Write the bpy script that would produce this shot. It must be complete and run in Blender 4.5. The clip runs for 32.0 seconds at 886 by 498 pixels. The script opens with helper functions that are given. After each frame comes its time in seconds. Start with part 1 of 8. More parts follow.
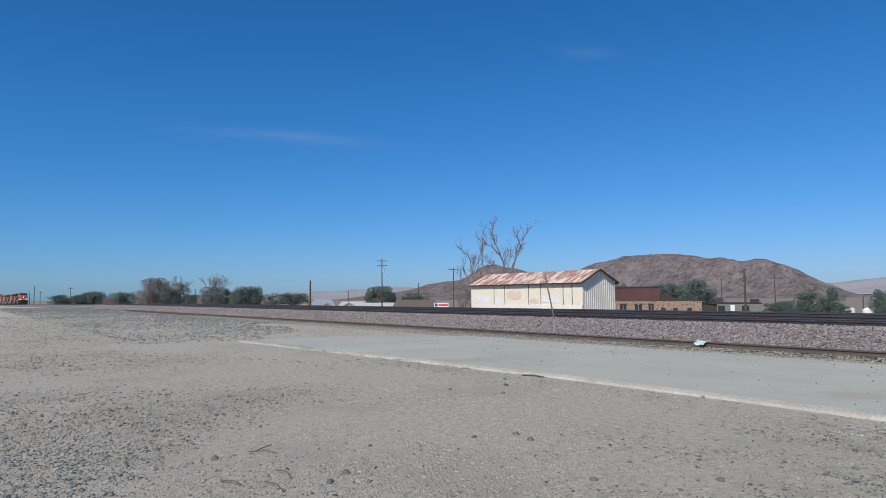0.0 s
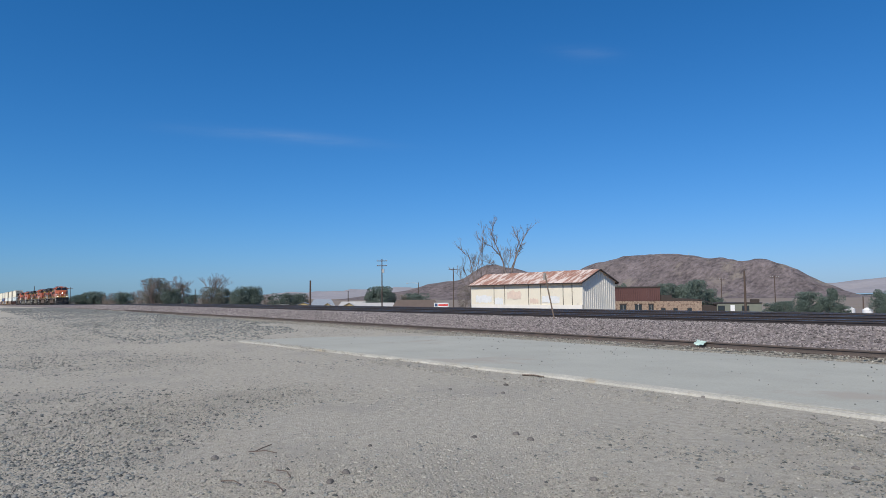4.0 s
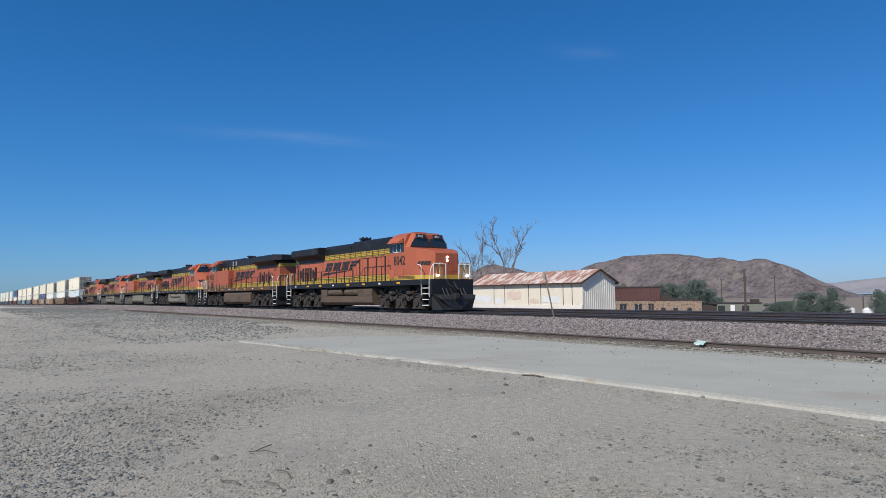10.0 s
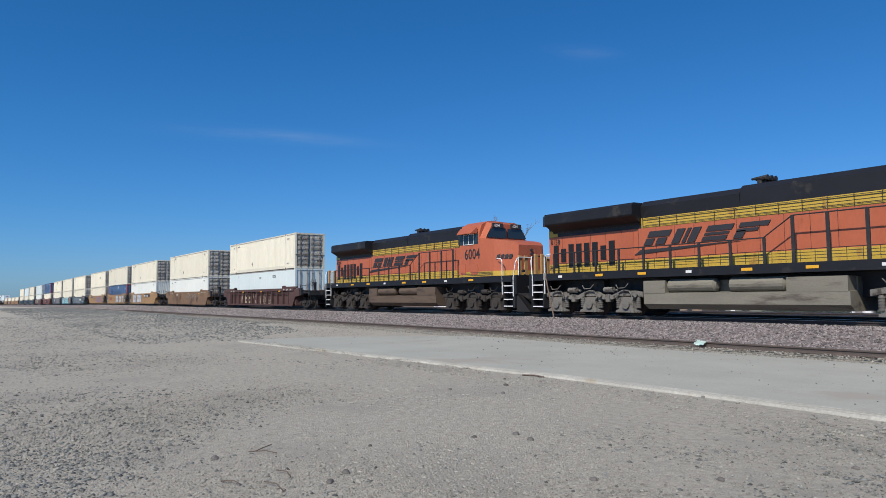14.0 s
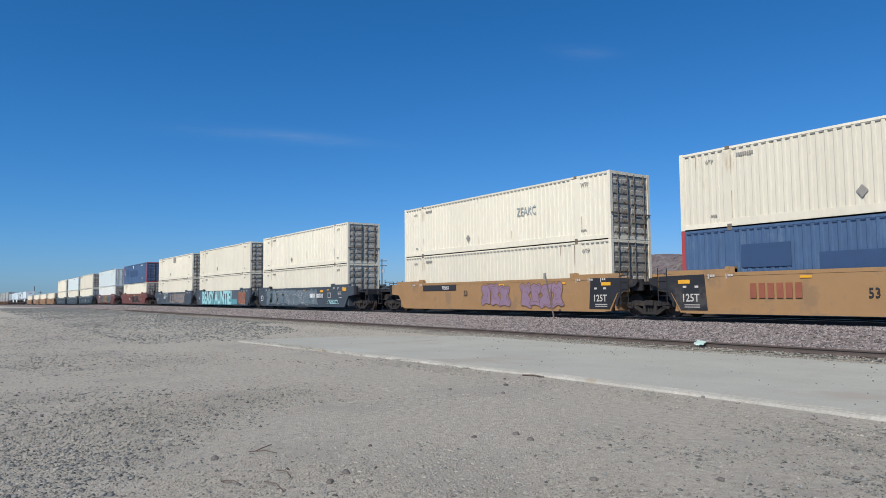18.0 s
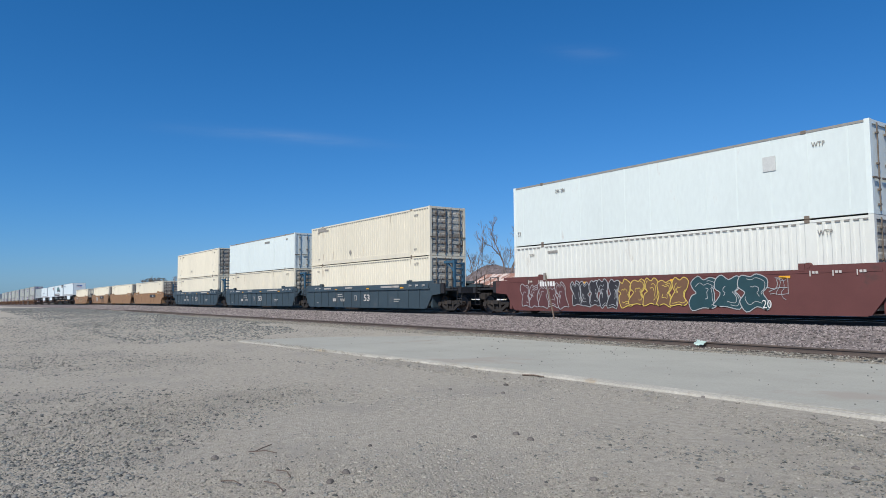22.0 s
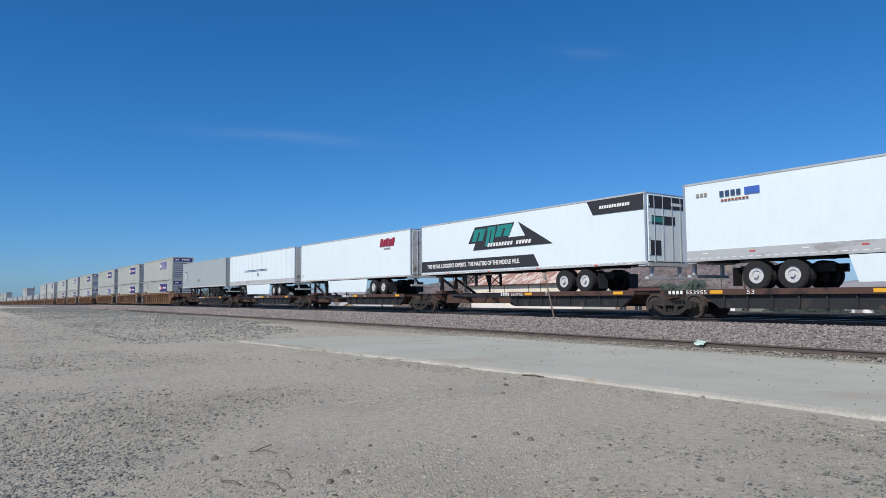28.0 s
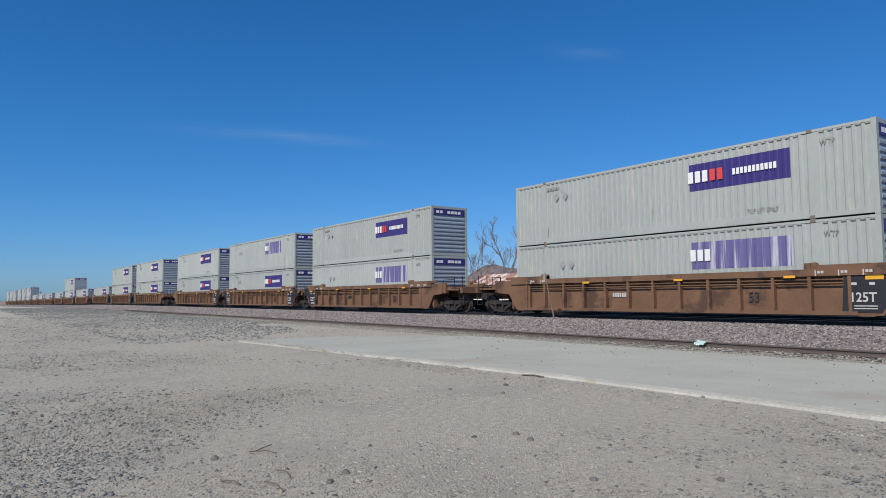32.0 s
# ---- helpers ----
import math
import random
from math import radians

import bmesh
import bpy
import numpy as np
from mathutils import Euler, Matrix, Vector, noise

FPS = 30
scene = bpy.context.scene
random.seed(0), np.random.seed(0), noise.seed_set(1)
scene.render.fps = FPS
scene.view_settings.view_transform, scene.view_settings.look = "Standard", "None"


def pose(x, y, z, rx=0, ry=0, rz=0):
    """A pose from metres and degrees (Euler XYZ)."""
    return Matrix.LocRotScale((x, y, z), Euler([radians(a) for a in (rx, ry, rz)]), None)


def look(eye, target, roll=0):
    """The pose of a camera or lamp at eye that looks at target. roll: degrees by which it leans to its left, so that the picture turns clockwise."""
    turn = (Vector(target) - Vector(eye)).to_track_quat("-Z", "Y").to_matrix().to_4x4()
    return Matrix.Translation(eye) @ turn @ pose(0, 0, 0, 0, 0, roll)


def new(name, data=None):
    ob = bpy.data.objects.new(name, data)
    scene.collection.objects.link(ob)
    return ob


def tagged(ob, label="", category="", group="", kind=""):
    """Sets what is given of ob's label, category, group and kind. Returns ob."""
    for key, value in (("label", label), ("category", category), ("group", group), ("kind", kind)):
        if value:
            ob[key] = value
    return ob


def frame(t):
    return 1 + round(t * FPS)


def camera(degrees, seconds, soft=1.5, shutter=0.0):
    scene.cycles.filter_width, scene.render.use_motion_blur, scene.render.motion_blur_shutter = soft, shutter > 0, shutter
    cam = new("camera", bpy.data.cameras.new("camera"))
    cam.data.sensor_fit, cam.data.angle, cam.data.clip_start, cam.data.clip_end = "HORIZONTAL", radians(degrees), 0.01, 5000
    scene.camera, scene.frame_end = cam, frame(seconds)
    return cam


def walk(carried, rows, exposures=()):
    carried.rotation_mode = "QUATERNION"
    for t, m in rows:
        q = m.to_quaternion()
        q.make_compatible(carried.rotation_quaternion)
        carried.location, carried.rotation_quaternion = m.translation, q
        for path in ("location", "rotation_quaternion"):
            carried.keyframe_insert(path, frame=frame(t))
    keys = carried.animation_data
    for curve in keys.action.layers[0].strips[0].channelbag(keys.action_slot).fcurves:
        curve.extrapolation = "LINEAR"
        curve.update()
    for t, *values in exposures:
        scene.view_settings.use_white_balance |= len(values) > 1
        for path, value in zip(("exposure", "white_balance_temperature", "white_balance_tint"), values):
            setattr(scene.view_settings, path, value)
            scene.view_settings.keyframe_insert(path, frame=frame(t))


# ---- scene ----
# ---- camera: stands still beside the line ----
RAIL = 0.62          # top of the main line's rails
YC = 23.53           # centre of the near main track
cam = camera(65.83, 32.0, soft=0.8)
STAND = pose(0, 0, 1.5, 93.957, 0.456, 54.615)
walk(cam, [(0.0, STAND), (32.0, STAND)], exposures=[(0.0, 0.0), (32.0, 0.0)])

# ---- world and sun ----
SUN_EL, SUN_AZ = 46.0, 158.0
world = bpy.data.worlds.new("sky")
scene.world = world
world.use_nodes = True
wn = world.node_tree
sky = wn.nodes.new("ShaderNodeTexSky")
sky.sky_type, sky.sun_disc = "NISHITA", False
sky.sun_elevation, sky.sun_rotation = radians(SUN_EL), radians(SUN_AZ)
sky.altitude, sky.air_density, sky.dust_density, sky.ozone_density = 600, 1.0, 0.6, 2.5
back = wn.nodes["Background"]
back.inputs["Strength"].default_value = 0.10
# the phone's rendering of a clear desert sky: deep blue, only a little paler at the horizon
split, join = wn.nodes.new("ShaderNodeSeparateColor"), wn.nodes.new("ShaderNodeCombineColor")
wn.links.new(sky.outputs["Color"], split.inputs["Color"])
for channel, gain, power in (("Red", 0.156, 1.50), ("Green", 0.705, 0.95), ("Blue", 1.25, 0.92)):
    pw, mu = wn.nodes.new("ShaderNodeMath"), wn.nodes.new("ShaderNodeMath")
    pw.operation, mu.operation = "POWER", "MULTIPLY"
    pw.inputs[1].default_value, mu.inputs[1].default_value = power, gain
    wn.links.new(split.outputs[channel], pw.inputs[0])
    wn.links.new(pw.outputs[0], mu.inputs[0])
    wn.links.new(mu.outputs[0], join.inputs[channel])
# thin cirrus high in the clear sky
here = wn.nodes.new("ShaderNodeTexCoord")
streaks = wn.nodes.new("ShaderNodeTexNoise")
stretch_ = wn.nodes.new("ShaderNodeMapping")
stretch_.inputs["Scale"].default_value = (5.0, 5.0, 38.0)
streaks.inputs["Scale"].default_value, streaks.inputs["Detail"].default_value, streaks.inputs["Roughness"].default_value = 1.6, 6.0, 0.6
wn.links.new(here.outputs["Generated"], stretch_.inputs["Vector"])
wn.links.new(stretch_.outputs["Vector"], streaks.inputs["Vector"])


def sky_math(kind, a, b=None):
    nd = wn.nodes.new("ShaderNodeMath")
    nd.operation = kind
    for i, v in enumerate((a, b)):
        if v is None:
            continue
        if isinstance(v, (int, float)):
            nd.inputs[i].default_value = v
        else:
            wn.links.new(v, nd.inputs[i])
    return nd.outputs[0]


def along(axis, offset, width):
    d = wn.nodes.new("ShaderNodeVectorMath")
    d.operation = "DOT_PRODUCT"
    wn.links.new(here.outputs["Generated"], d.inputs[0])
    d.inputs[1].default_value = axis
    q = sky_math("DIVIDE", sky_math("SUBTRACT", d.outputs["Value"], offset), width)
    return sky_math("MULTIPLY", q, q)


cover = None
for centre, tilt, length, height, k in (((-0.902, 0.366, 0.226), -0.035, 0.105, 0.0075, 1.0), ((-0.637, 0.695, 0.333), -0.16, 0.038, 0.009, 0.6)):
    c = Vector(centre).normalized()
    u = Vector((0, 0, 1)).cross(c).normalized() * -1
    u = (u + Vector((0, 0, tilt))).normalized()
    v = c.cross(u).normalized()
    r = sky_math("ADD", along(u, c.dot(u), length), along(v, c.dot(v), height))
    wisp = sky_math("MULTIPLY", sky_math("EXPONENT", sky_math("MULTIPLY", r, -1.0)), k)
    cover = wisp if cover is None else sky_math("ADD", cover, wisp)
thin = sky_math("MULTIPLY", cover, sky_math("MULTIPLY", sky_math("POWER", streaks.outputs["Fac"], 2.0), 0.36))
veil = wn.nodes.new("ShaderNodeMix")
veil.data_type = "RGBA"
veil.inputs["B"].default_value = (4.6, 5.4, 6.6, 1)
wn.links.new(thin, veil.inputs["Factor"])
wn.links.new(join.outputs["Color"], veil.inputs["A"])
wn.links.new(veil.outputs["Result"], back.inputs["Color"])
sun = new("sun", bpy.data.lights.new("sun", "SUN"))
sun.data.energy, sun.data.angle, sun.data.color = 4.6, radians(0.6), (1.0, 0.93, 0.84)
_e, _a = radians(SUN_EL), radians(SUN_AZ)
sun.matrix_basis = look((0, 0, 40), (-math.sin(_a) * math.cos(_e), -math.cos(_a) * math.cos(_e), 40 - math.sin(_e)))


# ---- materials ----
def mat(name, color, rough=0.6, metal=0.0, var=0.12, scale=3.0, bump=0.1, fine=40.0, stain=None, amount=0.0, stain_scale=0.6,
        stretch=(1, 1, 1), per_object=0.0, island=0.0, spec=0.4, dist=0.02):
    """A painted or raw surface: a base colour with broad and fine variation, a stain colour in patches, and fine relief."""
    m = bpy.data.materials.new(name)
    m.use_nodes = True
    nt = m.node_tree
    N, Lk = nt.nodes, nt.links
    b = N["Principled BSDF"]
    b.inputs["Roughness"].default_value, b.inputs["Metallic"].default_value = rough, metal
    b.inputs["Specular IOR Level"].default_value = spec
    co = N.new("ShaderNodeTexCoord")
    mp = N.new("ShaderNodeMapping")
    mp.inputs["Scale"].default_value = stretch
    Lk.new(co.outputs["Object"], mp.inputs["Vector"])

    def tex(s, detail=4.0, rough_=0.6):
        t = N.new("ShaderNodeTexNoise")
        t.inputs["Scale"].default_value, t.inputs["Detail"].default_value, t.inputs["Roughness"].default_value = s, detail, rough_
        Lk.new(mp.outputs["Vector"], t.inputs["Vector"])
        return t
    n1, n2 = tex(scale), tex(fine)
    add = N.new("ShaderNodeMath")
    add.operation = "ADD"
    Lk.new(n1.outputs["Fac"], add.inputs[0])
    Lk.new(n2.outputs["Fac"], add.inputs[1])
    rng = N.new("ShaderNodeMapRange")
    rng.inputs["From Min"].default_value, rng.inputs["From Max"].default_value = 0.65, 1.35
    rng.inputs["To Min"].default_value, rng.inputs["To Max"].default_value = 1 - var, 1 + var
    Lk.new(add.outputs[0], rng.inputs["Value"])
    last = rng.outputs["Result"]
    for strength, node, out in ((per_object, "ShaderNodeObjectInfo", "Random"), (island, "ShaderNodeNewGeometry", "Random Per Island")):
        if strength:
            o = N.new(node)
            r2 = N.new("ShaderNodeMapRange")
            r2.inputs["To Min"].default_value, r2.inputs["To Max"].default_value = 1 - strength, 1 + strength
            Lk.new(o.outputs[out], r2.inputs["Value"])
            mu = N.new("ShaderNodeMath")
            mu.operation = "MULTIPLY"
            Lk.new(last, mu.inputs[0])
            Lk.new(r2.outputs["Result"], mu.inputs[1])
            last = mu.outputs[0]
    mix = N.new("ShaderNodeVectorMath")
    mix.operation = "SCALE"
    mix.inputs[0].default_value = color[:3]
    Lk.new(last, mix.inputs["Scale"])
    col = mix.outputs["Vector"]
    if stain:
        n3 = tex(stain_scale, 6.0, 0.65)
        ramp = N.new("ShaderNodeMapRange")
        ramp.interpolation_type = "SMOOTHSTEP"
        ramp.inputs["From Min"].default_value, ramp.inputs["From Max"].default_value = 0.64 - amount * 0.3, 0.74 - amount * 0.25
        Lk.new(n3.outputs["Fac"], ramp.inputs["Value"])
        mx = N.new("ShaderNodeMix")
        mx.data_type = "RGBA"
        mx.inputs["B"].default_value = (*stain[:3], 1)
        Lk.new(ramp.outputs["Result"], mx.inputs["Factor"])
        Lk.new(col, mx.inputs["A"])
        col = mx.outputs["Result"]
    Lk.new(col, b.inputs["Base Color"])
    if bump:
        bp = N.new("ShaderNodeBump")
        bp.inputs["Strength"].default_value, bp.inputs["Distance"].default_value = bump, dist
        Lk.new(n2.outputs["Fac"], bp.inputs["Height"])
        Lk.new(bp.outputs["Normal"], b.inputs["Normal"])
    return m


def glow(name, color, strength):
    m = bpy.data.materials.new(name)
    m.use_nodes = True
    b = m.node_tree.nodes["Principled BSDF"]
    b.inputs["Base Color"].default_value = (*color, 1)
    b.inputs["Emission Color"].default_value = (*color, 1)
    b.inputs["Emission Strength"].default_value = strength
    return m


M = {}


def paint(key, color, **k):
    M[key] = mat(key, color, **k)
    return M[key]


dirt = (0.16, 0.12, 0.085)
rust = (0.17, 0.075, 0.04)
paint("gravel_ground", (0.380, 0.350, 0.285), rough=0.95, var=0.36, scale=11, fine=48, bump=1.0, dist=0.03, stain=(0.340, 0.316, 0.262), amount=0.45, stain_scale=0.5)
paint("town_ground", (0.215, 0.175, 0.142), rough=0.95, var=0.2, scale=0.05, fine=1.5, bump=0.3, stain=(0.2, 0.17, 0.11), amount=0.4, stain_scale=0.03)
paint("pebbles", (0.300, 0.284, 0.240), rough=0.9, island=0.38, bump=0)
paint("dark_pebbles", (0.168, 0.174, 0.160), rough=0.9, island=0.6, bump=0)
paint("ballast_bed", (0.190, 0.162, 0.150), rough=0.95, var=0.4, scale=6, fine=16, bump=1.0, stain=(0.10, 0.075, 0.07), amount=0.45, stain_scale=9)
paint("ballast_stone", (0.212, 0.187, 0.176), rough=0.92, island=0.75, bump=0)
paint("concrete_slab", (0.352, 0.350, 0.298), rough=0.9, var=0.14, scale=0.5, fine=30, bump=0.2, stain=(0.325, 0.30, 0.25), amount=0.3, stain_scale=0.35)
# slab edge: sunlight on its sloping face put into a paler colour
paint("concrete_lip", (0.385, 0.37, 0.318), rough=0.9, var=0.3, scale=1.5, fine=25, bump=0.3, stain=(0.33, 0.28, 0.2), amount=0.3, stain_scale=1)
paint("rail_steel", (0.055, 0.045, 0.042), rough=0.6, metal=0.3, var=0.2, scale=2)
paint("rail_head", (0.5, 0.5, 0.52), rough=0.25, metal=1.0, var=0.08)
paint("rusty_rail", (0.092, 0.074, 0.064), rough=0.85, var=0.25, scale=2, stain=(0.12, 0.088, 0.07), amount=0.4, stain_scale=1.5)


# ---- mesh helpers ----
def box(bm, x0, x1, y0, y1, z0, z1):
    v = [bm.verts.new((x, y, z)) for x in (x0, x1) for y in (y0, y1) for z in (z0, z1)]
    for f in ((0, 1, 3, 2), (4, 6, 7, 5), (0, 4, 5, 1), (2, 3, 7, 6), (0, 2, 6, 4), (1, 5, 7, 3)):
        bm.faces.new([v[i] for i in f])


def bevel(bm, w, seg=1):
    bmesh.ops.bevel(bm, geom=bm.edges[:], offset=w, segments=seg, affect="EDGES", profile=0.5)
    return bm


def prism(bm, poly, y0, y1):
    """A polygon of (x, z) drawn out along y."""
    a = [bm.verts.new((x, y0, z)) for x, z in poly]
    b = [bm.verts.new((x, y1, z)) for x, z in poly]
    n = len(poly)
    bm.faces.new(a)
    bm.faces.new(b[::-1])
    for i in range(n):
        bm.faces.new((a[i], b[i], b[(i + 1) % n], a[(i + 1) % n]))
    bmesh.ops.recalc_face_normals(bm, faces=bm.faces[:])


def prism_x(bm, poly, x0, x1):
    """A polygon of (y, z) drawn out along x."""
    a = [bm.verts.new((x0, y, z)) for y, z in poly]
    b = [bm.verts.new((x1, y, z)) for y, z in poly]
    n = len(poly)
    bm.faces.new(a)
    bm.faces.new(b[::-1])
    for i in range(n):
        bm.faces.new((a[i], b[i], b[(i + 1) % n], a[(i + 1) % n]))
    bmesh.ops.recalc_face_normals(bm, faces=bm.faces[:])


def rod(bm, p, q, r, r2=None, seg=6, caps=True):
    """A round bar from p to q."""
    p, q = Vector(p), Vector(q)
    r2 = r if r2 is None else r2
    d = (q - p).normalized()
    u = d.orthogonal().normalized()
    w = d.cross(u)
    a, b = [], []
    for i in range(seg):
        t = 2 * math.pi * i / seg
        o = u * math.cos(t) + w * math.sin(t)
        a.append(bm.verts.new(p + o * r))
        b.append(bm.verts.new(q + o * r2))
    for i in range(seg):
        bm.faces.new((a[i], a[(i + 1) % seg], b[(i + 1) % seg], b[i]))
    if caps:
        bm.faces.new(a[::-1])
        bm.faces.new(b)


def pipe(bm, pts, r, seg=6):
    for p, q in zip(pts, pts[1:]):
        rod(bm, p, q, r, seg=seg)


def ring(bm, c, r_out, r_in, y0, y1, seg=16):
    """A flat ring round the y axis."""
    rows = []
    for r, y in ((r_out, y0), (r_out, y1), (r_in, y1), (r_in, y0)):
        rows.append([bm.verts.new((c[0] + r * math.cos(2 * math.pi * i / seg), y, c[1] + r * math.sin(2 * math.pi * i / seg))) for i in range(seg)])
    for k in range(4):
        for i in range(seg):
            bm.faces.new((rows[k][i], rows[k][(i + 1) % seg], rows[(k + 1) % 4][(i + 1) % seg], rows[(k + 1) % 4][i]))


def mesh_of(name, bm, smooth=False):
    me = bpy.data.meshes.new(name)
    bmesh.ops.recalc_face_normals(bm, faces=bm.faces[:])
    bm.to_mesh(me)
    bm.free()
    if smooth:
        for p in me.polygons:
            p.use_smooth = True
    return me


def part(name, bm, material, parent=None, label="", smooth=False, at=None):
    """One mesh object, from a bmesh or a mesh that is shared, under a thing or a part."""
    me = bm if isinstance(bm, bpy.types.Mesh) else mesh_of(name, bm, smooth)
    ob = new(name, me)
    material = M[material] if isinstance(material, str) else material
    if not me.materials:
        me.materials.append(material)
    if me.materials[0] != material:
        ob.material_slots[0].link = "OBJECT"
        ob.material_slots[0].material = material
    if parent:
        ob.parent = parent
    if at is not None:
        ob.matrix_basis = at if isinstance(at, Matrix) else Matrix.Translation(at)
    if label:
        ob["label"] = label
    return ob


def thing(name, label, category, at=None, group="", kind=""):
    ob = tagged(new(name), label, category, group, kind)
    ob.empty_display_size = 0.2
    if at is not None:
        ob.matrix_basis = at if isinstance(at, Matrix) else Matrix.Translation(at)
    return ob


SHARED = {}


def shared(key, make):
    """A mesh that is made once and used by many parts."""
    if key not in SHARED:
        bm = bmesh.new()
        make(bm)
        SHARED[key] = mesh_of("shared_part", bm)
    return SHARED[key]


def letters(name, text, size, material, parent, at, stretch=1.0, shear=0.0, fat=0.0, depth=0.004, label=""):
    """Painted characters, as thin raised mesh, in the plane that faces the near side."""
    key = ("letters", text, round(size, 3), stretch, shear, fat)
    if key not in SHARED:
        cu = bpy.data.curves.new("characters", "FONT")
        cu.body, cu.size, cu.shear, cu.offset, cu.extrude = text, size, shear, fat, depth
        cu.resolution_u = 2
        ob = bpy.data.objects.new("characters", cu)
        scene.collection.objects.link(ob)
        bpy.context.view_layer.update()
        me = bpy.data.meshes.new_from_object(ob.evaluated_get(bpy.context.evaluated_depsgraph_get()))
        bpy.data.objects.remove(ob)
        me.transform(Matrix.Diagonal((stretch, 1, 1, 1)))
        me.transform(Matrix.Rotation(radians(90), 4, "X"))
        me.materials.clear()
        SHARED[key] = me
    return part(name, SHARED[key], material, parent, label, at=at)


def quad_bars(name, bars, material, parent, y, depth=0.006, label="", at=None):
    """Flat bars (x0, x1, z0, z1[, lean]) on a near side, in one part."""
    bm = bmesh.new()
    for b in bars:
        x0, x1, z0, z1 = b[:4]
        ln = b[4] if len(b) > 4 else 0
        prism(bm, [(x0, z0), (x1, z0), (x1 + ln, z1), (x0 + ln, z1)], y - depth, y)
    return part(name, bm, material, parent, label, at=at)


# ---- ground, ballast and tracks ----
def dip(x):
    """The line and its ground fall away gently to the west."""
    a = -x - 90.0
    if a <= 0:
        return 0.0
    return -4.0e-5 * a * a if a < 70 else -0.196 - 0.0056 * (a - 70)


def bend(x):
    """The line swings a little towards the lot, far to the west."""
    return -2.0e-5 * max(0.0, -x - 100.0) ** 2 if x > -400 else -1.8 - 0.012 * (-x - 400)


def ground_z(x, y):
    return flat_z(y) + dip(x) * min(1.0, max(0.0, (130.0 - y) / 60.0) if y > 70 else 1.0)


def flat_z(y):
    if y < 36:
        return 0.0
    if y < 60:
        return -2.6 * (y - 36) / 24
    return max(-6.0, -2.6 - 0.013 * (y - 60))


def spaced(lo, hi, near, far):
    """Coordinates that lie close together round zero and wider apart far off."""
    out, v = [0.0], 0.0
    for limit, sign in ((hi, 1), (-lo, -1)):
        v, side = 0.0, []
        while v < limit:
            v += near + (far - near) * min(1.0, v / 900.0)
            side.append(sign * min(v, limit))
        out += side
    return sorted(set(out))


def build_ground():
    xs, ys = spaced(-4300, 3000, 2.0, 150), spaced(-1500, 4300, 2.0, 150)
    verts = []
    for y in ys:
        for x in xs:
            z = ground_z(x, y)
            if abs(x) < 60 and -20 < y < 9:
                z += 0.02 * noise.noise((x * 0.23, y * 0.23, 3.0))
            verts.append((x, y, z))
    n = len(xs)
    faces = [(j * n + i, j * n + i + 1, (j + 1) * n + i + 1, (j + 1) * n + i) for j in range(len(ys) - 1) for i in range(n - 1)]
    me = bpy.data.meshes.new("ground")
    me.from_pydata(verts, [], faces)
    me.materials.append(M["gravel_ground"])
    me.materials.append(M["town_ground"])
    for p in me.polygons:
        p.material_index = 1 if p.center.y > 40 else 0
    return tagged(new("ground", me), "dusty grey-tan gravel lot reaching to the town", "ground", kind="structure")


build_ground()
X0, X1 = -1700.0, 720.0


LINE = [X0, -800.0, -400.0, -340.0, -280.0, -220.0, -190.0, -160.0, -145.0, -130.0, -115.0, -100.0, -90.0, X1]   # where the fall of the line changes


def sweep(bm, poly):
    """A polygon of (y, z) carried along the falling line."""
    rows = [[bm.verts.new((x, y + bend(x), z + dip(x))) for y, z in poly] for x in LINE]
    n = len(poly)
    bm.faces.new(rows[0])
    bm.faces.new(rows[-1][::-1])
    for a, b in zip(rows, rows[1:]):
        for i in range(n):
            bm.faces.new((a[i], b[i], b[(i + 1) % n], a[(i + 1) % n]))


def strip(name, poly, material, label, category):
    bm = bmesh.new()
    sweep(bm, poly)
    return tagged(part(name, bm, material), label, category, kind="structure")


# the ballast bank under both main tracks, with a rounded shoulder towards the siding
strip("ballast", [(16.9, -0.1), (16.9, 0.10), (17.6, 0.14), (18.6, 0.25), (19.8, 0.40), (20.5, 0.47), (21.1, 0.48), (36.0, 0.48), (37.5, 0.2), (40.0, -0.3), (40.0, -0.6)],
      "ballast_bed", "bank of purple-grey crushed stone ballast", "ballast")


def rail_section(h=0.17):
    return [(-0.07, 0), (0.07, 0), (0.065, 0.02), (0.012, 0.035), (0.012, h - 0.045), (0.036, h - 0.035), (0.036, h - 0.006),
            (0.028, h), (-0.028, h), (-0.036, h - 0.006), (-0.036, h - 0.035), (-0.012, h - 0.045), (-0.012, 0.035), (-0.065, 0.02)]


def build_track(yc, top, name, label):
    t = thing(name, label, "railway track", kind="structure")
    for s in (-0.7535, 0.7535):
        bm = bmesh.new()
        sweep(bm, rail_section())
        r = part("rail", bm, "rail_steel", t, at=(0, yc + s, top - 0.175))
        bm = bmesh.new()
        sweep(bm, [(-0.026, 0.168), (0.026, 0.168), (0.026, 0.1745), (-0.026, 0.1745)])
        part("rail_head", bm, "rail_head", r, "polished steel running surface")
    return t


track_a = build_track(YC, RAIL, "track_near", "main track with polished steel rails on ballast")
track_b = build_track(YC + 4.6, RAIL, "track_far", "second main track with polished steel rails")
track_c = build_track(YC + 9.4, RAIL - 0.03, "track_third", "third track with steel rails on ballast")
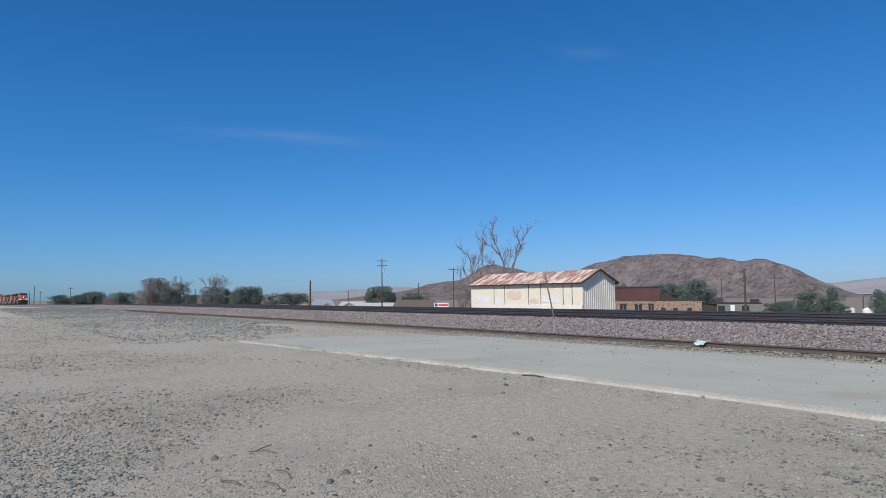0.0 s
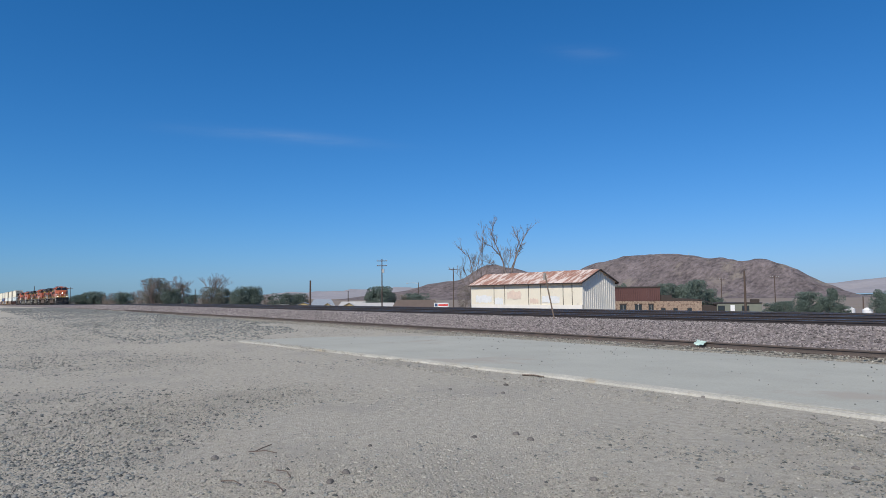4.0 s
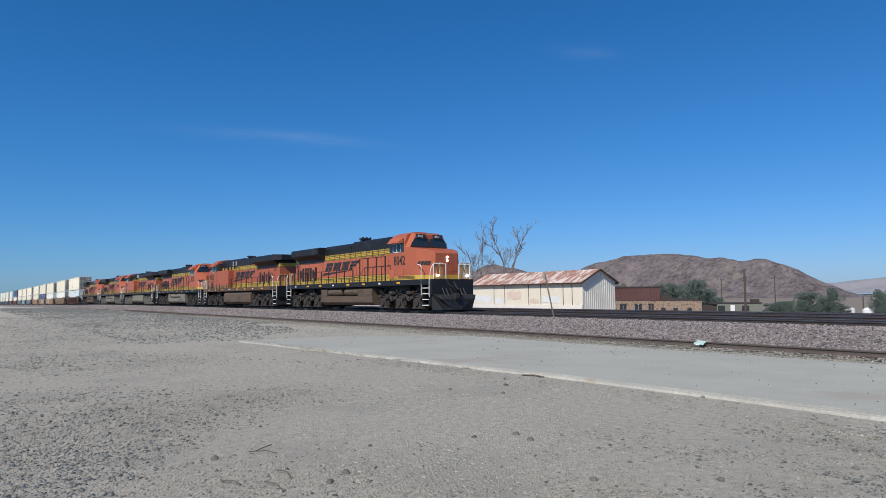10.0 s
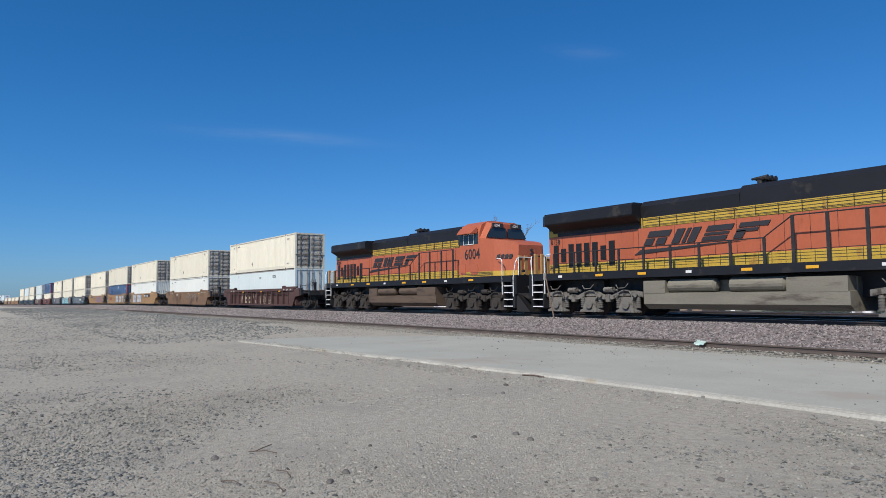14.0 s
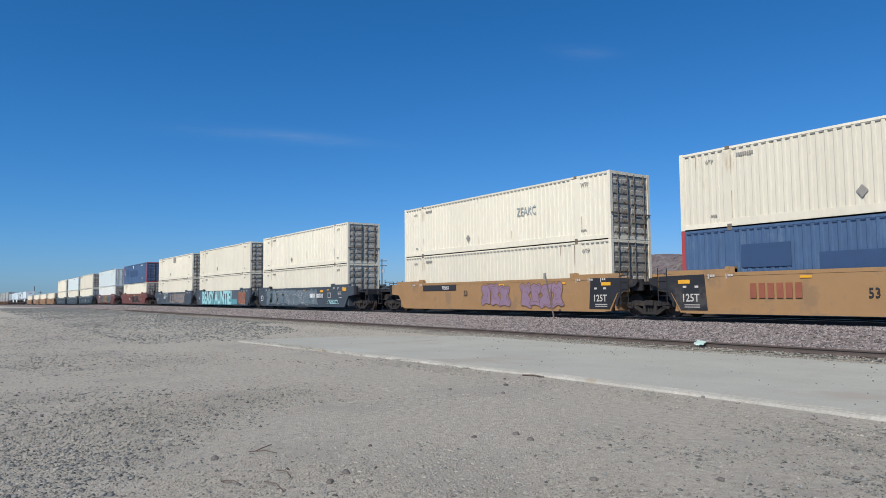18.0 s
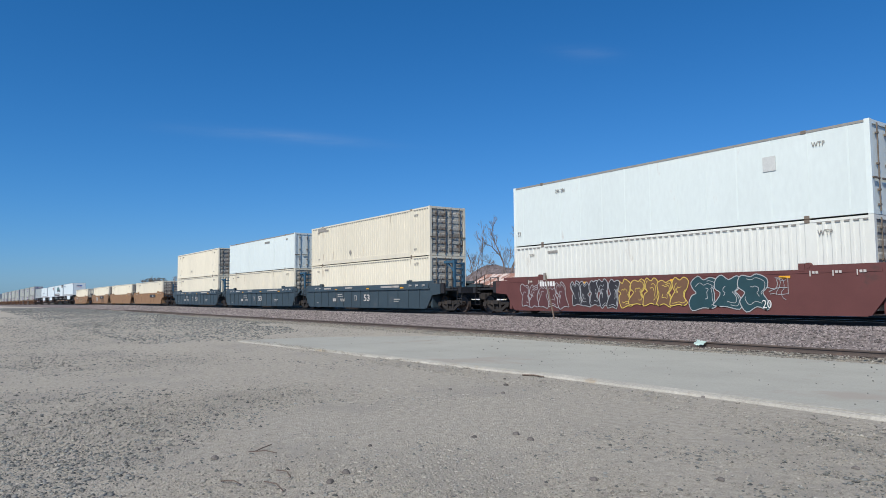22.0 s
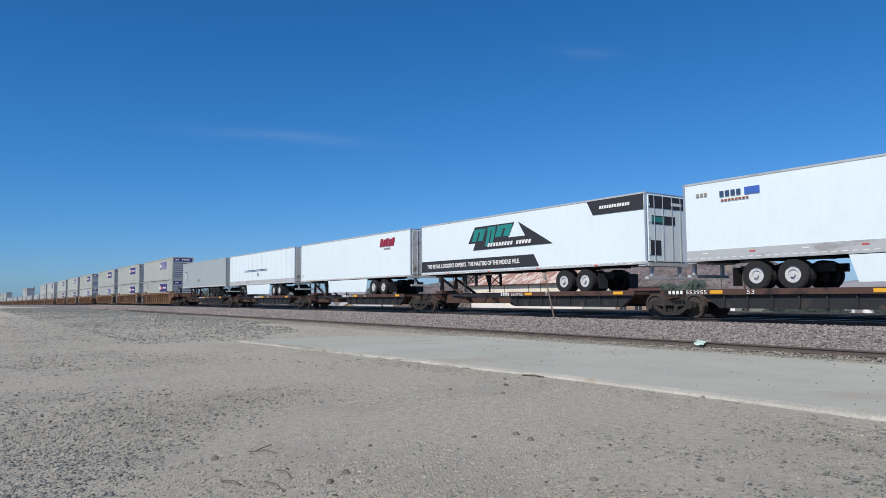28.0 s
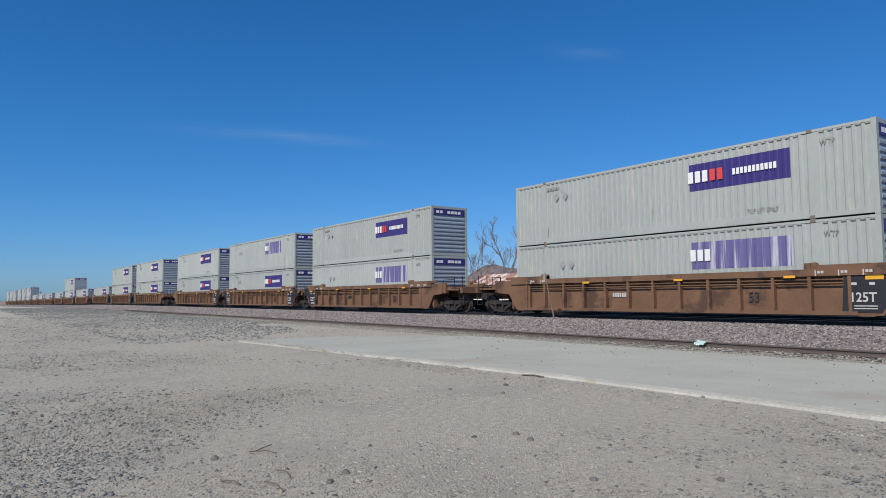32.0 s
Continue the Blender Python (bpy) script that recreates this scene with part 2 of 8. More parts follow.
# the rusty siding: its near rail stands clear of the stones
siding = thing("siding_track", "rusty brown siding rail half sunk in gravel", "railway track", kind="structure")
bm = bmesh.new()
prism_x(bm, rail_section(0.135), -88, 120)
part("rail", bm, "rusty_rail", siding, at=(0, 16.42, 0.10))
bm = bmesh.new()
prism_x(bm, rail_section(0.12), -88, 120)
part("rail", bm, "rusty_rail", siding, at=(0, 17.93, 0.05))

# the old concrete slab; its worn edge is coloured paler as if sunlit
slab = thing("concrete_slab", "old grey concrete slab flush with the gravel, worn edge coloured sunlit", "slab", kind="structure")


def slab_edge(x):
    return 8.0 + 1.0 * min(1.0, max(0.0, (x + 23.0) / 14.0)) + 0.05 * noise.noise((x * 0.5, 0, 7)) + (0.12 if x > 3 else 0)


def build_slab():
    bm = bmesh.new()
    lip = bmesh.new()
    xs = [-23.2 + 0.5 * i for i in range(110)]
    prev = None
    for x in xs:
        e = slab_edge(x)
        far = 15.35 + 0.12 * noise.noise((x * 0.3, 2, 1)) if x > -20 else 11.0 + 4.35 * (x + 23.2) / 3.2
        top = 0.055 + 0.012 * noise.noise((x * 0.2, 5, 1))
        row = [bm.verts.new((x, e, top)), bm.verts.new((x, far, 0.05)), bm.verts.new((x, far, -0.1)), bm.verts.new((x, e, -0.1))]
        w = 0.11 + 0.04 * noise.noise((x * 0.8, 1, 4))
        lr = [lip.verts.new((x, e - w, -0.02)), lip.verts.new((x, e - w * 0.6, 0.035)), lip.verts.new((x, e + 0.07, 0.062)), lip.verts.new((x, e + 0.07, -0.02))]
        if prev:
            for a, b, k in ((prev[0], row, 4), (prev[1], lr, 4)):
                m_ = bm if b is row else lip
                for i in range(k):
                    m_.faces.new((a[i], a[(i + 1) % k], b[(i + 1) % k], b[i]))
        prev = (row, lr)
    part("slab_surface", bm, "concrete_slab", slab)
    part("slab_edge", lip, "concrete_lip", slab, "worn concrete edge, coloured paler as if sunlit")


build_slab()


# ---- hills ----
def build_hill(name, label, material, bumps, x0, x1, y0, y1, step, seed, rough):
    xs, ys = np.arange(x0, x1, step), np.arange(y0, y1, step)
    verts, n = [], len(xs)
    for y in ys:
        for x in xs:
            z = 0.0
            for az, r, sx, h in bumps:
                bx, by = r * math.cos(radians(az)), r * math.sin(radians(az))
                z += (h * math.exp(-((x - bx) ** 2 + (y - by) ** 2) / sx ** 2)) ** 4
            z = z ** 0.25
            f = min(1.0, z / 22.0)
            z += f * rough * (noise.fractal((x * 0.006, y * 0.006, seed), 1.0, 2.0, 6) + 1.1 * (0.5 - abs(noise.noise((x * 0.011, y * 0.011, seed + 3)))) + 0.7 * (0.4 - abs(noise.noise((x * 0.026, y * 0.026, seed + 5)))) + 0.35 * (0.4 - abs(noise.noise((x * 0.055, y * 0.055, seed + 7)))))
            verts.append((x, y, z - 8.0))
    faces = [(j * n + i, j * n + i + 1, (j + 1) * n + i + 1, (j + 1) * n + i) for j in range(len(ys) - 1) for i in range(n - 1)]
    me = bpy.data.meshes.new(name)
    me.from_pydata(verts, [], faces)
    for p in me.polygons:
        p.use_smooth = True
    me.materials.append(M[material])
    return tagged(new(name, me), label, "hill", kind="structure")


# rock colour greyed towards the haze; mottling partly stands for gully shading
paint("hill_rock", (0.150, 0.125, 0.122), rough=0.95, var=0.6, scale=0.03, fine=0.12, bump=1.0, dist=8.0, stain=(0.215, 0.185, 0.158), amount=0.35, stain_scale=0.016, stretch=(1.6, 0.7, 0.6))
# far ridges: the haze is put into a paler, greyer base colour
paint("far_hill_hazed", (0.27, 0.26, 0.27), rough=0.95, var=0.12, scale=0.006, fine=0.03, bump=0.2)
build_hill("hill_main", "broad bare reddish-brown desert hill", "hill_rock",
           [(132.6, 1500, 90, 54.7), (130.5, 1500, 100, 76.8), (128.3, 1500, 110, 78.6), (126.2, 1500, 110, 79.6), (124.0, 1500, 110, 81.0), (121.8, 1500, 105, 57.6), (119.6, 1500, 95, 69.2), (117.6, 1500, 80, 41.4)], -1500, -300, 900, 1900, 8, 2.0, 6.0)
build_hill("hill_left", "low bare brown desert hill behind the town", "hill_rock",
           [(148.5, 1700, 110, 18.6), (146.5, 1700, 110, 2.8), (144.5, 1700, 105, 40.9), (142.5, 1700, 100, 40.1), (140.6, 1700, 85, 83.4), (138.6, 1700, 80, 71.5), (136.6, 1700, 85, 53.5), (134.8, 1700, 90, 65.9)], -1900, -900, 700, 1600, 10, 9.0, 4.0)
build_hill("hill_far_left", "hazy distant ridge", "far_hill_hazed", [(157, 3800, 400, 20), (152, 3900, 420, 40), (148, 3900, 300, 52)], -4300, -2300, 500, 2900, 60, 4.0, 12.0)
build_hill("hill_far_right", "hazy distant mountain ridge", "far_hill_hazed", [(113, 4000, 420, 52), (109, 4000, 500, 72), (116, 4000, 300, 38), (104, 4000, 600, 90)], -2300, 200, 2900, 4300, 60, 6.0, 16.0)


# ---- loose stones ----
def stones(name, material, label, category, pts, size, flat=0.6, seed=1):
    """Many small angular stones in one mesh: pts is an array of (x, y, z), size the half-widths."""
    rs = np.random.RandomState(seed)
    n = len(pts)
    base = np.array([(1, 0, 0), (-1, 0, 0), (0, 1, 0), (0, -1, 0), (0, 0, 1), (0, 0, -1)], float)
    v = base[None] * rs.uniform(0.6, 1.25, (n, 6, 1)) + rs.uniform(-0.3, 0.3, (n, 6, 3))
    a = rs.uniform(0, 6.283, n)
    c, s_ = np.cos(a)[:, None], np.sin(a)[:, None]
    x, y = v[..., 0] * c - v[..., 1] * s_, v[..., 0] * s_ + v[..., 1] * c
    v = np.stack([x * rs.uniform(0.8, 1.4, (n, 1)), y, v[..., 2] * flat], -1) * size[:, None, None] + pts[:, None, :]
    tri = np.array([(0, 2, 4), (2, 1, 4), (1, 3, 4), (3, 0, 4), (2, 0, 5), (1, 2, 5), (3, 1, 5), (0, 3, 5)])
    f = (tri[None] + 6 * np.arange(n)[:, None, None]).reshape(-1)
    me = bpy.data.meshes.new(name)
    me.vertices.add(n * 6)
    me.vertices.foreach_set("co", v.reshape(-1))
    me.loops.add(len(f))
    me.loops.foreach_set("vertex_index", f.astype(np.int32))
    me.polygons.add(len(f) // 3)
    me.polygons.foreach_set("loop_start", np.arange(0, len(f), 3, dtype=np.int32))
    me.update(calc_edges=True)
    me.validate()
    me.materials.append(M[material])
    return tagged(new(name, me), label, category, kind="stuff")


def fan(rs, n, r0, r1, a0=85.0, a1=200.0):
    """Points on the lot in a wide sector, thinning out with distance."""
    r = r0 * (r1 / r0) ** rs.uniform(0, 1, n)
    a = np.radians(rs.uniform(a0, a1, n))
    return np.stack([r * np.cos(a), r * np.sin(a), np.zeros(n)], -1)


def patchy(p, scale, seed):
    return np.array([noise.noise((x * scale, y * scale, seed)) for x, y, _ in p])


def scatter_gravel():
    rs = np.random.RandomState(5)
    p = fan(rs, 290000, 2.5, 60.0)
    p = np.concatenate([p, fan(rs, 40000, 1.0, 14.0, 200.0, 445.0)])
    p = p[(p[:, 1] < 8.3) | ((p[:, 0] < -24) & (p[:, 1] < 16))]
    w = patchy(p, 0.35, 3.0) + 0.5 * patchy(p, 1.3, 8.0)
    left = np.clip((-p[:, 0] / np.maximum(p[:, 1], 0.5) - 1.6) * 0.35, -0.2, 0.8)
    keep = rs.uniform(-0.45, 0.85, len(p)) < w + left * 0.25
    q = p[keep]
    size = 0.0045 + 0.014 * rs.uniform(0, 1, len(q)) ** 3 + 0.0006 * np.hypot(q[:, 0], q[:, 1])
    stones("gravel", "pebbles", "scattered pale grey gravel on the lot", "gravel", q, size, 0.55, 6)
    p = fan(rs, 190000, 2.5, 70.0)
    p = np.concatenate([p, fan(rs, 14000, 1.0, 14.0, 200.0, 445.0)])
    p = p[(p[:, 1] < 8.3) | ((p[:, 0] < -24) & (p[:, 1] < 16))]
    w = 0.7 * patchy(p, 0.6, 13.0) + 0.8 * patchy(p, 1.9, 18.0)
    ratio = -p[:, 0] / np.maximum(p[:, 1], 0.5)
    left = np.clip((ratio - 2.2) * 0.22, -0.25, 0.8) + np.clip((ratio - 4.5) * 0.15, 0, 0.6)
    q = p[rs.uniform(0.0, 1.1, len(p)) < w * 1.1 + left * 0.55]
    size = 0.0048 + 0.022 * rs.uniform(0, 1, len(q)) ** 4 + 0.0007 * np.hypot(q[:, 0], q[:, 1])
    # single larger stones strewn over the whole lot
    p = fan(rs, 5200, 3.0, 40.0)
    p = p[p[:, 1] < 7.9]
    q = np.concatenate([q, p])
    size = np.concatenate([size, 0.007 + 0.017 * rs.uniform(0, 1, len(p)) ** 2.5 + 0.0005 * np.hypot(p[:, 0], p[:, 1])])
    stones("dark_gravel", "dark_pebbles", "patches of darker broken stone on the lot", "gravel", q, size, 0.5, 7)
    n = 42000
    q = np.stack([-20 - 140 * rs.uniform(0, 1, n) ** 1.4, 15.9 - 11.0 * rs.uniform(0, 1, n) ** 2.4, np.full(n, 0.0)], -1)
    q[:, 2] = [dip(v) for v in q[:, 0]]
    q = q[patchy(q, 0.13, 31.0) + 0.6 * patchy(q, 0.5, 33.0) + np.clip((-q[:, 0] - 21) * 0.08, -0.6, 0) > rs.uniform(-0.8, 0.5, n)]
    q = q[(q[:, 0] < -24) | (q[:, 1] > 15.4)]
    q = q[-q[:, 0] / q[:, 1] > 2.35 + 0.7 * patchy(q, 0.25, 44.0)]
    stones("far_dark_gravel", "dark_pebbles", "dark broken stone spread beside the siding", "gravel", q, 0.022 + 0.03 * rs.uniform(0, 1, len(q)) - 0.0005 * q[:, 0], 0.6, 41)
    n = 5200
    q = np.stack([rs.uniform(-23.5, 6, n), 7.75 + 0.75 * rs.uniform(0, 1, n) ** 1.6, np.zeros(n)], -1)
    q[:, 2] = np.where(q[:, 1] > 8.0, 0.06, 0.005)
    q = q[patchy(q, 0.5, 37.0) > rs.uniform(-0.45, 0.4, n)]
    stones("edge_gravel", "pebbles", "grey gravel spilled over the slab edge", "gravel", q, 0.010 + 0.018 * rs.uniform(0, 1, len(q)) ** 2, 0.6, 42)
    # bits of stone swept onto the slab and along the siding
    n = 420
    q = np.stack([rs.uniform(-22, 6, n), 15.2 - 6.0 * rs.uniform(0, 1, n) ** 2.2, np.full(n, 0.065)], -1)
    stones("slab_gravel", "dark_pebbles", "loose stone scraps on the concrete slab", "gravel", q, 0.010 + 0.017 * rs.uniform(0, 1, n) ** 3, 0.6, 8)
    n = 14000
    q = np.stack([-60 * rs.uniform(0, 1, n) ** 1.3 + 2, rs.uniform(15.2, 17.0, n), np.full(n, 0.03)], -1)
    q[:, 2] += np.clip((q[:, 1] - 15.3) * 0.06, 0, 0.09)
    stones("siding_gravel", "pebbles", "grey gravel packed along the siding rail", "gravel", q, 0.012 + 0.022 * rs.uniform(0, 1, n), 0.7, 9)


def bank_z(y):
    return np.interp(y, [16.9, 17.6, 18.6, 19.8, 20.5, 21.1, 36.0], [0.10, 0.14, 0.25, 0.40, 0.47, 0.48, 0.48])


def scatter_ballast():
    rs = np.random.RandomState(15)
    n = 95000
    y = rs.uniform(16.6, 22.6, n)
    x = 4 - 150 * rs.uniform(0, 1, n) ** 1.7
    q = np.stack([x, y, bank_z(y) + np.array([dip(v) for v in x])], -1)
    stones("ballast_stones", "ballast_stone", "loose purple-grey ballast stones on the bank", "ballast", q, 0.022 + 0.024 * rs.uniform(0, 1, n) + 0.0003 * -np.minimum(q[:, 0], 0), 0.8, 16)


scatter_gravel()
scatter_ballast()


# ---- the train ----
V0, ACC = 29.70, 0.0285   # metres a second at 16 s, and its slow gain


def run(t, s):
    """Where a point of the train that passes s at 16 s is at t."""
    return s + V0 * (t - 16) + ACC * (t - 16) ** 2 / 2


ROLLING = []


def roll_on(ob, s, z=0.0, turn=0):
    ob.matrix_basis = pose(s, YC, RAIL + z, 0, 0, turn)
    ROLLING.append((ob, s, z, turn))
    return ob


paint("truck_iron", (0.028, 0.025, 0.023), rough=0.85, var=0.35, scale=3, stain=(0.06, 0.046, 0.036), amount=0.35, stain_scale=2.5)
paint("wheel_steel", (0.07, 0.055, 0.047), rough=0.7, metal=0.2, var=0.2)
paint("black_iron", (0.022, 0.022, 0.024), rough=0.65, var=0.3, scale=2, stain=(0.06, 0.05, 0.04), amount=0.3, stain_scale=1.5)
paint("black_paint_dull", (0.022, 0.023, 0.027), rough=0.6, var=0.25, scale=1.5, stain=(0.06, 0.055, 0.05), amount=0.2)
paint("bracket_blue", (0.035, 0.10, 0.16), rough=0.6, var=0.15)
paint("white_mark", (0.72, 0.72, 0.69), rough=0.6, var=0.12, scale=4)
paint("worn_placard", (0.30, 0.295, 0.29), rough=0.6, var=0.3, scale=6)
paint("grey_mark", (0.27, 0.26, 0.235), rough=0.7, var=0.2, scale=6)
paint("dark_mark", (0.03, 0.03, 0.035), rough=0.6, var=0.1)
paint("yellow_plate", (0.75, 0.38, 0.03), rough=0.5, var=0.1)


def wheel_mesh(bm, r=0.455):
    ring(bm, (0, 0), r, r - 0.075, -0.07, 0.06, 20)
    ring(bm, (0, 0), r + 0.025, r - 0.06, 0.06, 0.085, 20)
    ring(bm, (0, 0), r - 0.07, 0.09, -0.02, 0.02, 20)
    ring(bm, (0, 0), 0.13, 0.0001, -0.10, 0.09, 12)


def side_frame_mesh(bm):
    """The cast side frame of a two-axle truck, with its springs."""
    for s in (-1, 1):
        prism(bm, [(s * 0.25, 0.62), (s * 0.70, 0.66), (s * 1.12, 0.56), (s * 1.12, 0.40), (s * 0.78, 0.36), (s * 0.66, 0.46), (s * 0.30, 0.42)], -0.09, 0.09)
        prism(bm, [(s * 0.66, 0.46), (s * 0.78, 0.36), (s * 0.36, 0.10), (s * 0.24, 0.20)], -0.08, 0.08)
        prism(bm, [(s * 0.20, 0.62), (s * 0.32, 0.62), (s * 0.32, 0.18), (s * 0.20, 0.18)], -0.10, 0.10)
        ring(bm, (s * 0.89, 0.455), 0.13, 0.0001, -0.17, -0.05, 10)
    prism(bm, [(-0.36, 0.10), (0.36, 0.10), (0.30, 0.20), (-0.30, 0.20)], -0.10, 0.10)
    for x in (-0.12, 0.0, 0.12):
        rod(bm, (x, 0, 0.20), (x, 0, 0.46), 0.05, seg=8)


def bolster_mesh(bm):
    box(bm, -0.2, 0.2, -1.15, 1.15, 0.46, 0.66)
    rod(bm, (0, 0, 0.6), (0, 0, 0.8), 0.3, seg=12)
    for s in (-0.89, 0.89):
        rod(bm, (s, -0.95, 0.455), (s, 0.95, 0.455), 0.085, seg=8)
        box(bm, s - 0.06 - 0.3 * (s > 0) + 0.3 * (s < 0), s + 0.06 - 0.3 * (s > 0) + 0.3 * (s < 0), -0.9, 0.9, 0.36, 0.46)


def truck(parent, x, name="truck"):
    t = part(name, shared("truck_bolster", bolster_mesh), "truck_iron", parent, at=(x, 0, 0))
    for y in (-1.0, 1.0):
        part("side_frame", shared("truck_frame", side_frame_mesh), "truck_iron", t, at=pose(0, y, 0, 0, 0, 0 if y < 0 else 180))
    for wx in (-0.89, 0.89):
        for y in (-0.76, 0.76):
            part("wheel", shared("rail_wheel", wheel_mesh), "wheel_steel", t, at=pose(wx, y, 0.455, 0, 0, 0 if y < 0 else 180))
    return t


def coupler_mesh(bm):
    box(bm, 0, 0.5, -0.12, 0.12, 0.75, 1.0)
    prism(bm, [(0.45, 0.70), (0.75, 0.70), (0.80, 0.78), (0.80, 0.98), (0.75, 1.05), (0.45, 1.05)], -0.2, 0.05)
    prism(bm, [(0.45, 0.72), (0.62, 0.72), (0.62, 1.03), (0.45, 1.03)], 0.05, 0.2)


# ---- containers ----
CL, CW, CH, POST = 16.154, 2.59, 2.896, 6.096


def corrugated_side(bm, y, out, z0, z1, x0=-CL / 2 + 0.14, x1=CL / 2 - 0.14, pitch=0.275, depth=0.020):
    """A pressed side sheet between z0 and z1; out is -1 or 1 (which way it faces)."""
    pts = []
    n = int(round((x1 - x0) / pitch))
    p = (x1 - x0) / n
    for i in range(n):
        a = x0 + i * p
        mid = a + p / 2
        flat = abs(abs(mid) - POST) < 0.16
        d = 0 if flat else depth
        pts += [(a, 0), (a + 0.30 * p, 0), (a + 0.42 * p, d), (a + 0.88 * p, d)]
    pts.append((x1, 0))
    lo = [bm.verts.new((x, y - out * d, z0)) for x, d in pts]
    hi = [bm.verts.new((x, y - out * d, z1)) for x, d in pts]
    for i in range(len(pts) - 1):
        bm.faces.new((lo[i], lo[i + 1], hi[i + 1], hi[i]))


def pressed_panel(bm, xa, xb, z0, z1):
    """A painted panel that follows the pressings of the side sheet."""
    x0, x1, d = -CL / 2 + 0.14, CL / 2 - 0.14, 0.020
    n = int(round((x1 - x0) / 0.275))
    p = (x1 - x0) / n
    pts = []
    for i in range(n):
        a = x0 + i * p
        if xa <= a and a + p <= xb:
            pts += [(a, 0), (a + 0.30 * p, 0), (a + 0.42 * p, d), (a + 0.88 * p, d)]
    y = -CW / 2 + 0.012 - 0.005
    lo = [bm.verts.new((x, y + q, z0)) for x, q in pts]
    hi = [bm.verts.new((x, y + q, z1)) for x, q in pts]
    for i in range(len(pts) - 1):
        bm.faces.new((lo[i], lo[i + 1], hi[i + 1], hi[i]))


def ribbed_sheet_mesh(bm):
    corrugated_side(bm, -CW / 2 + 0.012, -1, 0.18, CH - 0.09)


def flat_sheet_mesh(bm):
    y = -CW / 2 + 0.012
    box(bm, -CL / 2 + 0.12, CL / 2 - 0.12, y, y + 0.04, 0.18, CH - 0.09)


def flat_seam_mesh(bm):
    box(bm, -0.025, 0.025, -CW / 2 + 0.006, -CW / 2 + 0.02, 0.2, CH - 0.1)


def bottom_rail_mesh(bm):
    box(bm, -CL / 2 + 0.165, CL / 2 - 0.165, -CW / 2, -CW / 2 + 0.07, 0.03, 0.19)


def lower_beam_mesh(bm):
    box(bm, -POST + 0.1, POST - 0.1, -CW / 2 - 0.004, -CW / 2 + 0.05, 0.05, 0.30)


def top_rail_mesh(bm):
    box(bm, -CL / 2 + 0.165, CL / 2 - 0.165, -CW / 2, -CW / 2 + 0.06, CH - 0.10, CH - 0.02)


def notch_mesh(bm):
    """The row of small dark slots under the top rail, as one strip."""
    x0, n = -CL / 2 + 0.14, 58
    p = (CL - 0.28) / n
    for i in range(n):
        x = x0 + (i + 0.65) * p
        if abs(abs(x) - POST) > 0.2:
            box(bm, x - 0.075, x + 0.075, -CW / 2 - 0.003, -CW / 2 + 0.03, CH - 0.148, CH - 0.102)


def roof_mesh(bm):
    w, n, prev = CW / 2, 40, None
    for i in range(n + 1):
        x = -CL / 2 + 0.08 + (CL - 0.16) * i / n
        z = CH - 0.03 + (0.012 if i % 2 else 0)
        row = [bm.verts.new((x, -w + 0.02, z)), bm.verts.new((x, w - 0.02, z))]
        if prev:
            bm.faces.new((prev[0], row[0], row[1], prev[1]))
        prev = row


def base_mesh(bm):
    box(bm, -CL / 2 + 0.4, CL / 2 - 0.4, -CW / 2 + 0.1, CW / 2 - 0.1, 0.06, 0.12)


def end_frame_mesh(bm):
    """Corner posts, sill and header of one end, at x = 0, outwards along +x."""
    h, w = CH, CW / 2
    for s in (-1, 1):
        box(bm, -0.16, 0, s * w - (0.15 if s > 0 else 0), s * w + (0.15 if s < 0 else 0), 0.0, h)
    box(bm, -0.12, -0.01, -w + 0.15, w - 0.15, 0.0, 0.16)
    box(bm, -0.12, -0.01, -w + 0.15, w - 0.15, h - 0.14, h - 0.01)


def door_mesh(bm):
    """One door leaf, 1.12 wide from y = 0, with pressed panels."""
    box(bm, -0.08, -0.045, 0.01, 1.13, 0.17, CH - 0.15)


def door_panel_mesh(bm):
    prism(bm, [(-0.048, 0.0), (-0.018, 0.05), (-0.018, 0.22), (-0.048, 0.27)], 0.08, 1.06)


def rods_mesh(bm, y):
    if y:
        rod(bm, (0.02, y, 0.1), (0.02, y, CH - 0.08), 0.022, seg=6)
        for z in (0.3, 0.75, 1.55, 2.5):
            box(bm, -0.03, 0.045, y - 0.05, y + 0.05, z - 0.03, z + 0.03)
        box(bm, 0.0, 0.04, y - 0.03, y + 0.42, 1.08, 1.13)


def blank_end_mesh(bm):
    w = CW / 2 - 0.14
    pts, n = [], 9
    p = 2 * w / n
    for i in range(n):
        a = -w + i * p
        pts += [(a, 0), (a + 0.3 * p, 0), (a + 0.42 * p, 0.05), (a + 0.88 * p, 0.05)]
    pts.append((w, 0))
    lo = [bm.verts.new((-0.02 - d, y, 0.15)) for y, d in pts]
    hi = [bm.verts.new((-0.02 - d, y, CH - 0.13)) for y, d in pts]
    for i in range(len(pts) - 1):
        bm.faces.new((lo[i], lo[i + 1], hi[i + 1], hi[i]))


def slat_end_mesh(bm):
    """An end with broad level pressings."""
    w = CW / 2 - 0.14
    box(bm, -0.06, -0.03, -w, w, 0.15, CH - 0.13)


def slat_mesh(bm):
    w = CW / 2 - 0.14
    prism(bm, [(-0.03, 0), (0.0, 0.05), (0.0, 0.13), (-0.03, 0.18)], -w + 0.06, w - 0.06)


def end_panel_mesh(bm):
    box(bm, -0.03, 0.002, -CW / 2 + 0.2, CW / 2 - 0.2, 2.38, 2.72)


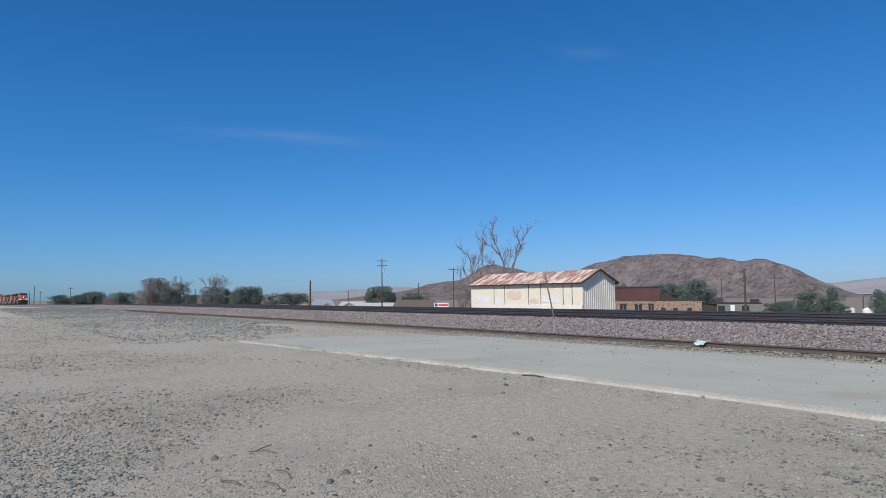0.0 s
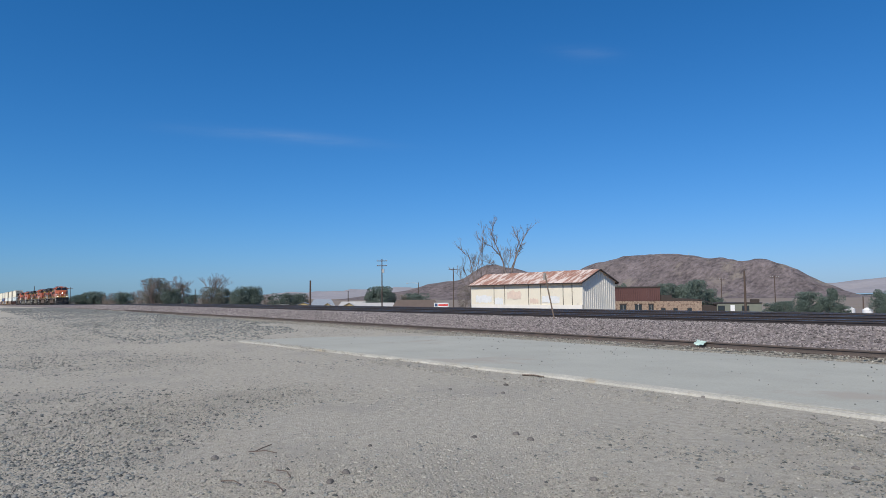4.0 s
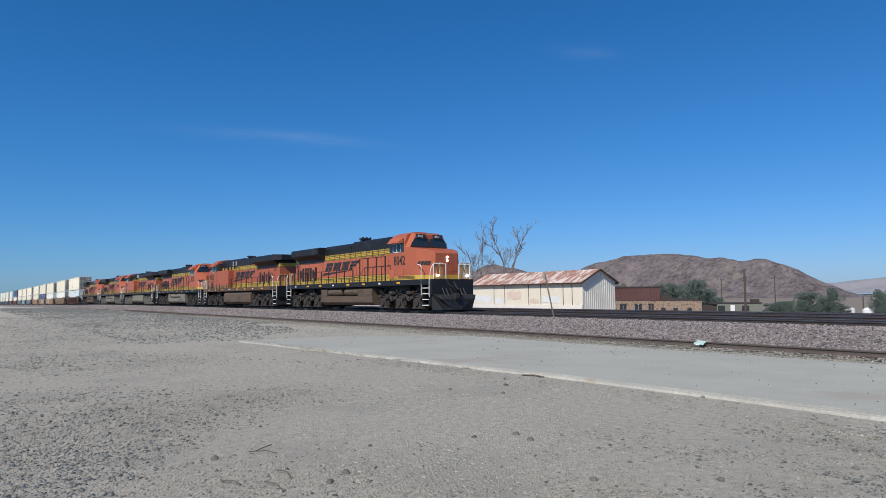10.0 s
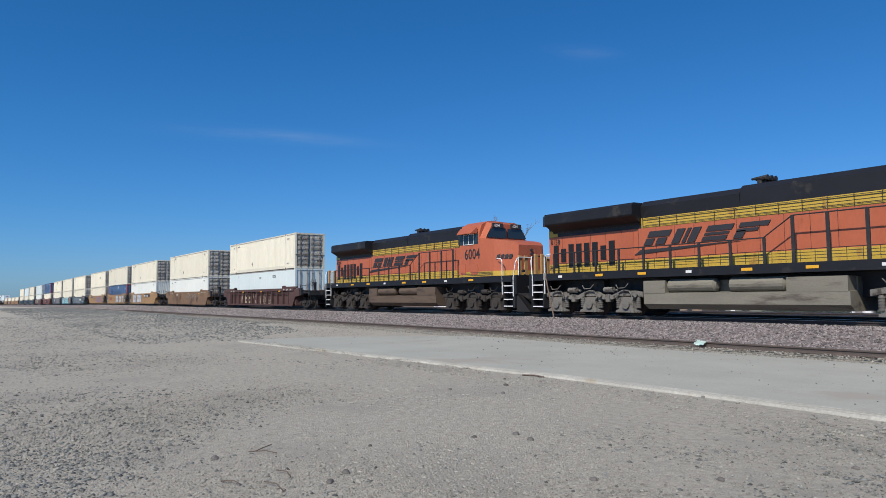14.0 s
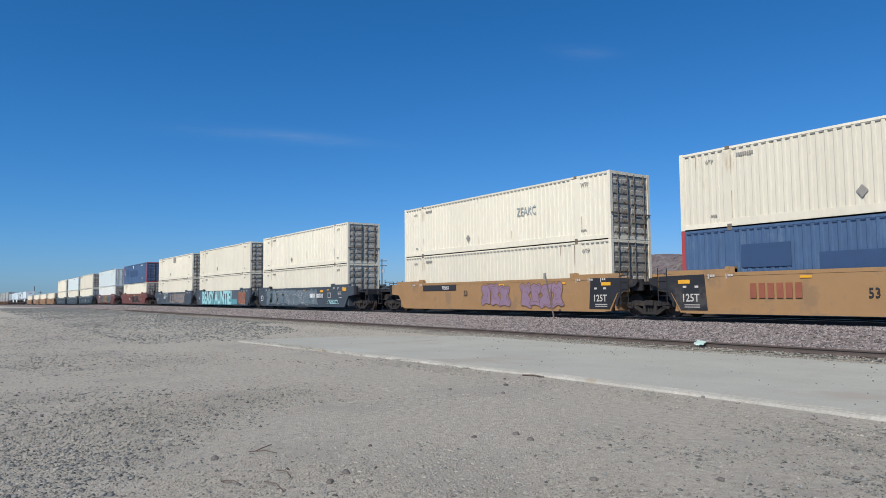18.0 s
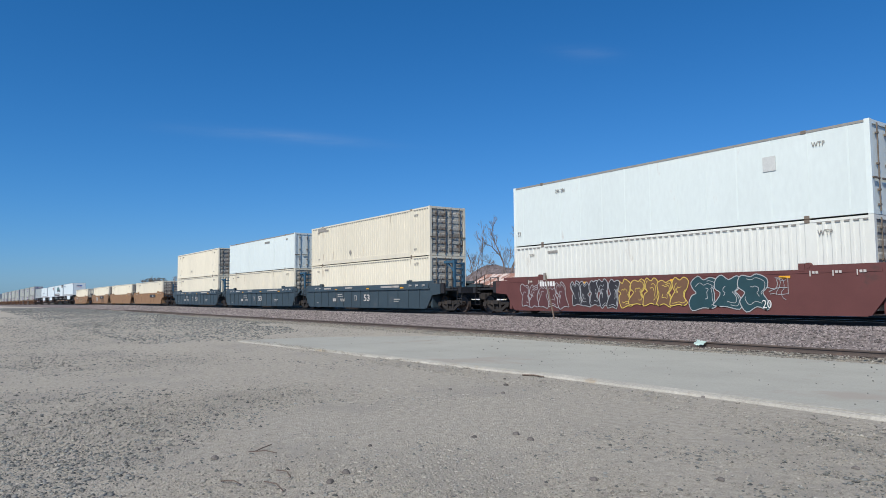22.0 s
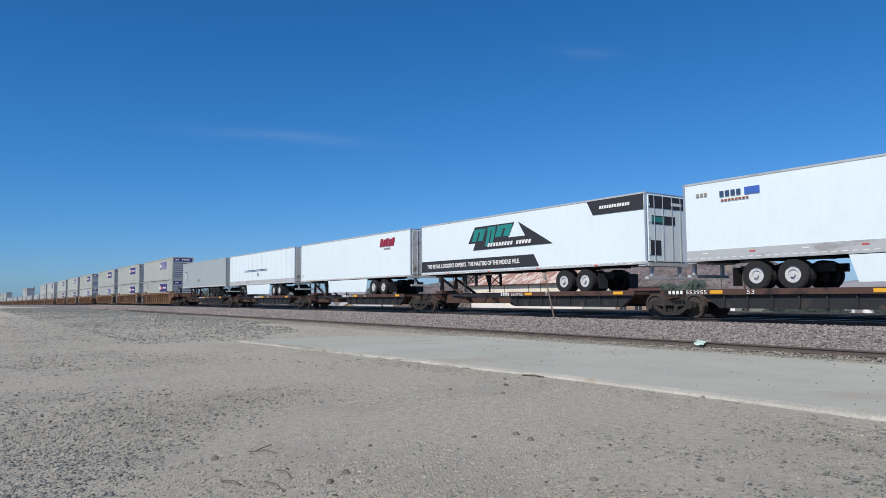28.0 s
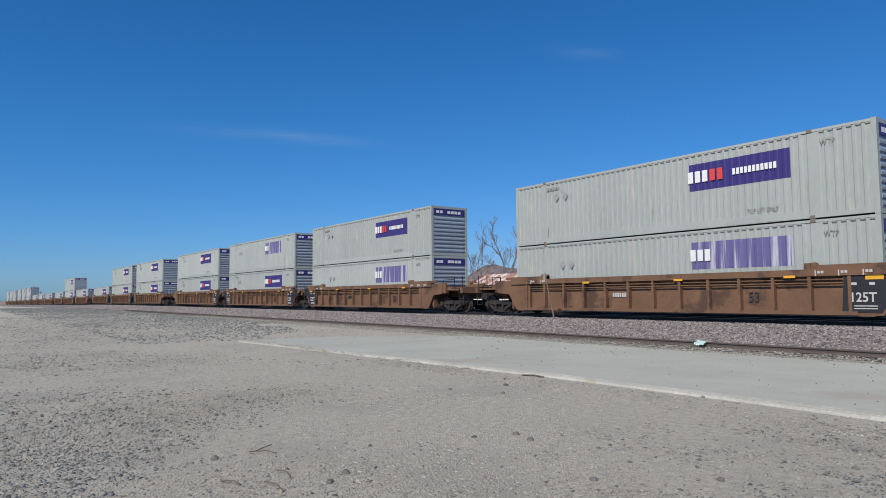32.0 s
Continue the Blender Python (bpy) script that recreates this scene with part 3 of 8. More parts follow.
def end_panel_bar_mesh(bm):
    box(bm, 0.002, 0.008, -0.1, 0.1, 2.47, 2.63)


def casting_mesh(bm):
    box(bm, -0.09, 0.09, -0.08, 0.08, -0.06, 0.06)
    bevel(bm, 0.012)


paint("cream_paint", (0.715, 0.672, 0.53), rough=0.55, var=0.07, scale=0.5, fine=8, bump=0.05, stain=(0.52, 0.43, 0.30), amount=0.03, stain_scale=1.4, stretch=(1, 1, 0.22), per_object=0.08)
paint("white_paint", (0.675, 0.75, 0.715), rough=0.45, var=0.05, scale=0.5, fine=8, bump=0.04, stain=(0.55, 0.53, 0.48), amount=0.05, stain_scale=1.0, stretch=(1, 1, 0.35), per_object=0.04)
paint("ivory_paint", (0.70, 0.72, 0.655), rough=0.5, var=0.06, scale=0.5, fine=8, bump=0.04, stain=(0.55, 0.53, 0.46), amount=0.05, stain_scale=1.2, stretch=(1, 1, 0.3), per_object=0.04)
paint("blue_paint", (0.06, 0.112, 0.205), rough=0.5, var=0.15, scale=0.6, fine=8, bump=0.05, stain=(0.09, 0.15, 0.24), amount=0.25, stain_scale=1.5, stretch=(1, 1, 0.35))
paint("grey_white_paint", (0.352, 0.375, 0.342), rough=0.5, var=0.08, scale=0.5, fine=8, bump=0.05, stain=(0.42, 0.40, 0.34), amount=0.12, stain_scale=1.2, stretch=(1, 1, 0.35), per_object=0.07)
paint("slat_grey", (0.24, 0.28, 0.32), rough=0.5, var=0.15, scale=2, per_object=0.1)
paint("rust_wash", (0.42, 0.33, 0.235), rough=0.7, var=0.25, scale=4)
# cream doors greyed for the shaded container end; the brown stain is rust
paint("door_grey", (0.36, 0.35, 0.30), rough=0.6, var=0.3, scale=1.2, fine=10, bump=0.05, stain=(0.13, 0.085, 0.06), amount=0.42, stain_scale=1.1, per_object=0.35)
paint("red_paint", (0.36, 0.06, 0.06), rough=0.5, var=0.1)
paint("deep_blue_mark", (0.036, 0.072, 0.152), rough=0.5, var=0.1)
paint("stencil_white", (0.5, 0.48, 0.44), rough=0.7, var=0.2)
paint("purple_mark", (0.040, 0.030, 0.155), rough=0.5, var=0.08)
paint("faded_purple_mark", (0.13, 0.115, 0.26), rough=0.6, var=0.3, scale=1, stain=(0.46, 0.46, 0.50), amount=0.5, stain_scale=1.0, stretch=(3.5, 1, 0.12))
paint("red_mark", (0.62, 0.06, 0.05), rough=0.5, var=0.1)
paint("casting_iron", (0.16, 0.13, 0.10), rough=0.7, var=0.3, scale=5)

BODY = {"cream": ("cream_paint", True), "white": ("white_paint", False), "ribbed_white": ("ivory_paint", True), "blue": ("blue_paint", True), "parcel": ("grey_white_paint", True)}
WORDS = {"cream": "cream corrugated steel shipping container", "white": "smooth white shipping container with flat sides", "ribbed_white": "white corrugated shipping container",
         "blue": "dark blue corrugated shipping container with red end posts", "parcel": "pale grey corrugated container with a purple panel"}


def container(kind, s, z, end="doors", marks=(), note=""):
    """One 53-foot container whose middle passes s at 16 s, standing z above the rails."""
    paint_key, ribbed = BODY[kind]
    c = thing("shipping_container", WORDS[kind] + (" " + note if note else ""), "container", group="containers on the train")
    for turn in (0, 180):
        m = pose(0, 0, 0, 0, 0, turn)
        if ribbed:
            part("side_sheet", shared("ribbed_sheet", ribbed_sheet_mesh), paint_key, c, at=m)
            part("lower_beam", shared("lower_beam", lower_beam_mesh), paint_key, c, at=m)
            if turn == 0:
                part("slot_strip", shared("notches", notch_mesh), "grey_mark" if kind != "blue" else "deep_blue_mark", c, at=m)["kind"] = "stuff"
        else:
            sheet = part("side_sheet", shared("flat_sheet", flat_sheet_mesh), paint_key, c, at=m)
            if turn == 0:
                for i in range(13):
                    part("seam", shared("flat_seam", flat_seam_mesh), paint_key, sheet, at=(-7.4 + i * 1.235, 0, 0))
        part("bottom_rail", shared("bottom_rail", bottom_rail_mesh), paint_key, c, at=m)
        part("top_rail", shared("top_rail", top_rail_mesh), "grey_mark" if kind == "white" else paint_key, c, at=m)
    part("roof", shared("box_roof", roof_mesh), paint_key, c)
    part("base", shared("box_base", base_mesh), "black_iron", c)
    for sx in (-1, 1):
        m = pose(sx * CL / 2, 0, 0, 0, 0, 0 if sx > 0 else 180)
        part("end_frame", shared("end_frame", end_frame_mesh), "red_paint" if kind == "blue" else paint_key, c, at=m)
        if sx > 0 and end == "doors":
            for sy in (-1, 1):
                dm = m @ (Matrix.Identity(4) if sy > 0 else Matrix.Diagonal((1, -1, 1, 1)))
                door_paint = "blue_paint" if kind == "blue" else ("white_paint" if kind == "white" else "door_grey")
                key = "door_leaf_%d" % sy
                if key not in SHARED:
                    bm = bmesh.new()
                    door_mesh(bm)
                    for v in bm.verts:
                        v.co.y *= sy
                    SHARED[key] = mesh_of(key, bm)
                    for ry in (0.22, 0.85):
                        bm = bmesh.new()
                        rods_mesh(bm, ry)
                        for v in bm.verts:
                            v.co.y *= sy
                        SHARED["rod_%d_%.2f" % (sy, ry)] = mesh_of("rod", bm)
                    bm = bmesh.new()
                    door_panel_mesh(bm)
                    for v in bm.verts:
                        v.co.y *= sy
                    SHARED["panel_%d" % sy] = mesh_of("panel", bm)
                d = part("door", SHARED[key], door_paint, c, at=m)
                for k in range(6 if kind != "white" else 0):
                    part("door_panel", SHARED["panel_%d" % sy], door_paint, d, at=(0, 0, 0.26 + k * 0.41))
                for ry in (0.22, 0.85):
                    part("lock_rod", SHARED["rod_%d_%.2f" % (sy, ry)], "casting_iron", d)
        elif sx > 0 and end == "slats":
            wall = part("end_wall", shared("slat_end", slat_end_mesh), "slat_grey", c, at=m)
            for k in range(9):
                part("slat", shared("end_slat", slat_mesh), "slat_grey", wall, at=(0, 0, 0.2 + k * 0.235))
            pn = part("end_panel", shared("end_panel", end_panel_mesh), "purple_mark", wall, "purple panel with white bars")
            for yy in (-0.85, -0.6, -0.05, 0.2, 0.45, 0.7):
                part("bar", shared("end_panel_bar", end_panel_bar_mesh), "white_mark", pn, at=(0, yy, 0))
        else:
            part("end_wall", shared("blank_end", blank_end_mesh), paint_key, c, at=m)
    cm = shared("corner_casting", casting_mesh)
    for x in (-POST, POST):
        for y in (-CW / 2 + 0.07, CW / 2 - 0.07):
            for zz in (0.06, CH - 0.055):
                part("corner_casting", cm, "casting_iron", c, at=(x, y, zz))
    y = -CW / 2 + 0.004
    if kind in ("cream", "parcel"):
        rnd = random.Random(int(-s * 7 + z * 31))
        bm = bmesh.new()
        for k in range(rnd.randint(5, 9)):
            x = rnd.choice((-POST + 0.12, POST - 0.12, -POST - 0.12, rnd.uniform(-7.5, 7.5), rnd.uniform(-7.5, 7.5)))
            top, run_ = rnd.choice((CH - 0.16, rnd.uniform(0.4, 1.3))), rnd.uniform(0.15, 0.9)
            wd = rnd.uniform(0.006, 0.018)
            prism(bm, [(x - wd, top), (x + wd, top), (x + wd * 0.4, max(0.32, top - run_)), (x - wd * 0.4, max(0.32, top - run_))], y - 0.012, y - 0.008)
        part("rust_run", bm, "rust_wash", c, "thin rusty streaks running down the side")["kind"] = "stuff"
    for mk in marks:
        mark(mk, c, y)
    return roll_on(c, s, z)


def mark(mk, c, y):
    """Painted marks on a near side: (kind, x, z, ...)."""
    k, x, z = mk[:3]
    if k == "rhomb":
        bm = bmesh.new()
        cs = [(x - 0.18, z), (x, z - 0.2), (x + 0.18, z), (x, z + 0.2)]
        for a, b in zip(cs, cs[1:] + cs[:1]):
            prism(bm, [a, b, (x + (b[0] - x) * 0.8, z + (b[1] - z) * 0.8), (x + (a[0] - x) * 0.8, z + (a[1] - z) * 0.8)], y - 0.02, y - 0.012)
        part("placard", bm, "grey_mark", c, "thin grey diamond placard frame")
    elif k in ("diamond", "pale_diamond"):
        bm = bmesh.new()
        prism(bm, [(x - 0.18, z), (x, z - 0.2), (x + 0.18, z), (x, z + 0.2)], y - 0.03, y - 0.022)
        part("placard", bm, "grey_mark" if k == "diamond" else "worn_placard", c, "grey diamond placard holder")
    elif k == "bars":
        n, w, h = mk[3:6]
        quad_bars("marking", [(x + i * w * 1.35, x + i * w * 1.35 + w, z, z + h) for i in range(n)], mk[6] if len(mk) > 6 else "grey_mark", c, y - 0.015)
    elif k == "front":
        for y0, y1, z0, m_ in ((-0.55, -0.4, z, "deep_blue_mark"), (-0.33, -0.18, z, "deep_blue_mark"), (-0.11, 0.04, z, "deep_blue_mark"), (0.12, 0.6, z, "blue_mark"), (-0.55, 0.55, z - 0.2, "red_mark")):
            bm = bmesh.new()
            box(bm, 8.052, 8.062, y0, y1, z0, z0 + (0.26 if z0 == z else 0.08))
            part("front_mark", bm, m_, c)
    elif k == "slant":
        n, w, h = mk[3:6]
        for i in range(n):
            quad_bars("emblem_bar", [(x + i * w * 1.2, x + i * w * 1.2 + w, z, z + h * (1 - 0.1 * (i % 2)), 0.14)], mk[6], c, y - 0.012)
    elif k == "pressed":
        bm = bmesh.new()
        pressed_panel(bm, x, x + mk[3], z, z + mk[4])
        part("side_panel", bm, mk[5], c, "purple panel painted on the corrugated side")
    elif k == "panel":
        w, h, m_ = mk[3:6]
        quad_bars("panel", [(x, x + w, z, z + h)], m_, c, y - 0.008, 0.01)
    elif k == "arrow":
        bm = bmesh.new()
        for poly in ([(-3.51, 3.66), (-2.93, 4.49), (0.2, 4.49), (-0.31, 3.77), (-0.6, 3.66)], [(-2.9, 3.66), (-0.6, 3.66), (-0.31, 3.77), (0.97, 3.77), (2.81, 3.28), (-3.1, 3.28)], [(0.47, 4.49), (2.81, 3.28), (0.97, 3.77)]):
            prism(bm, poly, y - 0.008, y)
        part("emblem", bm, "dark_mark", c, "black arrow-shaped emblem")
        for x0, x1, z0, z1 in ((-3.2, -2.3, 3.74, 4.36), (-2.1, -1.5, 3.45, 4.4), (-1.3, -0.2, 3.85, 4.42)):
            bm = bmesh.new()
            w = (x1 - x0) * 0.42
            for a, b in ((x0, x0 + w), (x1 - w, x1)):
                prism(bm, [(a, z0), (b, z0), (b + 0.3, z1), (a + 0.3, z1)], y - 0.014, y - 0.009)
            prism(bm, [(x0 + 0.2, z1 - 0.16), (x1, z1 - 0.16), (x1 + 0.2, z1), (x0 + 0.25, z1)], y - 0.016, y - 0.010)
            part("emblem_block", bm, "teal_mark", c, "teal block")
        quad_bars("emblem_bars", [(-1.9 + i * 0.22, -1.74 + i * 0.22, 3.4, 3.58, 0.06) for i in range(9)] + [(0.3 + i * 0.22, 0.46 + i * 0.22, 3.4, 3.58, 0.06) for i in range(5)], "white_mark", c, y - 0.012)
        bm = bmesh.new()
        prism(bm, [(-8.0, 2.27), (1.9, 2.27), (1.55, 2.84), (-8.0, 2.88)], y - 0.008, y)
        part("stripe", bm, "dark_mark", c)
        letters("slogan", "THE RETAIL LOGISTICS EXPERTS.  THE MASTERS OF THE MIDDLE MILE.", 0.30, "white_mark", c, (-7.4, y - 0.013, 2.47), stretch=0.845, fat=0.008)
        bm = bmesh.new()
        prism(bm, [(4.95, 4.92), (5.28, 4.31), (7.95, 4.29), (7.95, 4.92)], y - 0.008, y)
        part("corner_panel", bm, "dark_mark", c)
        quad_bars("corner_bars", [(5.65 + i * 0.137, 5.75 + i * 0.137, 4.53, 4.66, 0.02) for i in range(12)], "white_mark", c, y - 0.012)
        for a, b, z0, z1, m_ in ((-1.15, 1.15, 4.35, 4.85, "dark_mark"), (-1.0, 0.5, 3.7, 4.05, "dark_mark"), (-1.0, -0.2, 3.78, 4.0, "teal_mark"), (-1.1, -0.45, 2.45, 3.05, "dark_mark"), (0.25, 0.95, 4.5, 4.62, "white_mark")):
            bm = bmesh.new()
            off = 0.006 if m_ != "dark_mark" else 0.0
            box(bm, 8.095, 8.101 + off, a, b, z0, z1)
            part("door_panel", bm, m_, c)
    elif k == "text":
        letters("lettering", mk[3], mk[4], mk[5] if len(mk) > 5 else "grey_mark", c, (x, y - 0.02, z), stretch=mk[6] if len(mk) > 6 else 0.8)


STD = (("diamond", -1.7, 0.72), ("bars", -5.75, 2.47, 8, 0.06, 0.12), ("text", 6.42, 2.36, "WTP", 0.27), ("text", -6.98, 2.38, "WTP", 0.19), ("bars", 6.4, 0.42, 4, 0.06, 0.07), ("bars", -6.8, 0.42, 3, 0.06, 0.07))
STD_LOW = (("bars", -5.75, 2.47, 8, 0.06, 0.12), ("text", 6.42, 2.36, "WTP", 0.27), ("text", -6.98, 2.38, "WTP", 0.19))
LOWER_Z, UPPER_Z = 0.345, 0.345 + CH + 0.008


# ---- well cars ----
HALF = 9.72      # from a unit's middle to a shared truck


def sill_mesh(bm, style, free_a, free_b):
    """One side of a well, outer face at y = 0, thickness inwards (+y)."""
    th = 0.10
    top, low = 1.64, 0.21
    a, b = -8.95 - (0.35 if free_a else 0.1), 8.95 + (0.35 if free_b else 0.1)
    if style == "ribs":
        # recessed panels between deep posts, thick top chord
        prism(bm, [(-7.45, low), (7.45, low), (7.45, top), (-7.45, top)], 0.14, 0.17)
        box(bm, -8.3, 8.3, -0.06, 0.17, top - 0.22, top)
        box(bm, -7.4, 7.4, -0.05, 0.17, low, low + 0.12)
        for s in (-1, 1):
            e = a if s < 0 else b
            c = 7.95 if (free_a if s < 0 else free_b) else 8.1
            prism(bm, [(e, 1.02), (s * 8.5, 0.95), (s * c, low), (s * 7.0, low), (s * 7.0, top - 0.03), (e, top - 0.05)], 0, th)
    else:
        ca, cb = [7.95 if v else 8.1 for v in (free_a, free_b)]
        prism(bm, [(a, 1.02), (-8.5, 0.95), (-ca, low), (cb, low), (8.5, 0.95), (b, 1.02), (b, top - 0.05), (8.3, top), (-8.3, top), (a, top - 0.05)], 0, th)
    # bottom and top flanges
    box(bm, -7.85, 7.85, -0.014, th + 0.05, low - 0.03, low + 0.07)
    box(bm, -8.3, 8.3, -0.012, th, top - 0.12, top)
    if style in ("ribs", "chord"):
        n = 13
        for i in range(n):
            x = -7.2 + 14.4 * i / (n - 1)
            box(bm, x - 0.05, x + 0.05, -0.045 if style == "ribs" else -0.03, 0.15 if style == "ribs" else 0.0, low, top - 0.1)
    if style == "ribs":
        for z in (1.20, 1.31):
            rod(bm, (-7.2, 0.03, z), (7.2, 0.03, z), 0.025, seg=6)
    if style == "chord":
        box(bm, -8.3, 8.3, -0.07, 0.0, 1.30, 1.36)
        prism_x(bm, [(-0.06, 1.36), (0.0, 1.36), (0.0, top), (-0.02, top)], -8.2, 8.2)
    # raised guards above the ends
    for s in (-1, 1):
        xs = sorted((s * 5.85, s * 8.7))
        box(bm, xs[0], xs[1], 0.0, 0.14, top, top + 0.13)
        box(bm, s * 5.95 - 0.1, s * 5.95 + 0.1, -0.02, 0.15, top - 0.05, top + 0.2)
        rod(bm, (s * 6.15, -0.012, top + 0.13), (s * 6.15, 0.15, top + 0.13), 0.09, seg=10)


def floor_mesh(bm):
    for x in (-7.2, -5.9, -3, 0, 3, 5.9, 7.2):
        box(bm, x - 0.2, x + 0.2, -1.36, 1.36, 0.2, 0.33)
    for y in (-1.2, 1.2):
        box(bm, -7.3, 7.3, y - 0.16, y + 0.16, 0.2, 0.32)
    for s in (-1, 1):
        xs = sorted((s * 8.25, s * 8.4))
        box(bm, xs[0], xs[1], -1.36, 1.36, 0.25, 1.45)


def end_deck_mesh(bm):
    """The deck beyond the well over a truck, towards +x, from x = 8.3."""
    box(bm, 8.3, 10.0, -1.25, 1.25, 1.28, 1.40)
    box(bm, 8.3, 9.95, -0.3, 0.3, 0.85, 1.3)
    for y in (-1.28, 1.18):
        box(bm, 8.3, 9.6, y, y + 0.1, 1.05, 1.5)


def wheel_arch_mesh(bm):
    """A side plate cut to an arch over half of a shared truck, towards +x."""
    arc = [(9.72 - 1.28 * math.cos(radians(a)), 0.42 + 0.86 * math.sin(radians(a))) for a in range(0, 76, 15)]
    for y in (-1.46, 1.40):
        prism(bm, [(8.36, 1.52), (8.36, 0.42)] + arc + [(9.5, 1.40), (9.5, 1.52)], y, y + 0.06)


def free_end_mesh(bm):
    """The outer deck of a car's end, with its draught sill and crossover boards."""
    box(bm, 9.9, 11.05, -0.32, 0.32, 0.72, 1.22)
    box(bm, 10.0, 11.15, -1.3, 1.3, 1.30, 1.37)
    box(bm, 11.0, 11.2, -1.45, 1.45, 1.05, 1.32)
    box(bm, 9.0, 9.6, -1.42, -1.3, 1.05, 1.62)
    box(bm, 9.0, 9.6, 1.3, 1.42, 1.05, 1.62)
    for y in (-1.3, 1.2):
        box(bm, 9.4, 11.1, y, y + 0.1, 1.2, 1.34)


def upright_mesh(bm):
    rod(bm, (0, 0, 1.3), (0, 0, 1.95), 0.022)


def side_rail_mesh(bm):
    pipe(bm, [(9.3, 0, 1.62), (9.3, 0, 1.8), (10.35, 0, 1.8)], 0.02)


def side_ladder_mesh(bm):
    for z in (0.45, 0.75, 1.05):
        rod(bm, (10.75, 0, z), (11.15, 0, z), 0.018)
    for x in (10.75, 11.15):
        rod(bm, (x, 0, 0.45), (x, 0, 1.3), 0.018)


def brake_wheel_mesh(bm):
    for i in range(16):
        a, b = 2 * math.pi * i / 16, 2 * math.pi * (i + 1) / 16
        rod(bm, (0.26 * math.cos(a), 0, 0.26 * math.sin(a)), (0.26 * math.cos(b), 0, 0.26 * math.sin(b)), 0.016, seg=5, caps=False)
    for i in range(5):
        a = 2 * math.pi * i / 5
        rod(bm, (0, 0.02, 0), (0.26 * math.cos(a), 0, 0.26 * math.sin(a)), 0.01, seg=4)
    rod(bm, (0, -0.03, 0), (0, 0.22, 0), 0.035, seg=8)


def brake_stand_mesh(bm):
    box(bm, -0.07, 0.07, 0.2, 0.34, -0.6, 0.2)
    box(bm, -0.04, 0.04, 0.15, 0.22, -0.6, 0.1)
    rod(bm, (0, 0.27, 0.0), (0, 0.27, 0.42), 0.02)


def ladder_mesh(bm):
    for x in (-0.2, 0.2):
        rod(bm, (x, 0, 0.5), (x, 0, 1.9), 0.018)
    for k in range(5):
        rod(bm, (-0.2, 0, 0.55 + 0.28 * k), (0.2, 0, 0.55 + 0.28 * k), 0.014)


def gantry_mesh(bm):
    """A tall bracket frame on the end deck of the green cars."""
    for y in (-1.2, -0.6):
        box(bm, 9.75, 9.9, y - 0.06, y + 0.06, 1.3, 2.75)
    for z in (1.7, 2.05, 2.4, 2.68):
        box(bm, 9.78, 9.87, -1.2, -0.6, z - 0.04, z + 0.04)
    prism(bm, [(8.9, 2.72), (9.9, 2.72), (9.9, 2.86), (8.9, 2.86)], -1.26, -1.08)
    prism(bm, [(9.0, 2.72), (9.2, 2.72), (9.8, 2.1), (9.8, 2.3)], -1.2, -1.1)


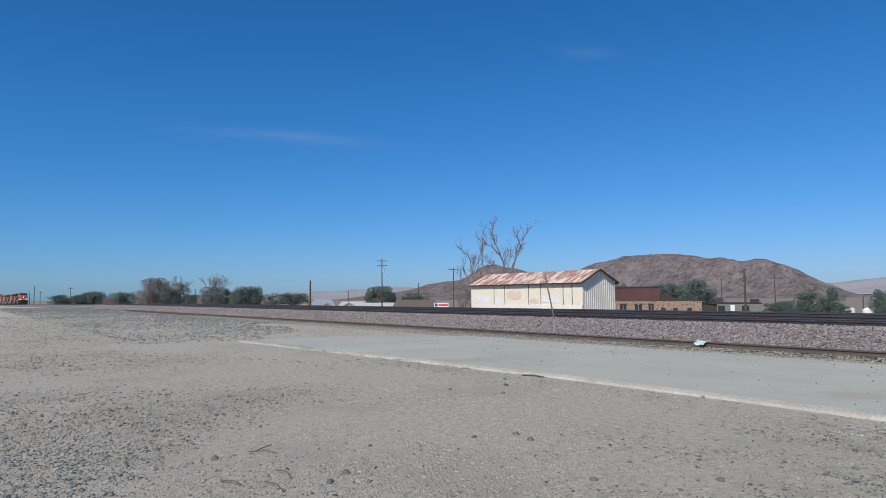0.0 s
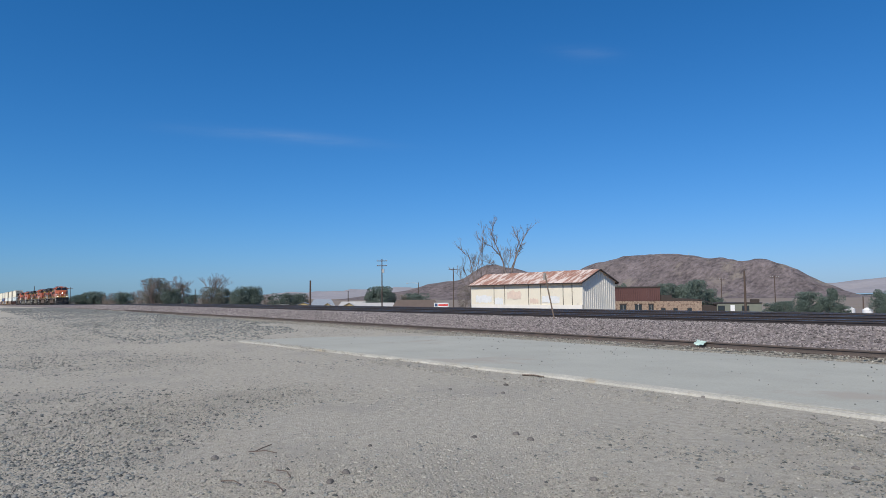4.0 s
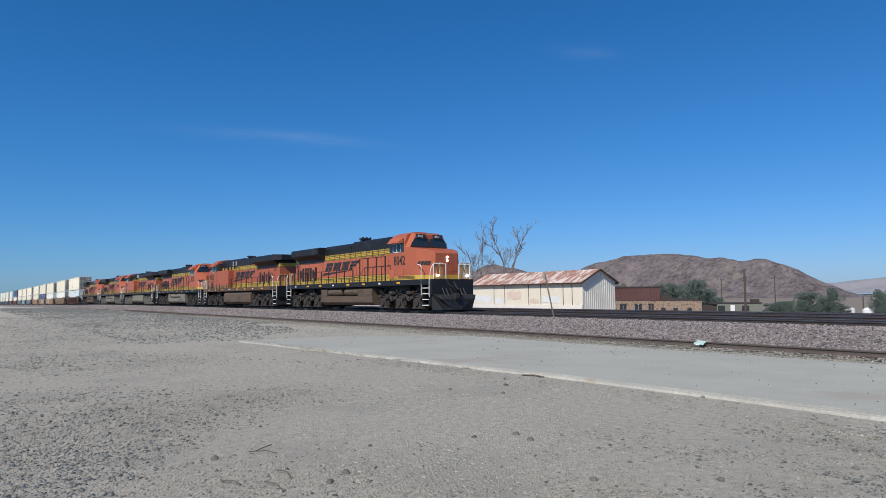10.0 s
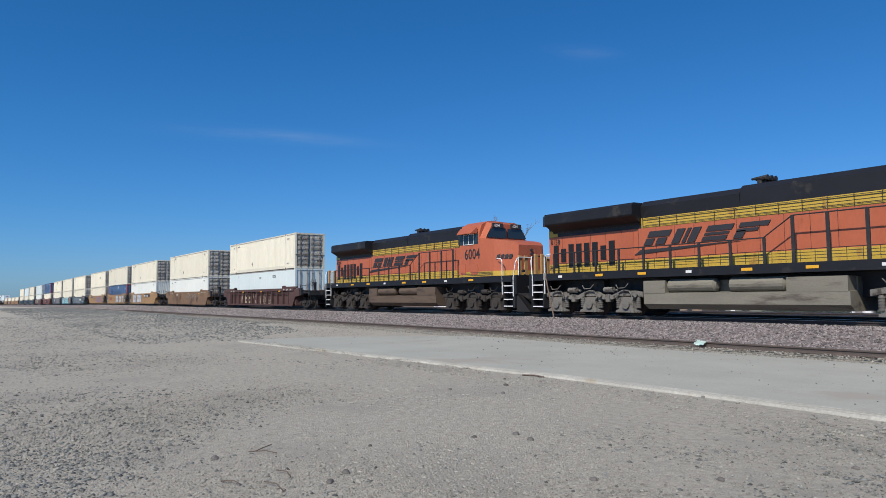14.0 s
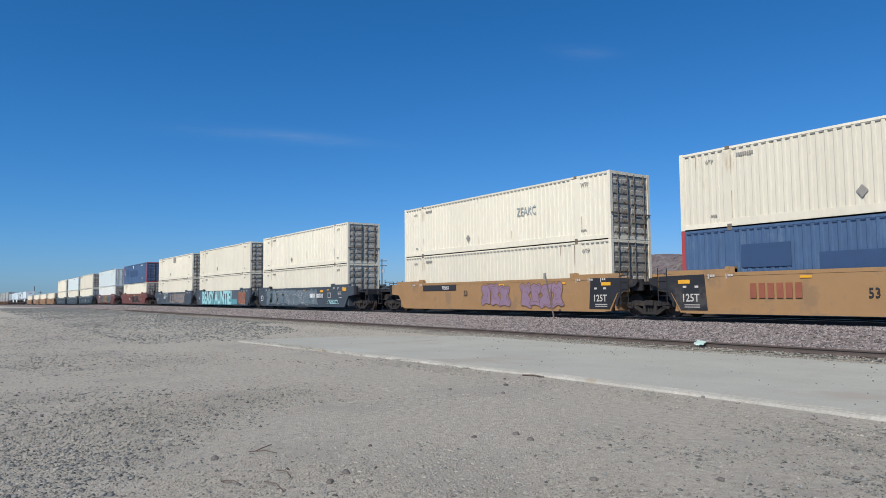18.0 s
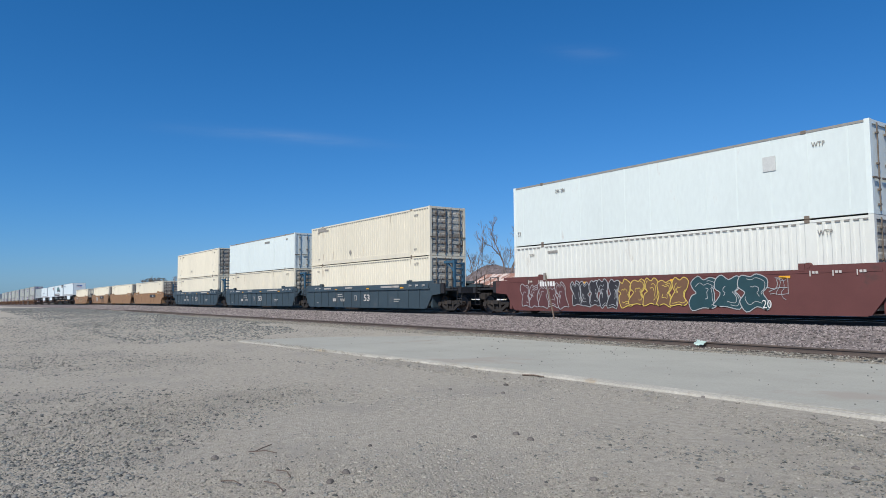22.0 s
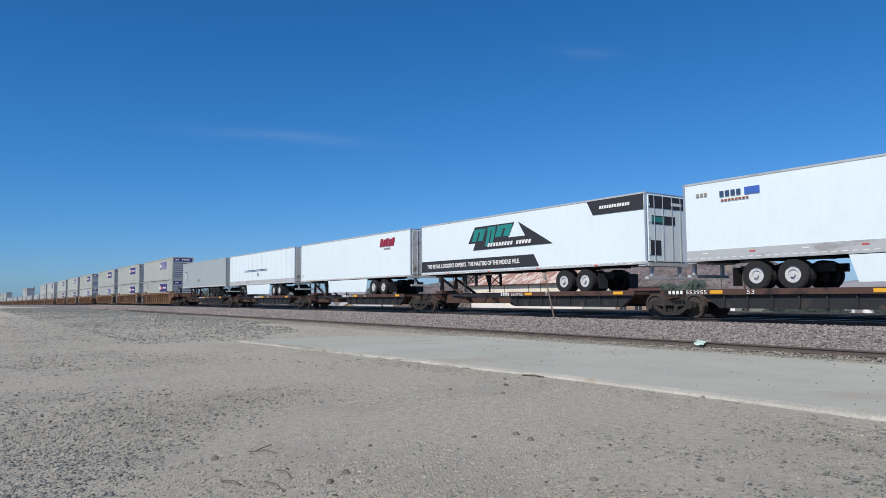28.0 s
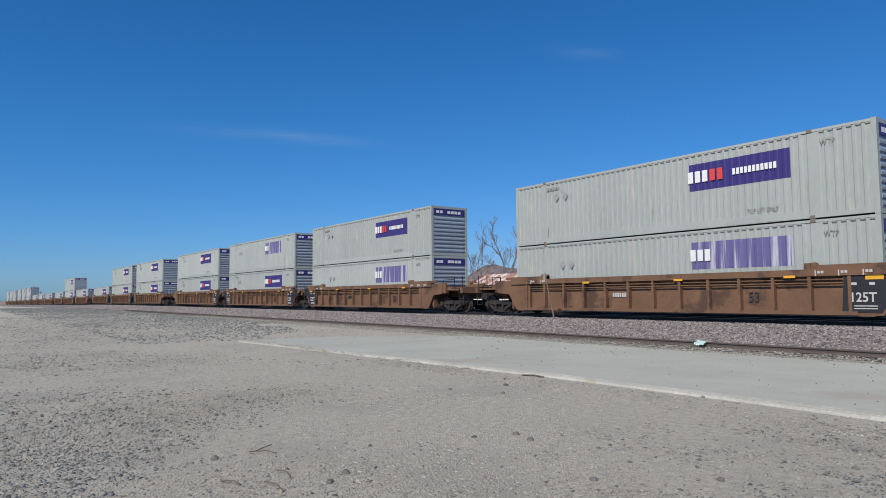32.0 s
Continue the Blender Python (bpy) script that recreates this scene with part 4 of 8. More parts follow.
def well_car(units, style, colour, words, group="well cars", tags=None, black_ends=False):
    """units: the middles of its wells, as they pass at 16 s, from the rear to the front."""
    mid = sum(units) / len(units)
    car = thing("well_car", words, "freight car", group=group)
    n = len(units)
    face = {"plain": -1.487, "ribs": -1.535, "chord": -1.545}[style]
    for i, u in enumerate(units):
        o = u - mid
        fa, fb = i == 0, i == n - 1
        for sy in (-1, 1):
            key = "sill_%s_%d%d" % (style, fa, fb) if sy < 0 else "sill_%s_%d%d" % (style, fb, fa)
            fl = (fa, fb) if sy < 0 else (fb, fa)
            part("side_wall", shared(key, lambda bm: sill_mesh(bm, style, *fl)), colour, car, at=pose(o, sy * 1.47, 0, 0, 0, 0 if sy < 0 else 180))
        part("well_floor", shared("well_floor", floor_mesh), colour, car, at=(o, 0, 0))
        for s in (-1, 1):
            m = pose(o, 0, 0, 0, 0, 0 if s > 0 else 180)
            deck = part("end_deck", shared("end_deck", end_deck_mesh), "black_iron" if black_ends is True or colour == "car_maroon_brown" else colour, car, at=m)
            if (s < 0 and fa) or (s > 0 and fb):
                part("end_platform", shared("free_end", free_end_mesh), colour if style == "ribs" and colour != "car_maroon_brown" else "black_iron", car, at=m)
                if style == "chord":
                    part("end_bracket", shared("gantry", gantry_mesh), "bracket_blue", car, at=m @ Matrix.Translation((0.5, 0.0 if s > 0 else 1.8, 0)))
                for y in (-1.35, 1.35):
                    for x in (10.35, 11.05):
                        part("upright", shared("upright", upright_mesh), "black_iron", car, at=m @ Matrix.Translation((x, y, 0)))
                    part("hand_rail", shared("side_rail", side_rail_mesh), "black_iron", car, at=m @ Matrix.Translation((0, y, 0)))
                    part("side_ladder", shared("side_ladder", side_ladder_mesh), "black_iron", car, at=m @ Matrix.Translation((0, y, 0)))
                part("coupler", shared("coupler", coupler_mesh), "truck_iron", car, at=m @ Matrix.Translation((10.95, 0, 0)))
                truck(car, o + s * HALF)
                if s > 0 and n == 1:
                    st = part("brake_stand", shared("brake_stand", brake_stand_mesh), "black_iron", car, at=(o + 10.9, -1.1, 1.85))
                    part("brake_wheel", shared("brake_wheel", brake_wheel_mesh), "black_iron", st, "iron hand-brake wheel", at=(0, 0, 0.15))
            else:
                if style == "chord" and s > 0:
                    for y in (0.0, 1.8):
                        part("end_bracket", shared("gantry", gantry_mesh), "bracket_blue", car, at=m @ Matrix.Translation((0.1, y, 0)))
                part("wheel_arch", shared("wheel_arch", wheel_arch_mesh), "black_iron" if black_ends is True else colour, car, "side plate arched over the truck", at=m)
                part("ladder", shared("end_ladder", ladder_mesh), "black_iron", car, at=m @ Matrix.Translation((8.85, -1.5 if s > 0 else 1.5, 0)))
        if i:
            truck(car, (u + units[i - 1]) / 2 - mid)
        for mk in (tags or {}).get(i, ()):
            sill_mark(mk, car, o, 0.195 if style == "ribs" else (-0.005 if style == "chord" and mk[2] > 1.3 else 0.045))
        # capacity stencils and yellow reflector plates
        for x in (-6.9, -6.2, 6.2, 6.9, 7.6):
            quad_bars("stencil", [(o + x, o + x + 0.035, 1.42, 1.60), (o + x + 0.08, o + x + 0.16, 1.5, 1.58), (o + x + 0.19, o + x + 0.27, 1.5, 1.58)], "stencil_white", car, face)
        if black_ends:
            for s in (-1, 1):
                if (s < 0 and fa) or (s > 0 and fb):
                    continue
                bm = bmesh.new()
                prism(bm, [(o + s * 9.02, 1.04), (o + s * 8.47, 0.97), (o + s * 8.06, 0.30), (o + s * 6.95, 0.30), (o + s * 7.05, 1.60), (o + s * 9.02, 1.57)], -1.490, -1.4845)
                part("black_end", bm, "black_paint_dull", car, "black-painted end of the side")
                quad_bars("yellow_panel", [(o + s * 7.9 - 0.25, o + s * 7.9 + 0.25, 1.28, 1.42)], "yellow_plate", car, -1.493)
                letters("lettering", "125T", 0.4, "stencil_white", car, (o + s * 7.6 - 0.42, -1.498, 0.62), stretch=0.9, fat=0.006)
                quad_bars("stencil", [(o + s * 7.6 - 0.35 + 0.5 * k, o + s * 7.6 - 0.2 + 0.5 * k, 1.12, 1.2) for k in (0, 1)] + [(o + s * 7.6 - 0.3, o + s * 7.6 + 0.35, z, z + 0.03) for z in (0.40, 0.48)], "stencil_white", car, -1.493)
        for x in (-3.6, 1.0, 5.2):
            quad_bars("reflector", [(o + x, o + x + 0.38, 1.38, 1.46)], "yellow_plate", car, face)
    return roll_on(car, mid)


def sill_mark(mk, car, o, dy=0.0):
    k, x, z = mk[:3]
    y = -1.53 + dy
    if k == "text":
        letters("lettering", mk[3], mk[4], mk[5] if len(mk) > 5 else "white_mark", car, (o + x, y - (mk[8] if len(mk) > 8 else 0.02), z), stretch=mk[6] if len(mk) > 6 else 0.85, fat=mk[7] if len(mk) > 7 else 0.0)
    elif k == "panel":
        quad_bars("panel", [(o + x, o + x + mk[3], z, z + mk[4])], mk[5], car, y - 0.004, 0.016 if len(mk) > 6 else 0.012)
    elif k == "bars":
        n, w, h = mk[3:6]
        quad_bars("marking", [(o + x + i * w * 1.4, o + x + i * w * 1.4 + w, z, z + h) for i in range(n)], mk[6] if len(mk) > 6 else "white_mark", car, y - 0.02)
    elif k == "bubbles":
        bubbles(car, o + x, z, *mk[3:9], dy=dy)
    elif k == "dots":
        rnd = random.Random(mk[6])
        for i in range(22):
            bm = bmesh.new()
            r = rnd.uniform(0.05, 0.13)
            cx, cz = o + x + rnd.uniform(0, mk[3]), z + rnd.uniform(0, mk[4])
            bm.faces.new([bm.verts.new((cx + r * math.cos(a), y - 0.0095 - 0.0006 * i, cz + r * math.sin(a))) for a in [2 * math.pi * q / 12 for q in range(12)]])
            part("sprayed_dot", bm, mk[5], car, "round sprayed dot")
    elif k == "scrawl":
        scrawl(car, o + x, z, mk[3], mk[4], mk[5], mk[6], mk[7] if len(mk) > 7 else 0.03, dy)


def ribbon(bm, pts, r, y):
    """A flat painted line through pts of (x, z)."""
    n = len(pts)
    left, right = [], []
    for i, p in enumerate(pts):
        a, b = pts[max(0, i - 1)], pts[min(n - 1, i + 1)]
        dx, dz = b[0] - a[0], b[1] - a[1]
        k = r / max(1e-5, math.hypot(dx, dz))
        left.append(bm.verts.new((p[0] - dz * k, y, p[1] + dx * k)))
        right.append(bm.verts.new((p[0] + dz * k, y, p[1] - dx * k)))
    for i in range(n - 1):
        bm.faces.new((left[i], left[i + 1], right[i + 1], right[i]))


def scrawl(car, x, z, w, h, material, seed, r, dy=0.0):
    """Loose sprayed lines that wander over a panel; every line bends on its own."""
    rnd = random.Random(seed)
    bm = bmesh.new()
    for i in range(max(4, int(w * 6.0))):
        px, pz = x + rnd.uniform(0, w), z + rnd.uniform(0, h)
        a, turn = rnd.uniform(0, 6.28), rnd.uniform(-0.9, 0.9)
        pts = []
        for j in range(rnd.randint(9, 22)):
            pts.append((px, pz))
            px, pz = px + math.cos(a) * 0.11, pz + math.sin(a) * 0.11
            a += turn * 0.6 + rnd.uniform(-0.45, 0.45)
            if rnd.random() < 0.18:
                turn = -turn
            px, pz = min(max(px, x), x + w), min(max(pz, z), z + h)
        ribbon(bm, pts, r * rnd.uniform(0.6, 1.1), -1.538 + dy - 0.0003 * i)
    ob = part("spray_paint", bm, material, car, "sprayed graffiti lines")
    ob["kind"] = "stuff"


def bubbles(car, x, z, w, h, fill, edge, n, seed, dy=0.0):
    """Graffiti shapes side by side: stout leaning strokes with hooks and points, each outlined and lined inside."""
    rnd = random.Random(seed)
    for i in range(n):
        cx, cw = x + w * (i + 0.5) / n, w / n * 0.58
        cz, hh = z + h / 2 + rnd.uniform(-0.04, 0.04), h / 2 * rnd.uniform(0.9, 1.05)
        lean, bite, side = rnd.uniform(-0.25, 0.25), rnd.uniform(0.25, 0.6), rnd.choice((-1, 1))
        spur, foot = rnd.uniform(0.2, 0.55), rnd.uniform(0.15, 0.45)
        # one letter-like outline, right side then left side, with a bite and a spur
        rough = [(-0.75, -1.0 + foot * 0.3), (-0.1, -0.82), (0.35 + spur, -1.0), (0.95, -0.55), (0.95 - bite * 0.5, -0.12), (0.55, 0.05), (0.9, 0.3), (1.0, 0.72), (0.6, 1.0), (0.1, 0.86),
                 (-0.35, 1.0 + spur * 0.15), (-0.95, 0.8), (-0.8, 0.3), (-0.95 + bite * 0.6, 0.0), (-0.8, -0.4), (-1.0, -0.7)]
        rough = [(side * px * rnd.uniform(0.85, 1.12), pz * rnd.uniform(0.9, 1.06)) for px, pz in rough]
        m = len(rough)
        outline = []
        for j in range(m):
            p0, p1, p2, p3 = [rough[(j + k) % m] for k in (-1, 0, 1, 2)]
            for u in (0.0, 0.34, 0.67):
                q = [0.5 * (2 * p1[d] + (p2[d] - p0[d]) * u + (2 * p0[d] - 5 * p1[d] + 4 * p2[d] - p3[d]) * u * u + (3 * p1[d] - p0[d] - 3 * p2[d] + p3[d]) * u ** 3) for d in (0, 1)]
                outline.append((cx + q[0] * cw + lean * q[1] * hh, min(max(cz + q[1] * hh, 0.26), 1.60)))
        y = -1.5385 + dy - 0.0012 * i
        bm = bmesh.new()
        bm.faces.new([bm.verts.new((px, y, pz)) for px, pz in outline])
        ob = part("sprayed_shape", bm, fill, car, "fat sprayed graffiti shape")
        bm = bmesh.new()
        ribbon(bm, outline + outline[:2], 0.017, y - 0.0004)
        for k, f in ((0, 0.62), (1, 0.35), (2, 0.8)):
            a0 = rnd.randint(0, 40)
            pts = [(cx + (px - cx) * f, cz + (pz - cz) * f) for px, pz in (outline + outline)[a0:a0 + rnd.randint(10, 22)]]
            ribbon(bm, pts, 0.011, y - 0.0006 - 0.0001 * k)
        part("outline", bm, edge, ob)


# ---- locomotives ----
paint("orange_paint", (0.435, 0.117, 0.055), rough=0.42, var=0.10, scale=0.8, fine=12, bump=0.03, stain=(0.30, 0.085, 0.04), amount=0.22, stain_scale=0.9, stretch=(1, 1, 0.4), per_object=0.08)
paint("yellow_paint", (0.52, 0.345, 0.052), rough=0.45, var=0.12, scale=1, fine=12, bump=0.03, stain=(0.33, 0.17, 0.04), amount=0.22, stain_scale=1.2, stretch=(1, 1, 0.4))
paint("orange_dusty", (0.365, 0.100, 0.052), rough=0.55, var=0.12, scale=0.8, fine=12, bump=0.03, stain=(0.26, 0.08, 0.045), amount=0.3, stain_scale=0.9, stretch=(1, 1, 0.4))
paint("black_paint", (0.012, 0.012, 0.014), rough=0.5, var=0.25, scale=1.5, bump=0.03, stain=(0.04, 0.035, 0.03), amount=0.25, stain_scale=1)
paint("tank_grey", (0.20, 0.185, 0.145), rough=0.75, var=0.2, scale=1.5, stain=(0.085, 0.07, 0.055), amount=0.25, stain_scale=0.8, stretch=(0.3, 1, 1.6))
paint("tank_brown", (0.112, 0.080, 0.056), rough=0.75, var=0.25, scale=1.5, stain=(0.06, 0.044, 0.034), amount=0.3, stain_scale=1.0, stretch=(0.3, 1, 1.6))
paint("loco_truck", (0.046, 0.039, 0.033), rough=0.85, var=0.4, scale=3, stain=(0.03, 0.025, 0.022), amount=0.45, stain_scale=2)
paint("loco_truck_dusty", (0.165, 0.155, 0.135), rough=0.9, var=0.35, scale=3, stain=(0.06, 0.052, 0.045), amount=0.45, stain_scale=2.2)
paint("dusty_sill", (0.105, 0.062, 0.04), rough=0.8, var=0.25, scale=1.5, stain=(0.06, 0.04, 0.03), amount=0.35, stain_scale=1)
paint("dusty_yellow", (0.30, 0.165, 0.055), rough=0.7, var=0.25, scale=1.2, stain=(0.16, 0.085, 0.04), amount=0.4, stain_scale=1)
paint("white_rail", (0.75, 0.75, 0.73), rough=0.5, var=0.1)
paint("window_glass", (0.02, 0.03, 0.035), rough=0.08, var=0.02, bump=0, spec=0.6)
paint("tyre_rubber", (0.018, 0.018, 0.019), rough=0.85, var=0.2, scale=6)
paint("wood_post", (0.42, 0.24, 0.10), rough=0.8, var=0.2, scale=6)
M["lamp_glow"] = glow("lamp_glow", (1.0, 0.95, 0.85), 5.0)
HL = 11.15


def slab_between(bm, secs):
    """A closed body through cross-sections: (x, half-width, z0, z1) each."""
    rows = [[bm.verts.new((x, -w, z0)), bm.verts.new((x, w, z0)), bm.verts.new((x, w2, z1)), bm.verts.new((x, -w2, z1))] for x, w, w2, z0, z1 in secs]
    bm.faces.new(rows[0][::-1])
    bm.faces.new(rows[-1])
    for a, b in zip(rows, rows[1:]):
        for i in range(4):
            bm.faces.new((a[i], a[(i + 1) % 4], b[(i + 1) % 4], b[i]))


def l_frame(bm):
    box(bm, -10.2, 10.2, -1.52, 1.52, 1.56, 1.88)


def l_sill(bm):
    box(bm, -10.5, 10.5, -0.6, 0.6, 0.75, 1.56)


def l_end_plate(bm):
    box(bm, 10.2, 10.55, -1.5, 1.5, 0.95, 1.88)


def l_hood_lower(bm):
    box(bm, -9.7, 6.0, -0.975, 0.975, 1.88, 2.3)


def l_hood(bm):
    box(bm, -9.7, 6.0, -0.965, 0.965, 2.3, 3.56)


def l_seam(bm):
    box(bm, -0.006, 0.006, -0.972, 0.972, 2.31, 3.54)


def l_hood_band(bm):
    box(bm, -4.4, 6.0, -0.96, 0.96, 3.56, 3.97)


def l_band_line(bm):
    box(bm, -4.2, 5.4, -0.972, 0.972, 0, 0.013)


def l_band_rail(bm):
    rod(bm, (-4.3, 0, 3.62), (5.3, 0, 3.62), 0.012, seg=4)
    rod(bm, (-4.3, 0, 3.92), (5.3, 0, 3.92), 0.012, seg=4)
    for i in range(13):
        rod(bm, (-4.3 + 0.8 * i, 0, 3.58), (-4.3 + 0.8 * i, 0, 3.96), 0.012, seg=4)


def l_band_rear(bm):
    box(bm, -9.7, -4.4, -0.958, 0.958, 3.56, 3.97)


def l_low_line(bm):
    box(bm, -9.66, 5.9, -0.984, 0.984, 0, 0.011)


def l_rail_low(bm):
    pipe(bm, [(-8.9, 0, 2.3), (5.3, 0, 2.3)], 0.013)
    for i in range(30):
        rod(bm, (-8.6 + 0.47 * i, 0, 1.9), (-8.6 + 0.47 * i, 0, 2.3), 0.008, seg=4)


def l_rear_patch(bm):
    box(bm, -9.706, -9.15, -0.966, 0.966, 3.57, 3.86)


def l_tab(bm):
    prism_x(bm, [(0.965, 3.72), (1.03, 3.78), (1.03, 4.0), (0.965, 4.08)], -0.13, 0.13)


def l_grab_iron(bm):
    for dx in (-0.07, 0.07):
        rod(bm, (dx, 0, 0), (dx, 0, 0.46), 0.016, seg=5)
    for k in range(3):
        rod(bm, (-0.07, 0, 0.05 + 0.17 * k), (0.07, 0, 0.05 + 0.17 * k), 0.01, seg=5)


def l_step_well(bm):
    box(bm, 9.55, 10.4, -1.12, -1.06, 0.28, 1.56)
    box(bm, 10.35, 10.4, -1.5, -1.06, 0.28, 1.56)


def l_buffer_plate(bm):
    prism_x(bm, [(-1.3, 0.3), (1.3, 0.3), (1.48, 0.5), (1.48, 0.95), (-1.48, 0.95), (-1.48, 0.5)], 10.28, 10.42)


def l_loop_hose(bm):
    pipe(bm, [(10.5, -0.2, 1.5), (10.7, -0.25, 1.2), (10.9, -0.1, 0.85), (11.05, 0.05, 0.72), (11.15, 0.1, 0.7)], 0.045)
    pipe(bm, [(10.5, 0.1, 1.75), (10.8, 0.05, 1.45), (11.05, 0.0, 1.3), (11.2, 0.0, 1.28)], 0.05)
    pipe(bm, [(10.5, -0.5, 1.9), (10.8, -0.45, 1.55), (11.15, -0.4, 1.42)], 0.025)


def l_rear_grille(bm):
    box(bm, 5.78, 6.07, -1.42, 1.42, 3.66, 4.42)
    for k in range(6):
        box(bm, 5.80, 6.05, -1.435, 1.435, 3.72 + 0.11 * k, 3.76 + 0.11 * k)


def l_motor(bm):
    box(bm, -0.6, 0.6, -0.62, 0.62, 0.16, 0.78)
    bevel(bm, 0.08)


def l_side_plate(bm):
    box(bm, -0.42, 0.42, -0.9, 0.9, 0.98, 1.5)


def l_ring_mark(bm):
    ring(bm, (0, 0), 0.36, 0.29, -0.01, 0.0, 24)
    ring(bm, (0, -0.02), 0.2, 0.14, -0.01, 0.0, 16)


def l_window_frame(bm):
    for x0, x1, z0, z1 in ((-0.44, -0.42, -0.28, 0.27), (0.42, 0.44, -0.28, 0.27), (-0.42, 0.42, 0.25, 0.27), (-0.42, 0.42, -0.28, -0.25), (-0.012, 0.012, -0.25, 0.25)):
        box(bm, x0, x1, -0.02, 0.02, z0, z1)


def l_side_pane(bm):
    box(bm, -0.17, 0.17, -0.012, 0.012, -0.32, 0.32)


def l_top(bm):
    prism_x(bm, [(-0.955, 3.97), (0.955, 3.97), (0.96, 4.56), (0.74, 4.74), (-0.74, 4.74), (-0.96, 4.56)], -0.1, 6.0)


def l_top_rear(bm):
    prism_x(bm, [(-0.96, 3.97), (0.96, 3.97), (1.0, 4.44), (0.78, 4.65), (-0.78, 4.65), (-1.0, 4.44)], -4.4, -0.1)


def l_wings(bm):
    prism_x(bm, [(-0.98, 3.72), (0.98, 3.72), (1.02, 3.80), (1.5, 4.06), (1.54, 4.12), (1.54, 4.50), (1.40, 4.60), (-1.40, 4.60), (-1.54, 4.50), (-1.54, 4.12), (-1.5, 4.06), (-1.02, 3.80)], -9.4, -4.4)
    slab_between(bm, [(-10.12, 0.95, 0.95, 4.12, 4.57), (-9.4, 1.535, 1.50, 4.08, 4.59)])


def l_cab(bm):
    prism_x(bm, [(-1.5, 1.88), (1.5, 1.88), (1.5, 4.15), (1.34, 4.60), (0.95, 4.79), (-0.95, 4.79), (-1.34, 4.60), (-1.5, 4.15)], 5.78, 7.45)
    slab_between(bm, [(7.45, 1.5, 1.5, 1.88, 3.90), (8.55, 1.48, 1.42, 1.88, 3.74), (9.45, 1.02, 0.92, 1.88, 3.60), (9.72, 0.9, 0.82, 1.88, 3.42)])
    slab_between(bm, [(7.45, 1.49, 1.0, 3.88, 4.75), (7.82, 1.40, 0.92, 3.8, 4.64)])


def l_pane(bm):
    box(bm, -0.42, 0.42, -0.012, 0.012, -0.25, 0.25)


def l_awning(bm):
    a = [bm.verts.new(v) for v in ((-0.72, 0, 0.62), (0.72, 0, 0.62), (0.62, -0.34, 0.3), (-0.62, -0.34, 0.3), (-0.62, -0.34, 0.27), (0.62, -0.34, 0.27), (0.70, 0, 0.28), (-0.70, 0, 0.28))]
    for f in ((0, 1, 2, 3), (3, 2, 5, 4), (4, 5, 6, 7), (1, 6, 5, 2), (0, 3, 4, 7), (0, 7, 6, 1)):
        bm.faces.new([a[i] for i in f])


def l_windshield(bm):
    a = [(7.86, -1.36, 3.90), (7.86, -0.06, 3.90), (7.83, -0.06, 4.40), (7.83, -1.06, 4.40)]
    for dx in (0.035, -0.02):
        bm.faces.new([bm.verts.new((x + dx, y, z)) for x, y, z in a])


def l_nose_band(bm):
    slab_between(bm, [(5.8, 1.512, 1.512, 1.89, 2.14), (8.56, 1.495, 1.495, 1.89, 2.14), (9.46, 1.035, 1.035, 1.89, 2.14), (9.74, 0.915, 0.915, 1.89, 2.14)])


def l_nose_door(bm):
    box(bm, 9.70, 9.735, 0.2, 0.75, 2.35, 3.35)


def l_cabinet(bm):
    box(bm, 2.35, 6.05, 0.9, 1.496, 1.88, 3.66)
    bevel(bm, 0.03)


def l_cabinet_band(bm):
    box(bm, 2.34, 6.055, 0.9, 1.508, 1.885, 2.14)


def l_pilot(bm):
    slab_between(bm, [(10.5, 1.45, 1.45, 0.12, 1.0), (10.85, 0.9, 1.45, 0.10, 0.95), (11.0, 0.25, 1.2, 0.10, 0.75)])


def l_tank(bm):
    prism_x(bm, [(-1.44, 0.52), (-1.15, 0.32), (1.15, 0.32), (1.46, 0.52), (1.46, 1.26), (1.34, 1.40), (-0.92, 1.40), (-0.92, 0.98), (-1.44, 0.94)], -4.0, 3.65)


def l_reservoir(bm):
    rod(bm, (-0.95, 0, 0), (0.95, 0, 0), 0.25, seg=16)
    for e, d in ((-0.95, -0.08), (0.95, 0.08)):
        rod(bm, (e, 0, 0), (e + d, 0, 0), 0.25, 0.13, seg=16)


def l_locker(bm):
    box(bm, -0.5, 0.5, -1.45, -0.92, 0.93, 1.42)


def l_locker_long(bm):
    box(bm, -0.95, 0.95, -1.45, -0.92, 0.93, 1.42)


def l_truck_frame(bm):
    box(bm, -2.6, 2.6, -0.95, 0.95, 0.62, 0.95)


def l_side_frame(bm):
    prism(bm, [(-2.75, 0.78), (-2.75, 0.98), (-2.3, 1.05), (-1.6, 1.03), (-1.2, 0.88), (-0.7, 0.88), (-0.35, 1.03), (0.35, 1.03), (0.7, 0.88), (1.2, 0.88), (1.6, 1.03), (2.3, 1.05), (2.75, 0.98), (2.75, 0.78), (2.35, 0.86), (1.6, 0.84), (1.2, 0.70), (0.7, 0.70), (0.35, 0.84), (-0.35, 0.84), (-0.7, 0.70), (-1.2, 0.70), (-1.6, 0.84), (-2.35, 0.86)], -0.09, 0.09)
    for x in (-0.98, 0.98):
        box(bm, x - 0.1, x + 0.1, -0.13, 0.13, 0.60, 0.92)


